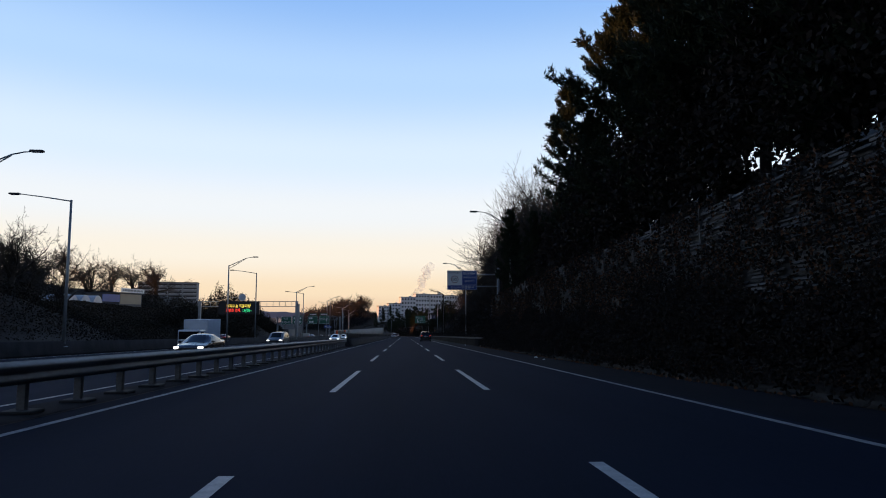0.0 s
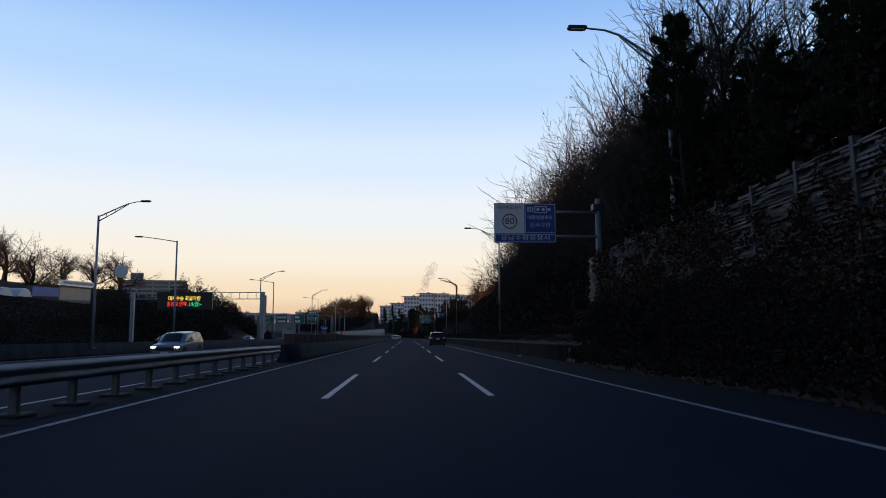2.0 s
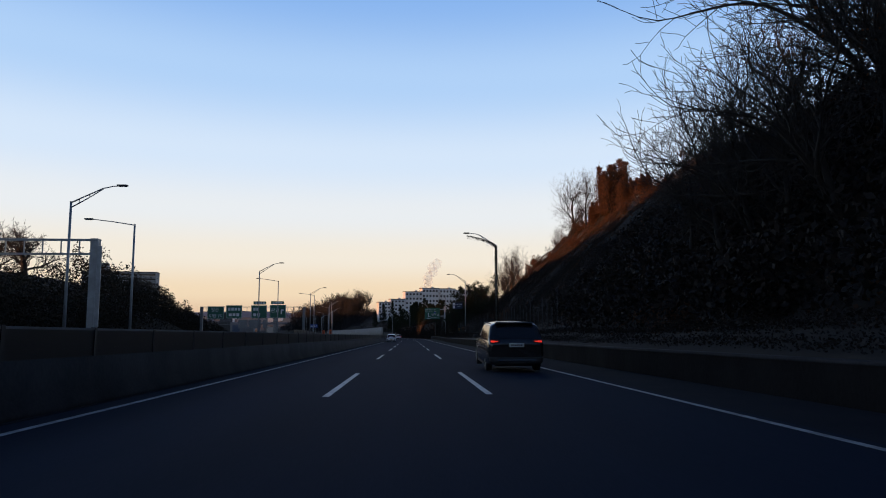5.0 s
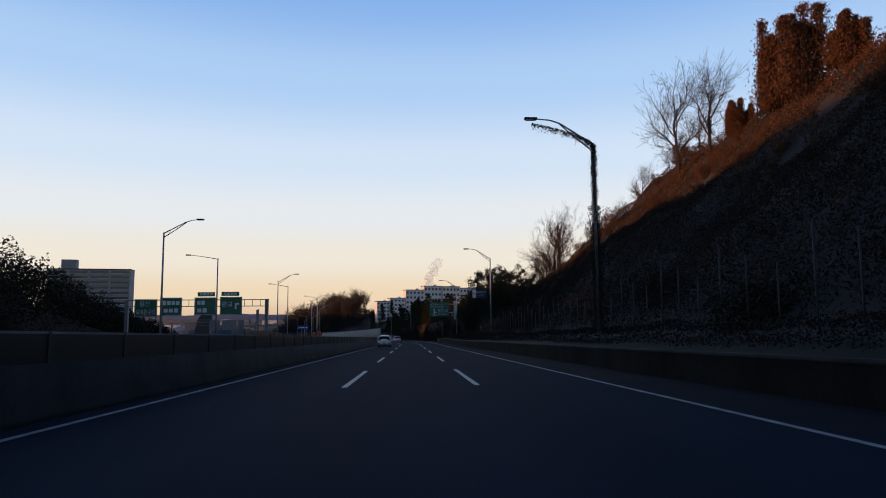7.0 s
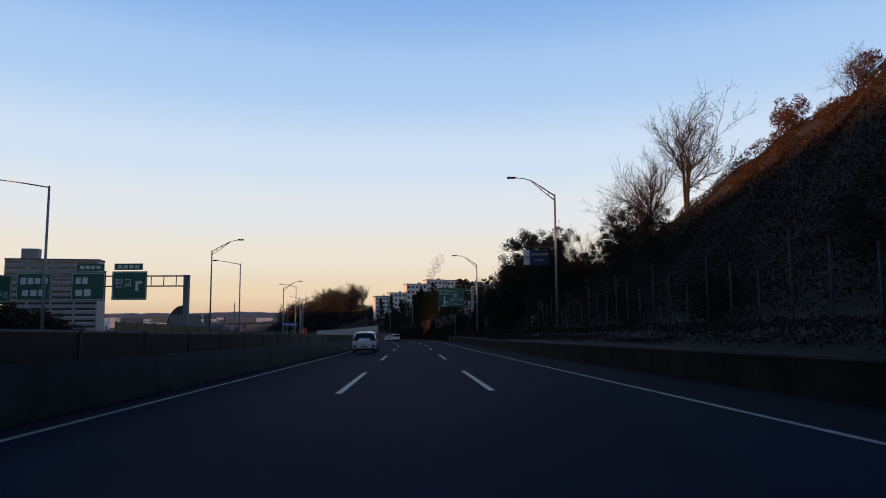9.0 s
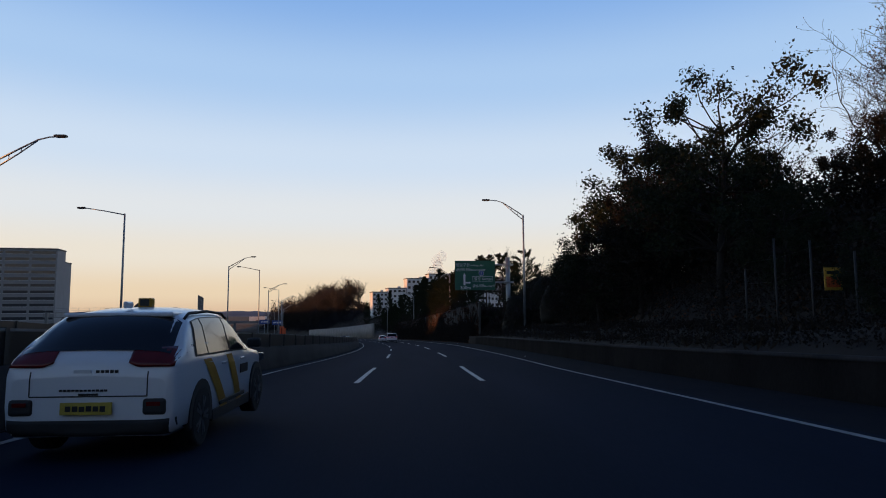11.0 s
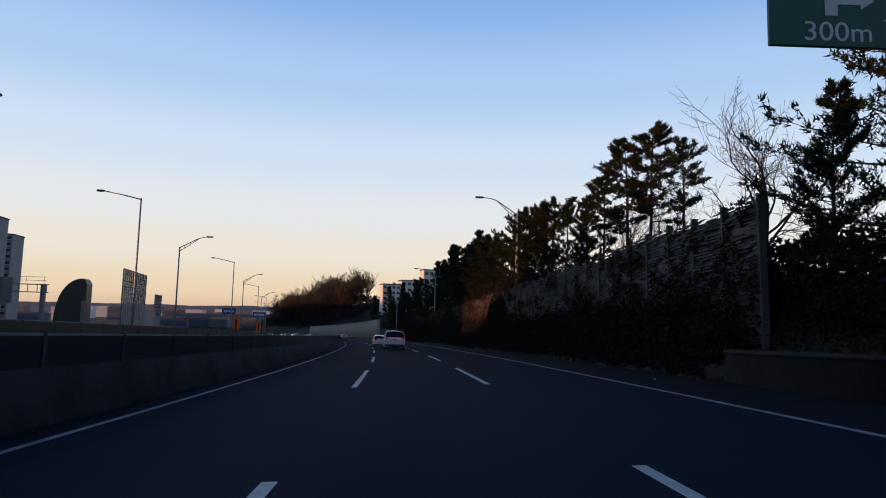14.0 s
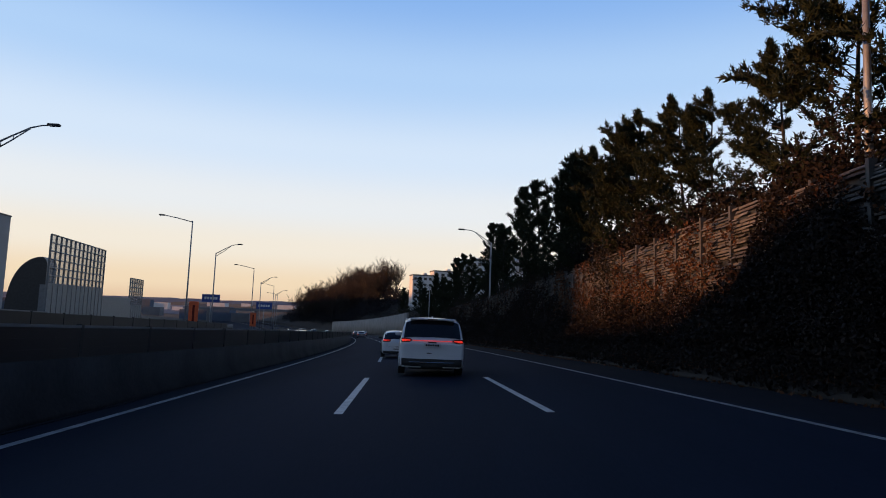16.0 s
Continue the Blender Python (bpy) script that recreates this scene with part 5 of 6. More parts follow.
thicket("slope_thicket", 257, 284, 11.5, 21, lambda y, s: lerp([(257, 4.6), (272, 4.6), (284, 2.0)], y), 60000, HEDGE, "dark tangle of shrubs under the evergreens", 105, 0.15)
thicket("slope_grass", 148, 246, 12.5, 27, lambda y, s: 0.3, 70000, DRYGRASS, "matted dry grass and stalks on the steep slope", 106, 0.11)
thicket("slope_thicket", 240, 268, 13, 26, lambda y, s: 2.6, 22000, IVY, "dark shrubs on the falling ridge", 90, 0.22)
thicket("bank_wood", 150, 296, -64, -50, lambda y, s: 0.9 * lerp([(150, 0.5), (172, 2.0), (184, 11.0), (204, 9.5), (222, 13.0), (236, 10.5), (252, 8.0), (268, 6.5), (282, 4.5), (296, 1.0)], y), 80000, IVY, "dark evergreen wood on the far bank", 92, 0.42)

thicket("bank_wood", 229, 276, -102, -82, lambda y, s: 3.5, 18000, IVY, "dark evergreen wood behind the shop", 93, 0.5)

thicket("bank_scrub", 128, 232, -86, -50, lambda y, s: 0.7, 42000, DRYGRASS, "dry dark scrub on the far bank below the shop", 94, 0.5)
thicket("verge_scrub", 76, 302, 8.45, 11.2, lambda y, s: 0.5, 90000, HEDGE, "low dark weeds behind the low wall", 95, 0.085)


def vine_mound(seed, r, h):
    """Small trees smothered by vines: a lumpy dome under a mat of leaves."""
    nrng = np.random.default_rng(seed)
    top = empty("vine_mound")

    def lump(d):
        v = Vector(d)
        return 1 + 0.16 * noise.noise(v * 1.6 + Vector((seed, 0, 0))) + 0.07 * noise.noise(v * 5 + Vector((0, seed, 0)))

    bm = bmesh.new()
    bmesh.ops.create_icosphere(bm, subdivisions=4, radius=1.0)
    for q in bm.verts:
        k = lump(q.co) * 0.97
        z = max(-0.05, q.co.z)
        q.co = Vector((q.co.x * r * k, q.co.y * r * k, h * k * (abs(z) ** 0.75) * (1 if z > 0 else -1)))
    for f in bm.faces:
        f.smooth = True
    part("stem_mat", bm, IVY, top, "tangled dark vine stems")
    d = nrng.normal(size=(9000, 3))
    d[:, 2] = abs(d[:, 2])
    d /= np.linalg.norm(d, axis=1, keepdims=True)
    ks = np.array([lump(tuple(v)) for v in d])[:, None]
    out = np.concatenate([d[:, :2] * r * ks, (h * ks[:, 0] * d[:, 2] ** 0.75)[:, None]], 1) * nrng.uniform(0.96, 1.04, size=(len(d), 1))
    v, f = flakes(out, 0.16, nrng, 0.6, 0.5)
    raw("leaf_mat", v, f, IVY, top)
    return top


mounds = [vine_mound(3, 2.8, 8.0), vine_mound(9, 3.6, 6.6)]
put_trees(mounds, [(0, 16.3, 286.5, (0.98, 0.98, 0.80), 0), (1, 18.6, 281, (0.8, 0.8, 0.55), 60), (1, 21.5, 286, (1.0, 1.0, 0.75), 130), (0, 13.6, 290, 0.68, 200), (1, 11.6, 290.5, 0.62, 20), (1, 17.5, 296, 0.8, 40), (1, 15.0, 297, 0.78, 150), (0, 18.0, 300, 0.8, 10), (1, 13.2, 280, 0.60, 90), (1, 14.8, 276, 0.6, 240), (1, 17, 274, 0.65, 300)],
          "rounded mound of shrubs smothered under dark vines", "vine mound", "vine mounds behind the low wall", 0.3)

# ---- fence, posts and clutter by the low wall ----
fence = empty("slope_fence")
tagged(fence, "row of thin pale steel posts with wires behind the low wall", "fence")
bm = tubed([(0, 0, -0.4), (0, 0, 2.9)], 0.03, 6)
first = part("fence_post", bm, FENCESTEEL, fence)
for k in range(56):
    y = 148 + 1.77 * k
    o = first if k == 0 else first.copy()
    if k:
        scene.collection.objects.link(o)
    o.matrix_basis = Matrix.Translation(at(10.7, y, land(10.7, y))) @ Matrix.Diagonal((1, 1, 1.0 if k % 3 == 0 else (0.72 if k % 3 == 1 else 0.86), 1))
for h in (0.9, 1.6, 2.3):
    bm = bmesh.new()
    tube(bm, [at(10.75, 148 + 1.77 * k, land(10.75, 148 + 1.77 * k) + h) for k in range(56)], 0.003, 4)
    part("wire", bm, DARKMETAL, fence)
bm = tubed([(0, 0, -0.2), (-0.5, 0.3, 2.5)], 0.04, 6)
part("stay", bm, FENCESTEEL, fence, m=Matrix.Translation(at(11.0, 236.2, land(11.0, 236.2))))
poster = empty("poster", stand(10.82, 241.1, -0.25))
tagged(poster, "small yellow and orange poster tied to the fence", "poster")
part("sheet", boxed(-0.24, 0.24, -0.01, 0.01, 2.62, 3.22, 0.004), SIGN_YELLOW, poster)
part("poster_picture", boxed(-0.19, 0.19, -0.016, -0.010, 2.70, 2.98), ORANGE, poster)
part("poster_bar", boxed(-0.17, 0.17, -0.016, -0.010, 3.05, 3.13), SIGN_BLACK, poster)

# creepers hanging from one lamp
nrng = np.random.default_rng(91)
c = []
p = at(10.1, 176.7, 1.4)
for k in range(9000):
    h = nrng.uniform(0, 10.4)
    c.append((p.x + nrng.normal(0, 0.07 + 0.09 * (h < 7)), p.y + nrng.normal(0, 0.10), p.z + h))
for k in range(1500):
    s = nrng.uniform(0, 1)
    c.append((p.x - 3.4 * s * s + nrng.normal(0, 0.04), p.y + nrng.normal(0, 0.05), p.z + 10.3 + 1.3 * s - abs(nrng.normal(0, 0.16))))
v, f = flakes(np.array(c), 0.12, nrng, 0.35, 2.0)
tagged(raw("creeper", v, f, IVY), "dry creepers wound round a lamp pole", "creeper", kind="stuff")

# rubbish on the shoulder
for u, y, s in ((7.0, 38, 0.25), (7.2, 41, 0.4), (6.6, 305.5, 0.15), (5.9, 228.5, 0.12), (7.3, 84.5, 0.35), (6.2, 262, 0.12)):
    bm = bmesh.new()
    bmesh.ops.create_icosphere(bm, subdivisions=2, radius=s * 0.28)
    for q in bm.verts:
        q.co *= 1 + 0.35 * noise.noise(q.co * 9 + Vector((u, y, 0)))
        q.co.z = abs(q.co.z) * 0.5
    o = part("litter", bm, SIGN_WHITE, None)
    o.matrix_basis = stand(u, y, 0.0)
    tagged(o, "crumpled pale litter on the hard shoulder", "litter", "litter on the shoulder")

# ---- buildings ----


def block(name, w, d, h, storeys, cols, wall, label, group="", band=None, win=(0.6, 0.55), roofbox=None):
    """A flat-roofed block: wall, parapet, and each window of the front as a frame and pane."""
    top = empty(name)
    part("wall", boxed(-w / 2, w / 2, 0, d, -6, h), wall, top)
    part("roof", boxed(-w / 2 - 0.25, w / 2 + 0.25, -0.25, d + 0.25, h, h + 0.5), ROOFING, top)
    sh, cw = h / storeys, w / cols
    bw, bh = cw * win[0], sh * win[1]
    pane = frame = None
    for r in range(storeys):
        for c in range(cols):
            x, z = -w / 2 + (c + 0.5) * cw, (r + 0.5) * sh
            if pane is None:
                pane = part("window", boxed(-bw / 2, bw / 2, -0.04, 0.02, -bh / 2, bh / 2), GLASS, top)
                frame = part("window_sill", boxed(-bw / 2 - 0.1, bw / 2 + 0.1, -0.22, 0.02, -bh / 2 - 0.22, -bh / 2 - 0.03), band or wall, top)
                pair = (pane, frame)
            else:
                pair = (pane.copy(), frame.copy())
                for o in pair:
                    scene.collection.objects.link(o)
            for o in pair:
                o.matrix_basis = pose(x, 0, z)
    if roofbox:
        x0, x1, bz = roofbox
        part("stair_tower", boxed(x0, x1, d * 0.3, d * 0.7, h + 0.4, h + bz), wall, top)
    return tagged(top, label, "apartment block" if storeys > 3 else "building", group)


def place(ob, x, y, z, turn=0.0):
    ob.matrix_basis = pose(x, y, z + fall(y), 0, 0, turn)
    return ob


for x, y, z, w, h, c in ((-20.2, 632, 14, 9.5, 14.4, 4), (-9.6, 636, 15, 11.5, 16.0, 4), (3.6, 640, 19, 14.5, 18.4, 5), (17.4, 644, 20, 14, 20.6, 5), (32, 650, 20, 14, 20.6, 5), (46, 658, 20, 14, 20, 5), (60, 668, 20, 14, 20, 5)):
    place(block("apartment_block", w, 9, h, 5, c, WHITEWALL, "white five-storey apartment block on the hill", "white apartment blocks", None, (0.55, 0.42), (w * 0.1, w * 0.25, 1.5)), x, y, z, 14)

place(block("apartment_block", 44, 12, 42.5, 14, 4, SLABWALL, "long grey apartment slab with banded balconies", "grey apartment slabs", WHITEWALL, (0.9, 0.42), (-16, -8, 6)), -187, 530, 0, 11)
place(block("apartment_block", 17, 12, 40.5, 15, 4, SLABWALL, "grey apartment tower with banded balconies", "grey apartment slabs", WHITEWALL, (0.75, 0.42), None), -189, 568, 0, 11)

shed = empty("garden_centre", pose(-87.6, 212, fall(218) + 7.5, 0, 0, 90))
tagged(shed, "low white shop building with banners and vaulted canopies", "shop building")
part("wall", boxed(-2, 15, 0, 10, -3, 6.9), DARKWALL, shed)
part("roof", boxed(-2.4, 15.4, -0.4, 10.4, 6.9, 7.2), ROOFING, shed)
part("banner", boxed(-2.0, 15.6, -0.55, -0.42, 7.25, 8.55, 0.02), SIGN_WHITE, shed)
bars(shed, POSTPAINT, -1.0, 14.6, 7.9, 0.7, -0.56, 14, random.Random(8))
part("banner", boxed(-14.0, -2.4, -0.35, -0.30, 4.2, 6.4), SIGN_BLUE, shed)
part("shop_window", boxed(-1.4, 14.4, -0.06, -0.01, 3.6, 6.7), TANBOARD, shed)
for k in range(3):
    bm = bmesh.new()
    rows_ = []
    for j in range(2):
        rows_.append([bm.verts.new((-34 + 7 * k + 3 + 3 * math.cos(math.pi * i / 10), j * 9.0 - 0.5, 2.4 + 3.4 * math.sin(math.pi * i / 10))) for i in range(11)])
    for i in range(10):
        bm.faces.new((rows_[0][i], rows_[0][i + 1], rows_[1][i + 1], rows_[1][i]))
    bm.faces.new(rows_[0])
    part("canopy", bm, CLEARPANEL, shed)

# ---- noise barriers and clutter on the far side ----


def grid_panel(name, a, b, h, cols, rows_n, clear_from):
    """A tall framed screen from a to b: solid ribbed foot, clear panes above, each pane a piece."""
    a, b = Vector(a), Vector(b)
    ln = (b - a).length
    turn = math.degrees(math.atan2(b.y - a.y, b.x - a.x))
    g = empty(name, pose(a.x, a.y, a.z, 0, 0, turn))
    part("foot", boxed(0, ln, -0.06, 0.06, 0, h * clear_from), POSTPAINT, g)
    for k in range(cols + 1):
        x = ln * k / cols
        part("upright", boxed(x - 0.10, x + 0.10, -0.14, 0.14, 0, h), POSTPAINT, g)
    for k in range(rows_n + 1):
        z = h * clear_from + h * (1 - clear_from) * k / rows_n
        part("crossbar", boxed(0.0, ln, -0.10, 0.10, z - 0.09, z + 0.09), POSTPAINT, g)
    pane = None
    for c in range(cols):
        for r in range(rows_n):
            if pane is None:
                pane = part("pane", boxed(0.12, ln / cols - 0.12, -0.01, 0.01, 0.1, h * (1 - clear_from) / rows_n - 0.1), CLEARGLASS, g)
                o = pane
            else:
                o = pane.copy()
                scene.collection.objects.link(o)
            o.matrix_basis = pose(ln * c / cols, 0, h * clear_from + h * (1 - clear_from) * r / rows_n)
    return tagged(g, "tall framed noise screen with clear panes over a ribbed foot", "noise screen", "noise screens")


CLEARGLASS = bpy.data.materials.new("clear_pane")
CLEARGLASS.use_nodes = True
cn, cl = CLEARGLASS.node_tree.nodes, CLEARGLASS.node_tree.links
ct, cg, cm = cn.new("ShaderNodeBsdfTransparent"), cn["Principled BSDF"], cn.new("ShaderNodeMixShader")
ct.inputs[0].default_value = (0.80, 0.80, 0.80, 1)
cg.inputs["Base Color"].default_value, cg.inputs["Roughness"].default_value = (0.5, 0.5, 0.52, 1), 0.25
cm.inputs[0].default_value = 0.22
cl.new(ct.outputs[0], cm.inputs[1])
cl.new(cg.outputs[0], cm.inputs[2])
cl.new(cm.outputs[0], cn["Material Output"].inputs["Surface"])

F4 = fall(424)
grid_panel("noise_screen", (-64.6, 424, F4 - 0.3), (-72.3, 453, fall(453) - 0.3), 14.2, 13, 6, 0.48)
grid_panel("noise_screen", (-82.2, 483, fall(483)), (-86.0, 497, fall(497)), 11.8, 6, 6, 0.45)
bm = boxed(0, 32, -0.15, 0.15, 0, 6.2)
lowscreen = part("screen_wall", bm, POSTPAINT, None, m=pose(-72.3, 453, fall(453) - 0.2, 0, 0, 108))
tagged(lowscreen, "grey ribbed sound wall behind the far carriageway", "noise wall", kind="structure")

hood = empty("tunnel_hood", pose(-101, 480, fall(480), 0, 0, 15) @ Matrix.Scale(1.55, 4))
tagged(hood, "dark curved sound hood at the end of a noise tunnel", "tunnel hood")
bm = bmesh.new()
prof = [(0, 0), (0, 9.2), (-0.3, 9.9)] + [(-0.7 - 4.6 * math.sin(math.pi / 2 * i / 14), 10.2 * math.cos(math.pi / 2 * i / 14) ** 0.7) for i in range(15)]
ra = [bm.verts.new((x, 0, z)) for x, z in prof]
rb = [bm.verts.new((x, 4.5, z)) for x, z in prof]
n = len(prof)
for i in range(n):
    bm.faces.new((ra[i], ra[(i + 1) % n], rb[(i + 1) % n], rb[i]))
bm.faces.new(ra[::-1])
bm.faces.new(rb)
bmesh.ops.recalc_face_normals(bm, faces=bm.faces[:])
part("hood_shell", bm, DARKMETAL, hood)
part("rib", boxed(-0.7, 0.08, -0.1, 0.0, 0, 6.0), POSTPAINT, hood)

low = profile_wall("side_wall", [(-0.15, -0.1), (-0.15, 3.2), (0.15, 3.2), (0.15, -0.1)], -47.5, 318, 416, DARKWALL, "dark low sound wall along the outer carriageway", "noise wall")
profile_wall("side_wall", [(-0.15, -0.1), (-0.15, 2.2), (0.15, 2.2), (0.15, -0.1)], -47.5, 455, 640, DARKWALL, "dark low sound wall along the outer carriageway", "noise wall")


def banner(u, y, z0, w, h):
    b = empty("orange_banner", stand(u, y, 0))
    tagged(b, "bright orange banner tied to a lamp post", "banner", "orange banners")
    part("sheet", boxed(-w / 2, w / 2, -0.03, 0.0, z0, z0 + h, 0.01), ORANGE, b)
    part("text_bar", boxed(-w * 0.12, w * 0.12, -0.036, -0.03, z0 + h * 0.15, z0 + h * 0.85), REDLENS, b)
    part("pole", tubed([(0, 0.12, 0), (0, 0.12, z0 + h)], 0.05, 6), GALV, b)
    return b


banner(-26.0, 411.0, 2.2, 1.2, 3.0)
banner(-27.5, 470.0, 2.4, 1.3, 3.0)
for u, y, z, w, h in ((-34, 455, 6.8, 3.4, 1.5), (-30, 520, 7.5, 4.5, 2.0)):
    s = empty("blue_sign", stand(u, y, 0))
    tagged(s, "small blue direction sign on a post", "road sign", "small blue signs")
    part("pole", tubed([(0, 0.15, 0), (0, 0.15, z + h)], 0.10, 8), GALV, s)
    sheet("sign_panel", -w / 2, w / 2, z, z + h, SIGN_BLUE, s)
    bars(s, SIGN_WHITE, -w * 0.38, w * 0.38, z + h * 0.5, h * 0.35, -0.002, 5, rng)
round_sign = empty("round_mirror_sign", stand(-23.0, 91.6, 0))
tagged(round_sign, "white round sign board on a lamp post", "road sign")
bm = tubed([(1.5, 0.0, 6.2), (1.5, 0.06, 6.2)], 0.48, 24)
part("disc", bm, SIGN_WHITE, round_sign)
part("bracket", tubed([(0, 0.1, 6.2), (1.5, 0.1, 6.2)], 0.04, 6), GALV, round_sign)

# ---- far distance ----


def ridge(name, y, x0, x1, top, seed, label, mat=HAZE, dx=30.0):
    """A wooded ridge: a long low mound with an uneven crest."""
    xs = steps(x0, x1, dx)
    verts = []
    for j, (dy, f) in enumerate(((-160, 0.0), (-90, 0.55), (-30, 0.92), (0, 1.0), (80, 0.6), (200, 0.0))):
        for x in xs:
            k = (x - x0) / (x1 - x0)
            h = top * (0.55 + 0.45 * math.sin(math.pi * k)) * (1 + 0.35 * noise.noise(Vector((x * 0.004, seed, 0))) + 0.10 * noise.noise(Vector((x * 0.03, seed, 5))))
            verts.append((x, y + dy, -32 + h * f + (2.0 * noise.noise(Vector((x * 0.09, dy * 0.05, seed))) if 0 < f else 0)))
    n = len(xs)
    faces = [(j * n + i, j * n + i + 1, (j + 1) * n + i + 1, (j + 1) * n + i) for j in range(5) for i in range(n - 1)]
    return tagged(raw(name, verts, faces, mat), label, "far hill", kind="structure")


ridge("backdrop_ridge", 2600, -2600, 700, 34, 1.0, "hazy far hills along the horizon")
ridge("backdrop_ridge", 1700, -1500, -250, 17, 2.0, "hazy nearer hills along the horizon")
ridge("backdrop_ridge", 1250, -420, -120, 15, 3.0, "woods beyond the bend, tinted with painted haze", dx=8)

town = empty("far_town")
tagged(town, "hazy low town buildings on the horizon", "town")
trg = random.Random(17)
for k in range(44):
    x, y = trg.uniform(-520, -150), trg.uniform(900, 1300)
    w, h = trg.uniform(10, 26), trg.uniform(6, 17)
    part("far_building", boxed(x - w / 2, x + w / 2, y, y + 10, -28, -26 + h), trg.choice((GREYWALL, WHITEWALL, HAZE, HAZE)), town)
for k in range(30):
    x, y = trg.uniform(-560, -280), trg.uniform(420, 760)
    w, h = trg.uniform(12, 30), trg.uniform(8, 17)
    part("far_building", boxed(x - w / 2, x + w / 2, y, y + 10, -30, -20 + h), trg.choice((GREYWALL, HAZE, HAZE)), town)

bridge = empty("overpass", pose(-170, 900, -16, 0, 0, 28))
tagged(bridge, "low grey overpass across the road in the distance", "bridge")
part("deck", boxed(-70, 90, 0, 8, 0, 2.2), GREYWALL, bridge)
for x in (-50, -10, 30, 70):
    part("pier", boxed(x - 1, x + 1, 2, 6, -14, 0), GREYWALL, bridge)

# steam over a far chimney
plume = empty("steam_plume", pose(21, 1500, 0))
tagged(plume, "pale steam rising from a far chimney", "steam")
prg = random.Random(23)
for k in range(10):
    s = k / 9
    bm = bmesh.new()
    r = 4.5 + 9.0 * s ** 0.8 * prg.uniform(0.8, 1.1) * (1.15 - 0.55 * s)
    bmesh.ops.create_icosphere(bm, subdivisions=4, radius=r)
    sd = Vector((prg.uniform(0, 50), prg.uniform(0, 50), 0))
    for q in bm.verts:
        q.co *= 1 + 0.5 * noise.noise(q.co * (1.5 / r) + sd) + 0.3 * noise.noise(q.co * (4.0 / r) + sd) + 0.12 * noise.noise(q.co * (9.0 / r) + sd)
    for f in bm.faces:
        f.smooth = True
    part("puff", bm, STEAM, plume, m=pose(-6 + 42 * s + prg.gauss(0, 3), 0, 20 + 84 * s))
part("chimney", tubed([(-6, 0, -30), (-6, 0, 14)], [3.0, 2.2], 12), GREYWALL, plume)

# ---- vehicles ----


def blend(rows, n=4):
    """Smooths a table of stations into n steps each."""
    out = []
    for i in range(len(rows) - 1):
        p0, p1, p2, p3 = rows[max(i - 1, 0)], rows[i], rows[i + 1], rows[min(i + 2, len(rows) - 1)]
        for k in range(n):
            t = k / n
            row = []
            for a, b, c, d in zip(p0, p1, p2, p3):
                m1, m2 = (c - a) * 0.35, (d - b) * 0.35
                row.append((2 * t ** 3 - 3 * t ** 2 + 1) * b + (t ** 3 - 2 * t ** 2 + t) * m1 + (-2 * t ** 3 + 3 * t ** 2) * c + (t ** 3 - t ** 2) * m2)
            out.append(tuple(row))
    out.append(tuple(rows[-1]))
    return out


def ring_of(row):
    """Half a cross-section, from under the sill up to the roof's middle."""
    y, z0, zb, zr, w0, wb, wr = row
    zs = z0 + (zb - z0) * 0.45
    return [(0, y, z0), (w0 * 0.90, y, z0), (w0, y, z0 + 0.08), (wb * 1.005, y, zs), (wb * 1.0, y, zb - 0.07), (wb * 0.975, y, zb), (wr + (wb * 0.975 - wr) * 0.35, y, zb + (zr - zb) * 0.66),
            (wr, y, zr - 0.10 * min(1, (zr - zb) * 4)), (wr * 0.86, y, zr - 0.035 * min(1, (zr - zb) * 4)), (wr * 0.45, y, zr + 0.008), (0, y, zr + 0.018)]


def car_shell(rows):
    """The closed painted body, from stations of (y, floor, belt, roof, half widths at sill, belt, roof)."""
    bm = bmesh.new()
    rings = []
    for row in rows:
        half = ring_of(row)
        loop = [bm.verts.new(p) for p in half] + [bm.verts.new((-x, y, z)) for x, y, z in half[-2:0:-1]]
        rings.append(loop)
    n = len(rings[0])
    for a, b in zip(rings, rings[1:]):
        for k in range(n):
            f = bm.faces.new((a[k], a[(k + 1) % n], b[(k + 1) % n], b[k]))
            f.smooth = True
    bm.faces.new(rings[0])
    bm.faces.new(rings[-1][::-1])
    bmesh.ops.recalc_face_normals(bm, faces=bm.faces[:])
    return bm


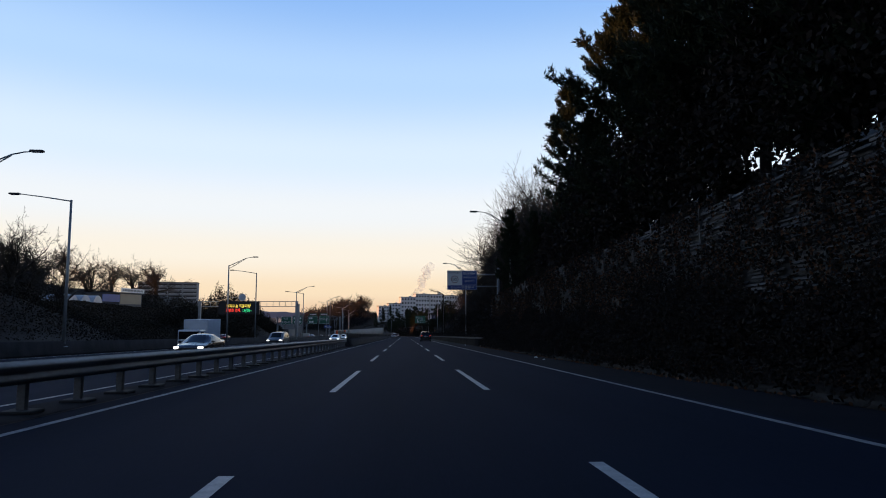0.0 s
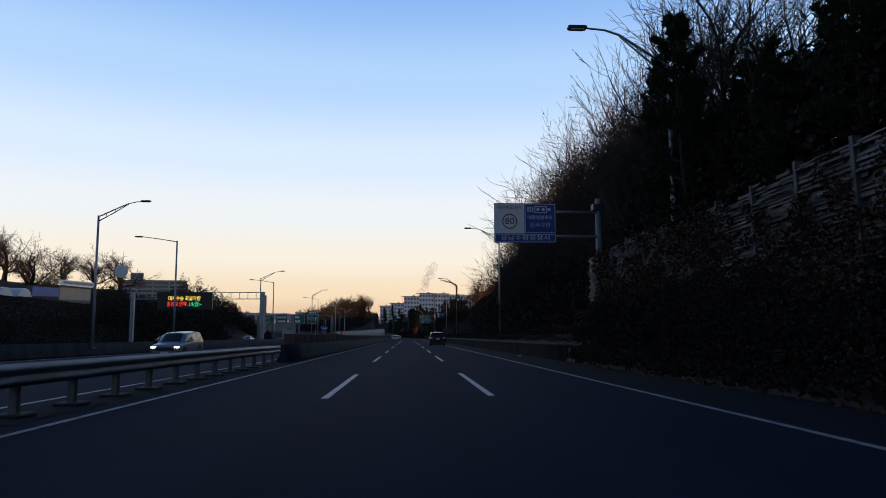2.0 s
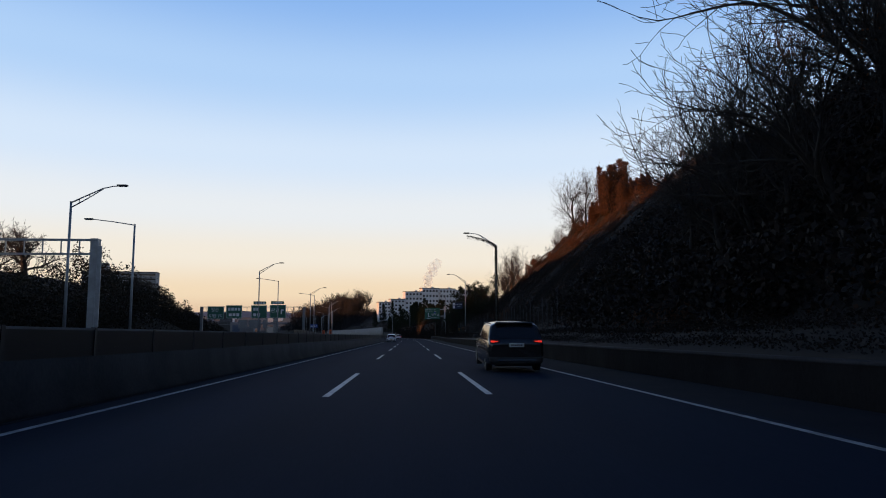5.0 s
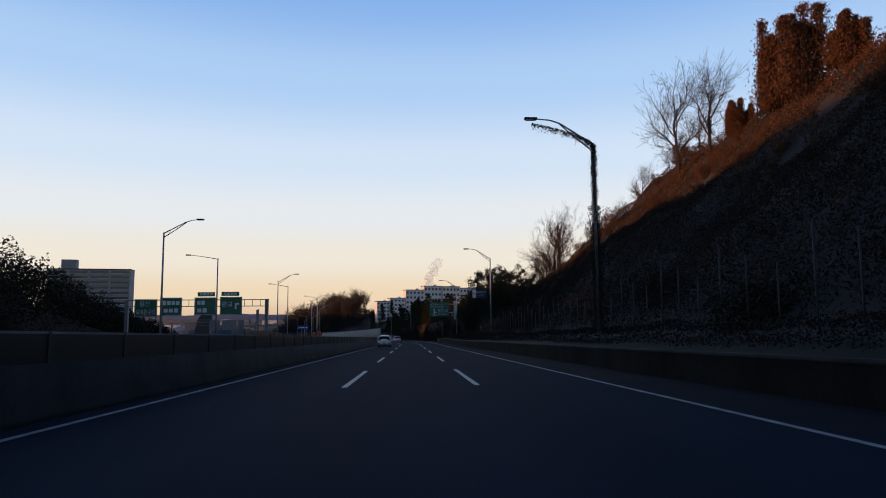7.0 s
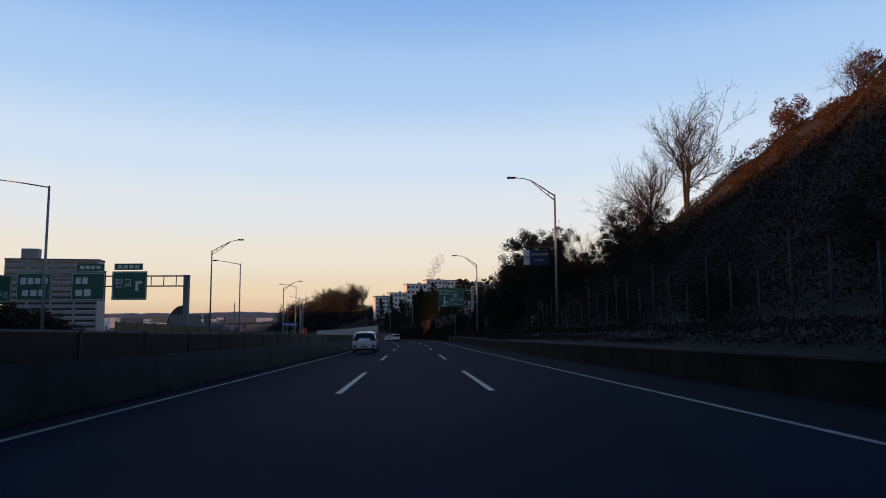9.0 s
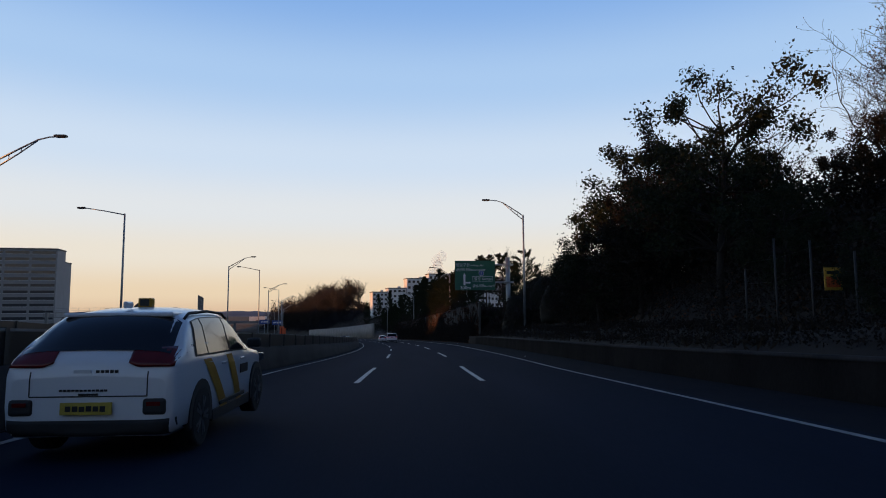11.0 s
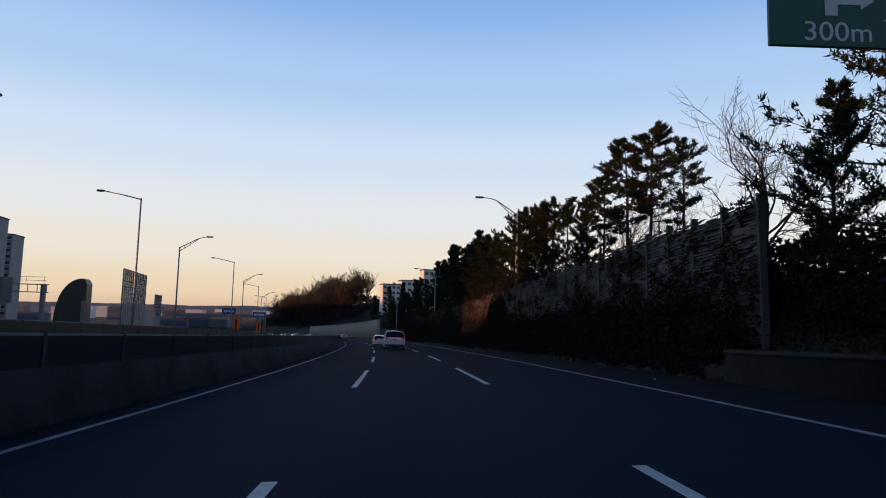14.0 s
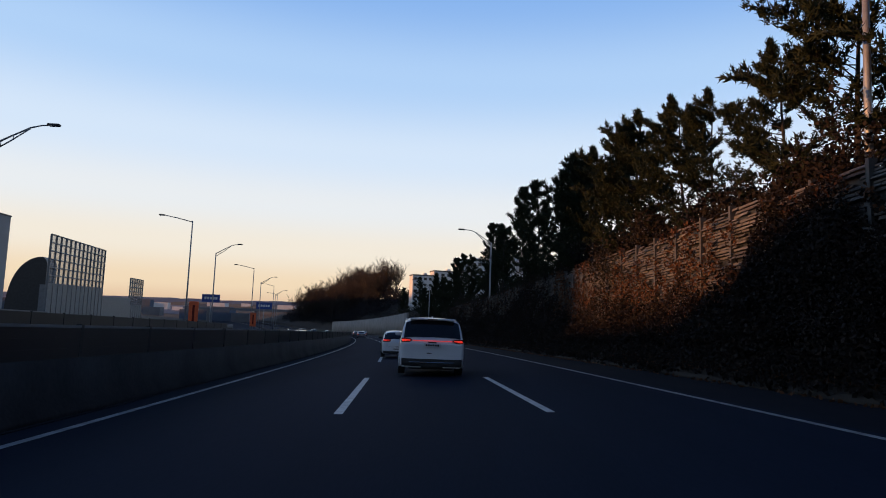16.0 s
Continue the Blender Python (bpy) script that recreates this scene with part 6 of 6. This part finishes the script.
def car(name, spec, paint, rear_lit=True, front_lit=False, plate=PLATE_W, lens=REDLENS, clad=True):
    """A road car, its rear at y = 0, facing +y."""
    L, W, H = spec["size"]
    top = empty(name)
    rows = blend(spec["rows"])
    part("body", car_shell(rows), paint, top)

    def surf(y, side, f):
        """A place on the side glass zone: f from belt (0) to roof edge (1)."""
        row = min(rows, key=lambda r: abs(r[0] - y))
        i = rows.index(row)
        j = i + 1 if y > row[0] and i + 1 < len(rows) else i - 1 if y < row[0] and i > 0 else i
        s = 0 if i == j else (y - row[0]) / (rows[j][0] - row[0])
        r = tuple(p + (q - p) * s for p, q in zip(row, rows[j]))
        h = ring_of(r)
        a, b, c = Vector(h[5]), Vector(h[6]), Vector(h[7])
        p = a.lerp(b, f / 0.66) if f < 0.66 else b.lerp(c, (f - 0.66) / 0.34)
        return Vector((side * (p.x + 0.012), y, p.z))

    # side glass in a dark surround
    for side in (1, -1):
        bm = bmesh.new()
        cols = []
        g0, g1 = spec["glass"][0], spec["glass"][-1]
        for k in range(13):
            s = k / 12
            y = g0[0] - 0.06 + (g1[1] + 0.08 - g0[0]) * s
            cols.append([bm.verts.new(surf(y + ((g0[2] + 0.02) * (1 - s) + (g1[3] + 0.02) * s) * f, side, 0.02 + 0.95 * f) - Vector((side * 0.006, 0, 0))) for f in (0, 0.33, 0.66, 1.0)])
        for a, b in zip(cols, cols[1:]):
            for k in range(3):
                bm.faces.new((a[k], b[k], b[k + 1], a[k + 1])).smooth = True
        part("window_surround", bm, TRIM, top)
        for y0, y1, s0, s1 in spec["glass"]:
            bm = bmesh.new()
            cols = []
            for k in range(6):
                y = y0 + (y1 - y0) * k / 5
                # the glass's upper edge falls towards windscreen and tail
                up = 0.93
                cols.append([bm.verts.new(surf(y + (s0 * (1 - k / 5) + s1 * k / 5) * f, side, 0.06 + (up - 0.06) * f)) for f in (0, 0.33, 0.66, 1.0)])
            for a, b in zip(cols, cols[1:]):
                for k in range(3):
                    bm.faces.new((a[k], b[k], b[k + 1], a[k + 1])).smooth = True
            part("side_window", bm, AUTOGLASS, top)
        # mirror
        bm = boxed(-0.10, 0.10, -0.06, 0.06, -0.06, 0.07, 0.035)
        part("wing_mirror", bm, TRIM if clad else paint, top, m=pose(side * (W / 2 + 0.07), spec["mirror"], spec["belt"] + 0.06))
        for y in spec["handles"]:
            p = boxed(-0.012, 0.012, -0.10, 0.10, -0.016, 0.016, 0.008)
            part("door_handle", p, paint, top, m=pose(side * (W / 2 - 0.004), y, spec["belt"] - 0.13))
    # rear window and windscreen lie on the sloping top
    for nm, (ya, yb) in (("rear_window", spec["rear_glass"]), ("windscreen", spec["front_glass"])):
        bm = bmesh.new()
        cols = []
        for k in range(7):
            y = ya + (yb - ya) * k / 6
            i = max(j for j in range(len(rows)) if rows[j][0] <= y + 1e-6)
            i = min(i, len(rows) - 2)
            s = (y - rows[i][0]) / max(1e-6, rows[i + 1][0] - rows[i][0])
            r = tuple(p + (q - p) * s for p, q in zip(rows[i], rows[i + 1]))
            w = r[6] * (0.96 if nm == "rear_window" else 0.88)
            back = -0.012 if nm == "rear_window" else 0.012
            cols.append([bm.verts.new((w * q, y + back, r[3] + 0.022 - (0.03 * q * q + 0.075 * q ** 6) * min(1, (r[3] - r[2]) * 4))) for q in (-1, -0.92, -0.8, -0.5, 0, 0.5, 0.8, 0.92, 1)])
        for a, b in zip(cols, cols[1:]):
            for k in range(8):
                bm.faces.new((a[k], a[k + 1], b[k + 1], b[k])).smooth = True
        part(nm, bm, AUTOGLASS, top)
    # wheels
    for side in (1, -1):
        for y in spec["wheels"]:
            r = spec["r"]
            x1 = side * (W / 2 + 0.012)
            wheel = empty("wheel")
            wheel.parent = top
            bm = disc_x(bmesh.new(), x1 - side * 0.22, x1, y, r, r, 24, 0.03)
            bmesh.ops.recalc_face_normals(bm, faces=bm.faces[:])
            part("tyre", bm, RUBBER, wheel)
            bm = bmesh.new()
            for k in range(10):
                a = 2 * math.pi * (k // 2) / 5 + (0.17 if k % 2 else -0.17)
                c, s = math.cos(a), math.sin(a)
                d = 0.022
                vs = [bm.verts.new((x1 + side * 0.004, y + u * c - v * s, r + u * s + v * c)) for u, v in ((0.02, -d * 0.7), (r * 0.66, -d), (r * 0.66, d), (0.02, d * 0.7))]
                vb = [bm.verts.new(v.co - Vector((side * 0.02, 0, 0))) for v in vs]
                bm.faces.new(vs)
                for q in range(4):
                    bm.faces.new((vs[q], vs[(q + 1) % 4], vb[(q + 1) % 4], vb[q]))
            bmesh.ops.recalc_face_normals(bm, faces=bm.faces[:])
            part("rim", bm, ALLOY, wheel)
            # black arch lip
            bm = bmesh.new()
            lo = []
            for k in range(15):
                a = math.pi * (k / 14 * 1.16 - 0.08)
                c, s = math.cos(a), math.sin(a)
                lo.append([bm.verts.new((side * (W / 2 + e), y + q * c, r + q * s)) for q, e in ((r - 0.01, -0.10), (r - 0.01, 0.006), (r + 0.075, 0.006), (r + 0.075, -0.05))])
            for a, b in zip(lo, lo[1:]):
                for q in range(3):
                    bm.faces.new((a[q], a[q + 1], b[q + 1], b[q]))
            part("wheel_arch", bm, TRIM if clad else paint, top)
        bm = boxed(-0.03, 0.03, spec["wheels"][0] + 0.45, spec["wheels"][1] - 0.45, 0.20, 0.34, 0.015)
        part("sill_trim", bm, TRIM, top, m=pose(side * (W / 2 - 0.03), 0, 0))
    # tail: bumper, plate, lamps, all lying on the rear surface
    fine = blend(spec["rows"][:6], 12)

    def rear_y(x, z):
        x, was, y_was = abs(x), None, 0.0
        for row in fine:
            h = ring_of(row)
            zs, ws = [p[2] for p in h[1:]], [p[0] for p in h[1:]]
            w = float(np.interp(z, zs, ws)) if zs[0] <= z <= zs[-1] else (-0.3 * (z - zs[-1]) / 0.1 if z > zs[-1] else 0.3)
            if w >= x:
                s = 1.0 if was is None or w <= was else (x - was) / (w - was)
                return y_was + (row[0] - y_was) * max(0.0, min(1.0, s))
            was, y_was = w, row[0]
        return fine[-1][0]

    def tail_patch(name, mat, x0, x1, lower, upper, out=0.014, nx=10, nz=4, label=""):
        """A panel on the tail between two edges given as functions of the distance from the middle."""
        bm = bmesh.new()
        grid = []
        for i in range(nx + 1):
            x = x0 + (x1 - x0) * i / nx
            a, b = lower(abs(x)), upper(abs(x))
            grid.append([bm.verts.new((x, rear_y(x, a + (b - a) * j / nz) - out, a + (b - a) * j / nz)) for j in range(nz + 1)])
        for a, b in zip(grid, grid[1:]):
            for j in range(nz):
                bm.faces.new((a[j], b[j], b[j + 1], a[j + 1])).smooth = True
        rim = [e for e in bm.edges if e.is_boundary]
        ret = bmesh.ops.extrude_edge_only(bm, edges=rim)
        for g in ret["geom"]:
            if isinstance(g, bmesh.types.BMVert):
                g.co.y += 0.05
        bmesh.ops.recalc_face_normals(bm, faces=bm.faces[:])
        return part(name, bm, mat, top, label)

    if spec.get("seams"):
        sx, sz0, sz1 = spec["seams"]
        tail_patch("shut_line", TRIM, -sx, sx, lambda x: sz0 - 0.006, lambda x: sz0 + 0.006, 0.004, 12, 1)
        for side in (1, -1):
            tail_patch("shut_line", TRIM, side * (sx - 0.005), side * (sx + 0.007), lambda x: sz0, lambda x: sz1, 0.004, 1, 6)
        tail_patch("handle_recess", TRIM, -0.10, 0.10, lambda x: sz0 + 0.01, lambda x: sz0 + 0.03, 0.006, 4, 1)
    bz = spec["bumper"]
    tail_patch("rear_bumper_trim", TRIM, -W * 0.485, W * 0.485, lambda x: 0.27, lambda x: bz + 0.05 * max(0.0, x / (W * 0.5) - 0.72), 0.022, 28, 4)
    if spec.get("strip", True):
        part("bumper_strip", boxed(-W * 0.34, W * 0.34, -0.052, -0.03, spec["bumper"] - 0.12, spec["bumper"] - 0.085, 0.01), CHROME, top)
    part("underbody", boxed(-W * 0.34, W * 0.34, 0.55, L - 0.5, 0.19, 0.34), TRIM, top)
    pz = spec["plate"]
    p = part("number_plate", boxed(-0.26, 0.26, -0.05, -0.02, pz - 0.06, pz + 0.06, 0.004), plate, top)
    bars(p, SIGN_BLACK, -0.21, 0.21, pz, 0.06, -0.052, 6, random.Random(3), "plate_bar")
    lz0, lz1, lw = spec["lamps"]
    inner = W / 2 - lw - 0.05
    for side in (1, -1):
        low = lambda x: lz0 + 0.04 * max(0.0, (inner + 0.10 - x) / 0.10)
        high = lambda x: lz1 + 0.02 * (x - inner) - 0.03 * max(0.0, (inner + 0.08 - x) / 0.08)
        tail_patch("tail_lamp", lens, side * inner, side * (W / 2 - 0.05), low, high, 0.022, 26, 5)
        if rear_lit:
            mid = (lz0 + lz1) / 2
            tail_patch("lit_strip", TAIL, side * (inner + 0.06), side * (W / 2 - 0.08), lambda x: mid - 0.014 - 0.02 * (x > inner + lw * 0.5), lambda x: mid + 0.016 + 0.012 * (x > inner + lw * 0.5), 0.028, 10, 2)
    if rear_lit == "bar":
        mid = (lz0 + lz1) / 2
        tail_patch("light_bar", TAIL, -inner, inner, lambda x: mid - 0.006, lambda x: mid + 0.006, 0.02, 8, 1)
    # nose
    fz = spec["nose"]
    part("grille", boxed(-W * 0.30, W * 0.30, L - 0.06, L + 0.012, fz - 0.20, fz + 0.04, 0.02), TRIM, top)
    for side in (1, -1):
        x0, x1 = sorted((side * W * 0.30, side * W * 0.46))
        part("headlamp", boxed(x0, x1, L - 0.16, L - 0.02, fz - 0.02, fz + 0.10, 0.02), BEAM if front_lit else GLASS, top)
    part("front_plate", boxed(-0.26, 0.26, L + 0.01, L + 0.03, fz - 0.36, fz - 0.25), plate, top)
    for side in (1, -1):
        if spec.get("rails"):
            a, b = spec["rails"]
            x = spec["rows"][4][6] * 0.94
            z = H
            part("roof_rail", tubed([(side * x, a, z - 0.13), (side * x, a + 0.16, z - 0.06), (side * x, (a + b) / 2, z - 0.035), (side * x, b - 0.2, z - 0.065), (side * x, b, z - 0.13)], 0.018, 6), TRIM if clad else ALLOY, top)
    return top


MPV = dict(size=(5.15, 2.0, 1.75), belt=1.08, mirror=3.75, handles=(2.0, 3.1), bumper=0.54, plate=0.955, lamps=(1.03, 1.14, 0.34), nose=0.78, r=0.36, wheels=(1.0, 4.1), rails=(0.7, 3.2),
           rear_glass=(0.10, 0.47), front_glass=(3.30, 4.05),
           glass=((0.42, 1.45, 0.10, 0.0), (1.52, 2.55, 0, 0), (2.62, 3.75, 0, -0.75)),
           rows=[(0.0, 0.33, 0.94, 0.98, 0.84, 0.86, 0.80), (0.04, 0.28, 1.03, 1.08, 0.93, 0.95, 0.88), (0.16, 0.26, 1.07, 1.26, 0.96, 0.975, 0.90), (0.34, 0.25, 1.08, 1.53, 0.985, 0.99, 0.87), (0.52, 0.24, 1.08, 1.71, 0.99, 0.995, 0.84),
                 (1.0, 0.22, 1.08, 1.75, 0.99, 1.0, 0.83), (2.4, 0.22, 1.08, 1.75, 0.99, 1.0, 0.83), (3.3, 0.22, 1.06, 1.68, 0.99, 0.99, 0.78), (4.1, 0.24, 1.02, 1.10, 0.98, 0.97, 0.80), (4.8, 0.26, 0.94, 0.98, 0.96, 0.93, 0.75), (5.15, 0.34, 0.70, 0.76, 0.84, 0.82, 0.66)])
CROSS = dict(seams=(0.60, 0.655, 0.90), size=(4.38, 1.80, 1.54), belt=0.99, mirror=3.05, handles=(1.75, 2.65), bumper=0.42, plate=0.54, lamps=(0.945, 1.13, 0.46), nose=0.74, r=0.335, wheels=(0.84, 3.54), rails=(0.75, 2.45),
             rear_glass=(0.15, 0.68), strip=False, front_glass=(2.55, 3.45),
             glass=((0.72, 1.10, 0.12, 0.0), (1.14, 2.02, 0, 0), (2.08, 3.10, 0, -0.72)),
             rows=[(0.0, 0.31, 0.80, 0.84, 0.77, 0.79, 0.70), (0.04, 0.26, 0.92, 0.97, 0.84, 0.86, 0.79), (0.14, 0.24, 0.98, 1.08, 0.87, 0.88, 0.81), (0.40, 0.24, 0.99, 1.30, 0.885, 0.89, 0.78), (0.72, 0.24, 0.99, 1.48, 0.89, 0.895, 0.74),
                   (1.2, 0.22, 0.98, 1.54, 0.89, 0.90, 0.72), (2.0, 0.22, 0.97, 1.54, 0.89, 0.90, 0.71), (2.6, 0.22, 0.96, 1.46, 0.89, 0.89, 0.68), (3.45, 0.24, 0.93, 1.00, 0.88, 0.87, 0.70), (4.05, 0.26, 0.86, 0.90, 0.86, 0.82, 0.66), (4.38, 0.34, 0.66, 0.70, 0.74, 0.72, 0.56)])
SEDAN = dict(size=(4.75, 1.84, 1.45), belt=0.95, mirror=3.15, handles=(1.9, 2.85), bumper=0.42, plate=0.72, lamps=(0.84, 0.96, 0.32), nose=0.70, r=0.325, wheels=(0.95, 3.75),
             rear_glass=(0.62, 1.25), front_glass=(2.65, 3.55),
             glass=((1.15, 2.02, 0.35, 0.0), (2.08, 3.15, 0, -0.75)),
             rows=[(0.0, 0.36, 0.88, 0.94, 0.82, 0.82, 0.76), (0.08, 0.28, 0.95, 1.02, 0.88, 0.88, 0.76), (0.55, 0.24, 0.95, 1.06, 0.91, 0.91, 0.70), (1.25, 0.22, 0.95, 1.38, 0.915, 0.92, 0.62),
                   (1.8, 0.22, 0.95, 1.45, 0.915, 0.92, 0.64), (2.2, 0.22, 0.95, 1.45, 0.915, 0.92, 0.65), (2.7, 0.22, 0.94, 1.38, 0.915, 0.91, 0.62), (3.55, 0.24, 0.90, 0.98, 0.90, 0.89, 0.68), (4.35, 0.26, 0.82, 0.86, 0.86, 0.83, 0.64), (4.75, 0.34, 0.62, 0.66, 0.74, 0.72, 0.56)])

mpv = car("minivan", MPV, CARWHITE, "bar", clad=False)
mpv.matrix_basis = stand(0.13, 348.4, 0.0)
tagged(mpv, "white minivan with a lit red tail light bar", "minivan")
part("rear_spoiler", boxed(-0.70, 0.70, 0.30, 0.62, 1.70, 1.755, 0.02), CARWHITE, mpv)
part("brake_lamp", boxed(-0.15, 0.15, 0.295, 0.31, 1.715, 1.735), REDLENS, mpv)
part("emblem", boxed(-0.13, 0.13, -0.03, -0.01, 1.00, 1.06, 0.01), SIGN_BLACK, mpv)
part("badge_bar", boxed(-0.16, 0.16, 0.0, 0.012, 0.70, 0.725), SIGN_BLACK, mpv)
part("roof_fin", boxed(-0.02, 0.02, 0.75, 0.93, 1.75, 1.82, 0.015), CARWHITE, mpv)

taxi = car("taxi", CROSS, CARWHITE, False, plate=PLATE_Y)
taxi.matrix_basis = stand(-3.60, 231.6, 0.0) @ Matrix.Diagonal((1, 1, 1.04, 1))
tagged(taxi, "white taxi with yellow side stripes and a yellow plate", "taxi")
part("rear_spoiler", boxed(-0.62, 0.62, 0.62, 0.98, 1.445, 1.495, 0.022), CARWHITE, taxi)
part("roof_fin", boxed(-0.025, 0.025, 0.78, 0.98, 1.545, 1.62, 0.02), CARWHITE, taxi)
roof_lamp = part("roof_sign", boxed(-0.085, 0.085, 1.35, 1.46, 1.555, 1.67, 0.015), TAXIYELLOW, taxi, "small yellow roof sign")
part("roof_sign_face", boxed(-0.055, 0.055, 1.34, 1.352, 1.575, 1.655), SIGN_BLACK, roof_lamp)
for side in (1, -1):
    x0, x1 = sorted((side * 0.80, side * 0.56))
    pod = part("rear_fog_unit", boxed(x0, x1, -0.03, 0.30, 0.47, 0.63, 0.03), TRIM, taxi, "black fog lamp housing")
    part("fog_lens", boxed(x0 + 0.05, x1 - 0.05, -0.036, -0.028, 0.56, 0.60), REDLENS, pod)
    # two slanting yellow bands on the doors
    for ya, yb, w in ((1.80, 1.05, 0.30), (2.50, 1.98, 0.27)):
        bm = bmesh.new()
        cols = []
        for k in range(7):
            f = k / 6
            z = 0.30 + (0.955 - 0.30) * f
            row = min(blend(CROSS["rows"]), key=lambda r: abs(r[0] - 1.6))
            h = ring_of(row)
            xs = [(p[2], p[0]) for p in h[2:6]]
            x = np.interp(z, [a for a, b in xs], [b for a, b in xs]) + 0.008
            y = ya + (yb - ya) * (1 - f if yb > ya else f)
            cols.append([bm.verts.new((side * x, y - w / 2, z)), bm.verts.new((side * x, y + w / 2, z))])
        for a, b in zip(cols, cols[1:]):
            bm.faces.new((a[0], a[1], b[1], b[0]))
        part("yellow_stripe", bm, TAXIYELLOW, taxi)
    part("door_badge", boxed(-0.004, 0.004, 2.55, 2.95, 0.66, 0.78), SIGN_BLACK, taxi, m=pose(side * 0.903, 0, 0))
    part("door_moulding", boxed(-0.012, 0.012, 1.55, 2.75, 0.36, 0.41, 0.008), TRIM, taxi, m=pose(side * 0.905, 0, 0))
part("maker_badge", boxed(-0.16, 0.02, 0.0, 0.014, 0.885, 0.92), SIGN_WHITE, taxi)
bars(taxi, SIGN_BLACK, 0.06, 0.30, 0.90, 0.035, 0.012, 5, random.Random(4))
bars(taxi, SIGN_BLACK, -0.30, 0.20, 0.715, 0.022, -0.004, 12, random.Random(5))

suv = car("suv", dict(MPV, size=(4.9, 1.96, 1.75)), CARBLACK, True)
suv.matrix_basis = stand(3.75, 124.0, 0.0)
tagged(suv, "black suv with lit tail lamps in the slow lane", "suv")
part("rear_spoiler", boxed(-0.70, 0.70, 0.30, 0.62, 1.70, 1.755, 0.02), CARBLACK, suv)

hatch = car("hatchback", CROSS, CARWHITE, True)
hatch.matrix_basis = stand(-0.95, 363.0, 0.0, 2)
hatch.scale = (0.9, 0.9, 0.9)
tagged(hatch, "white hatchback with lit tail lamps ahead of the minivan", "car", "cars ahead")
hatch_dark = car("sedan", SEDAN, CARGREY, True)
hatch_dark.matrix_basis = stand(-3.6, 470, 0.0)
tagged(hatch_dark, "dark grey sedan with lit tail lamps far ahead", "car", "cars ahead")
copy_thing(hatch_dark, stand(-3.4, 500, 0.0))
copy_thing(hatch_dark, stand(0.1, 520, 0.0))

oncoming = car("suv", dict(MPV, size=(5.15, 2.0, 1.75)), CARGREY, False, True)
oncoming.matrix_basis = stand(-16.2, 91.5, -0.02, 180)
tagged(oncoming, "dark grey suv with lit headlamps on the oncoming lanes", "suv", "oncoming vehicles")
white_sedan = car("sedan", SEDAN, CARWHITE, False, True)
white_sedan.matrix_basis = stand(-12.8, 128, 0, 180)
tagged(white_sedan, "white sedan with lit headlamps on the oncoming lanes", "car", "oncoming vehicles")
for u, y in ((-16.3, 182), (-16, 400), (-12.8, 420), (-9.3, 560), (-12.8, 585), (-16.3, 600), (-9.3, 640), (-12.8, 660), (-16, 690)):
    copy_thing(white_sedan if int(y) % 3 else oncoming, stand(u, y, -0.02, 180))
dark_sedan = car("sedan", SEDAN, CARBLACK, False, True)
dark_sedan.matrix_basis = stand(-12.8, 48.5, -0.02, 180)
tagged(dark_sedan, "black sedan with lit headlamps on the oncoming lanes", "car", "oncoming vehicles")
red_car = car("sedan", SEDAN, CARRED, True)
red_car.matrix_basis = stand(-40, 150, -0.02)
tagged(red_car, "dark red sedan on the outer carriageway", "car", "outer carriageway cars")
for u, y in ((-36, 190), (-32, 230)):
    copy_thing(hatch_dark if int(y) % 4 else white_sedan, stand(u, y, -0.02))


def box_truck():
    t = empty("box_truck")
    part("cargo_box", boxed(-1.1, 1.1, 0.0, 4.2, 0.95, 3.1, 0.03), WHITEWALL, t, "white cargo box")
    part("chassis", boxed(-0.9, 0.9, 0.1, 6.0, 0.55, 0.92, 0.02), TRIM, t)
    cab = part("cab", boxed(-1.0, 1.0, 4.35, 6.1, 0.5, 2.2, 0.12), CARWHITE, t)
    part("windscreen", boxed(-0.88, 0.88, 6.09, 6.12, 1.35, 2.05, 0.01), AUTOGLASS, cab)
    for side in (1, -1):
        part("side_window", boxed(side * 1.0 - 0.01, side * 1.0 + 0.01, 4.9, 5.8, 1.4, 2.0), AUTOGLASS, cab)
        part("headlamp", boxed(side * 0.78 - 0.14, side * 0.78 + 0.14, 6.08, 6.13, 0.75, 0.92, 0.01), BEAM, cab)
        for y in (1.0, 5.2):
            bm = disc_x(bmesh.new(), side * 0.98 - 0.13, side * 0.98 + 0.13 - 0.1, y, 0.42, 0.42, 20, 0.02)
            bmesh.ops.recalc_face_normals(bm, faces=bm.faces[:])
            part("wheel", bm, RUBBER, t)
    return t


truck = box_truck()
truck.matrix_basis = stand(-16.8, 61.5, -0.02, 180) @ Matrix.Scale(0.86, 4)
tagged(truck, "white box truck with lit headlamps on the oncoming lanes", "truck", "oncoming vehicles")
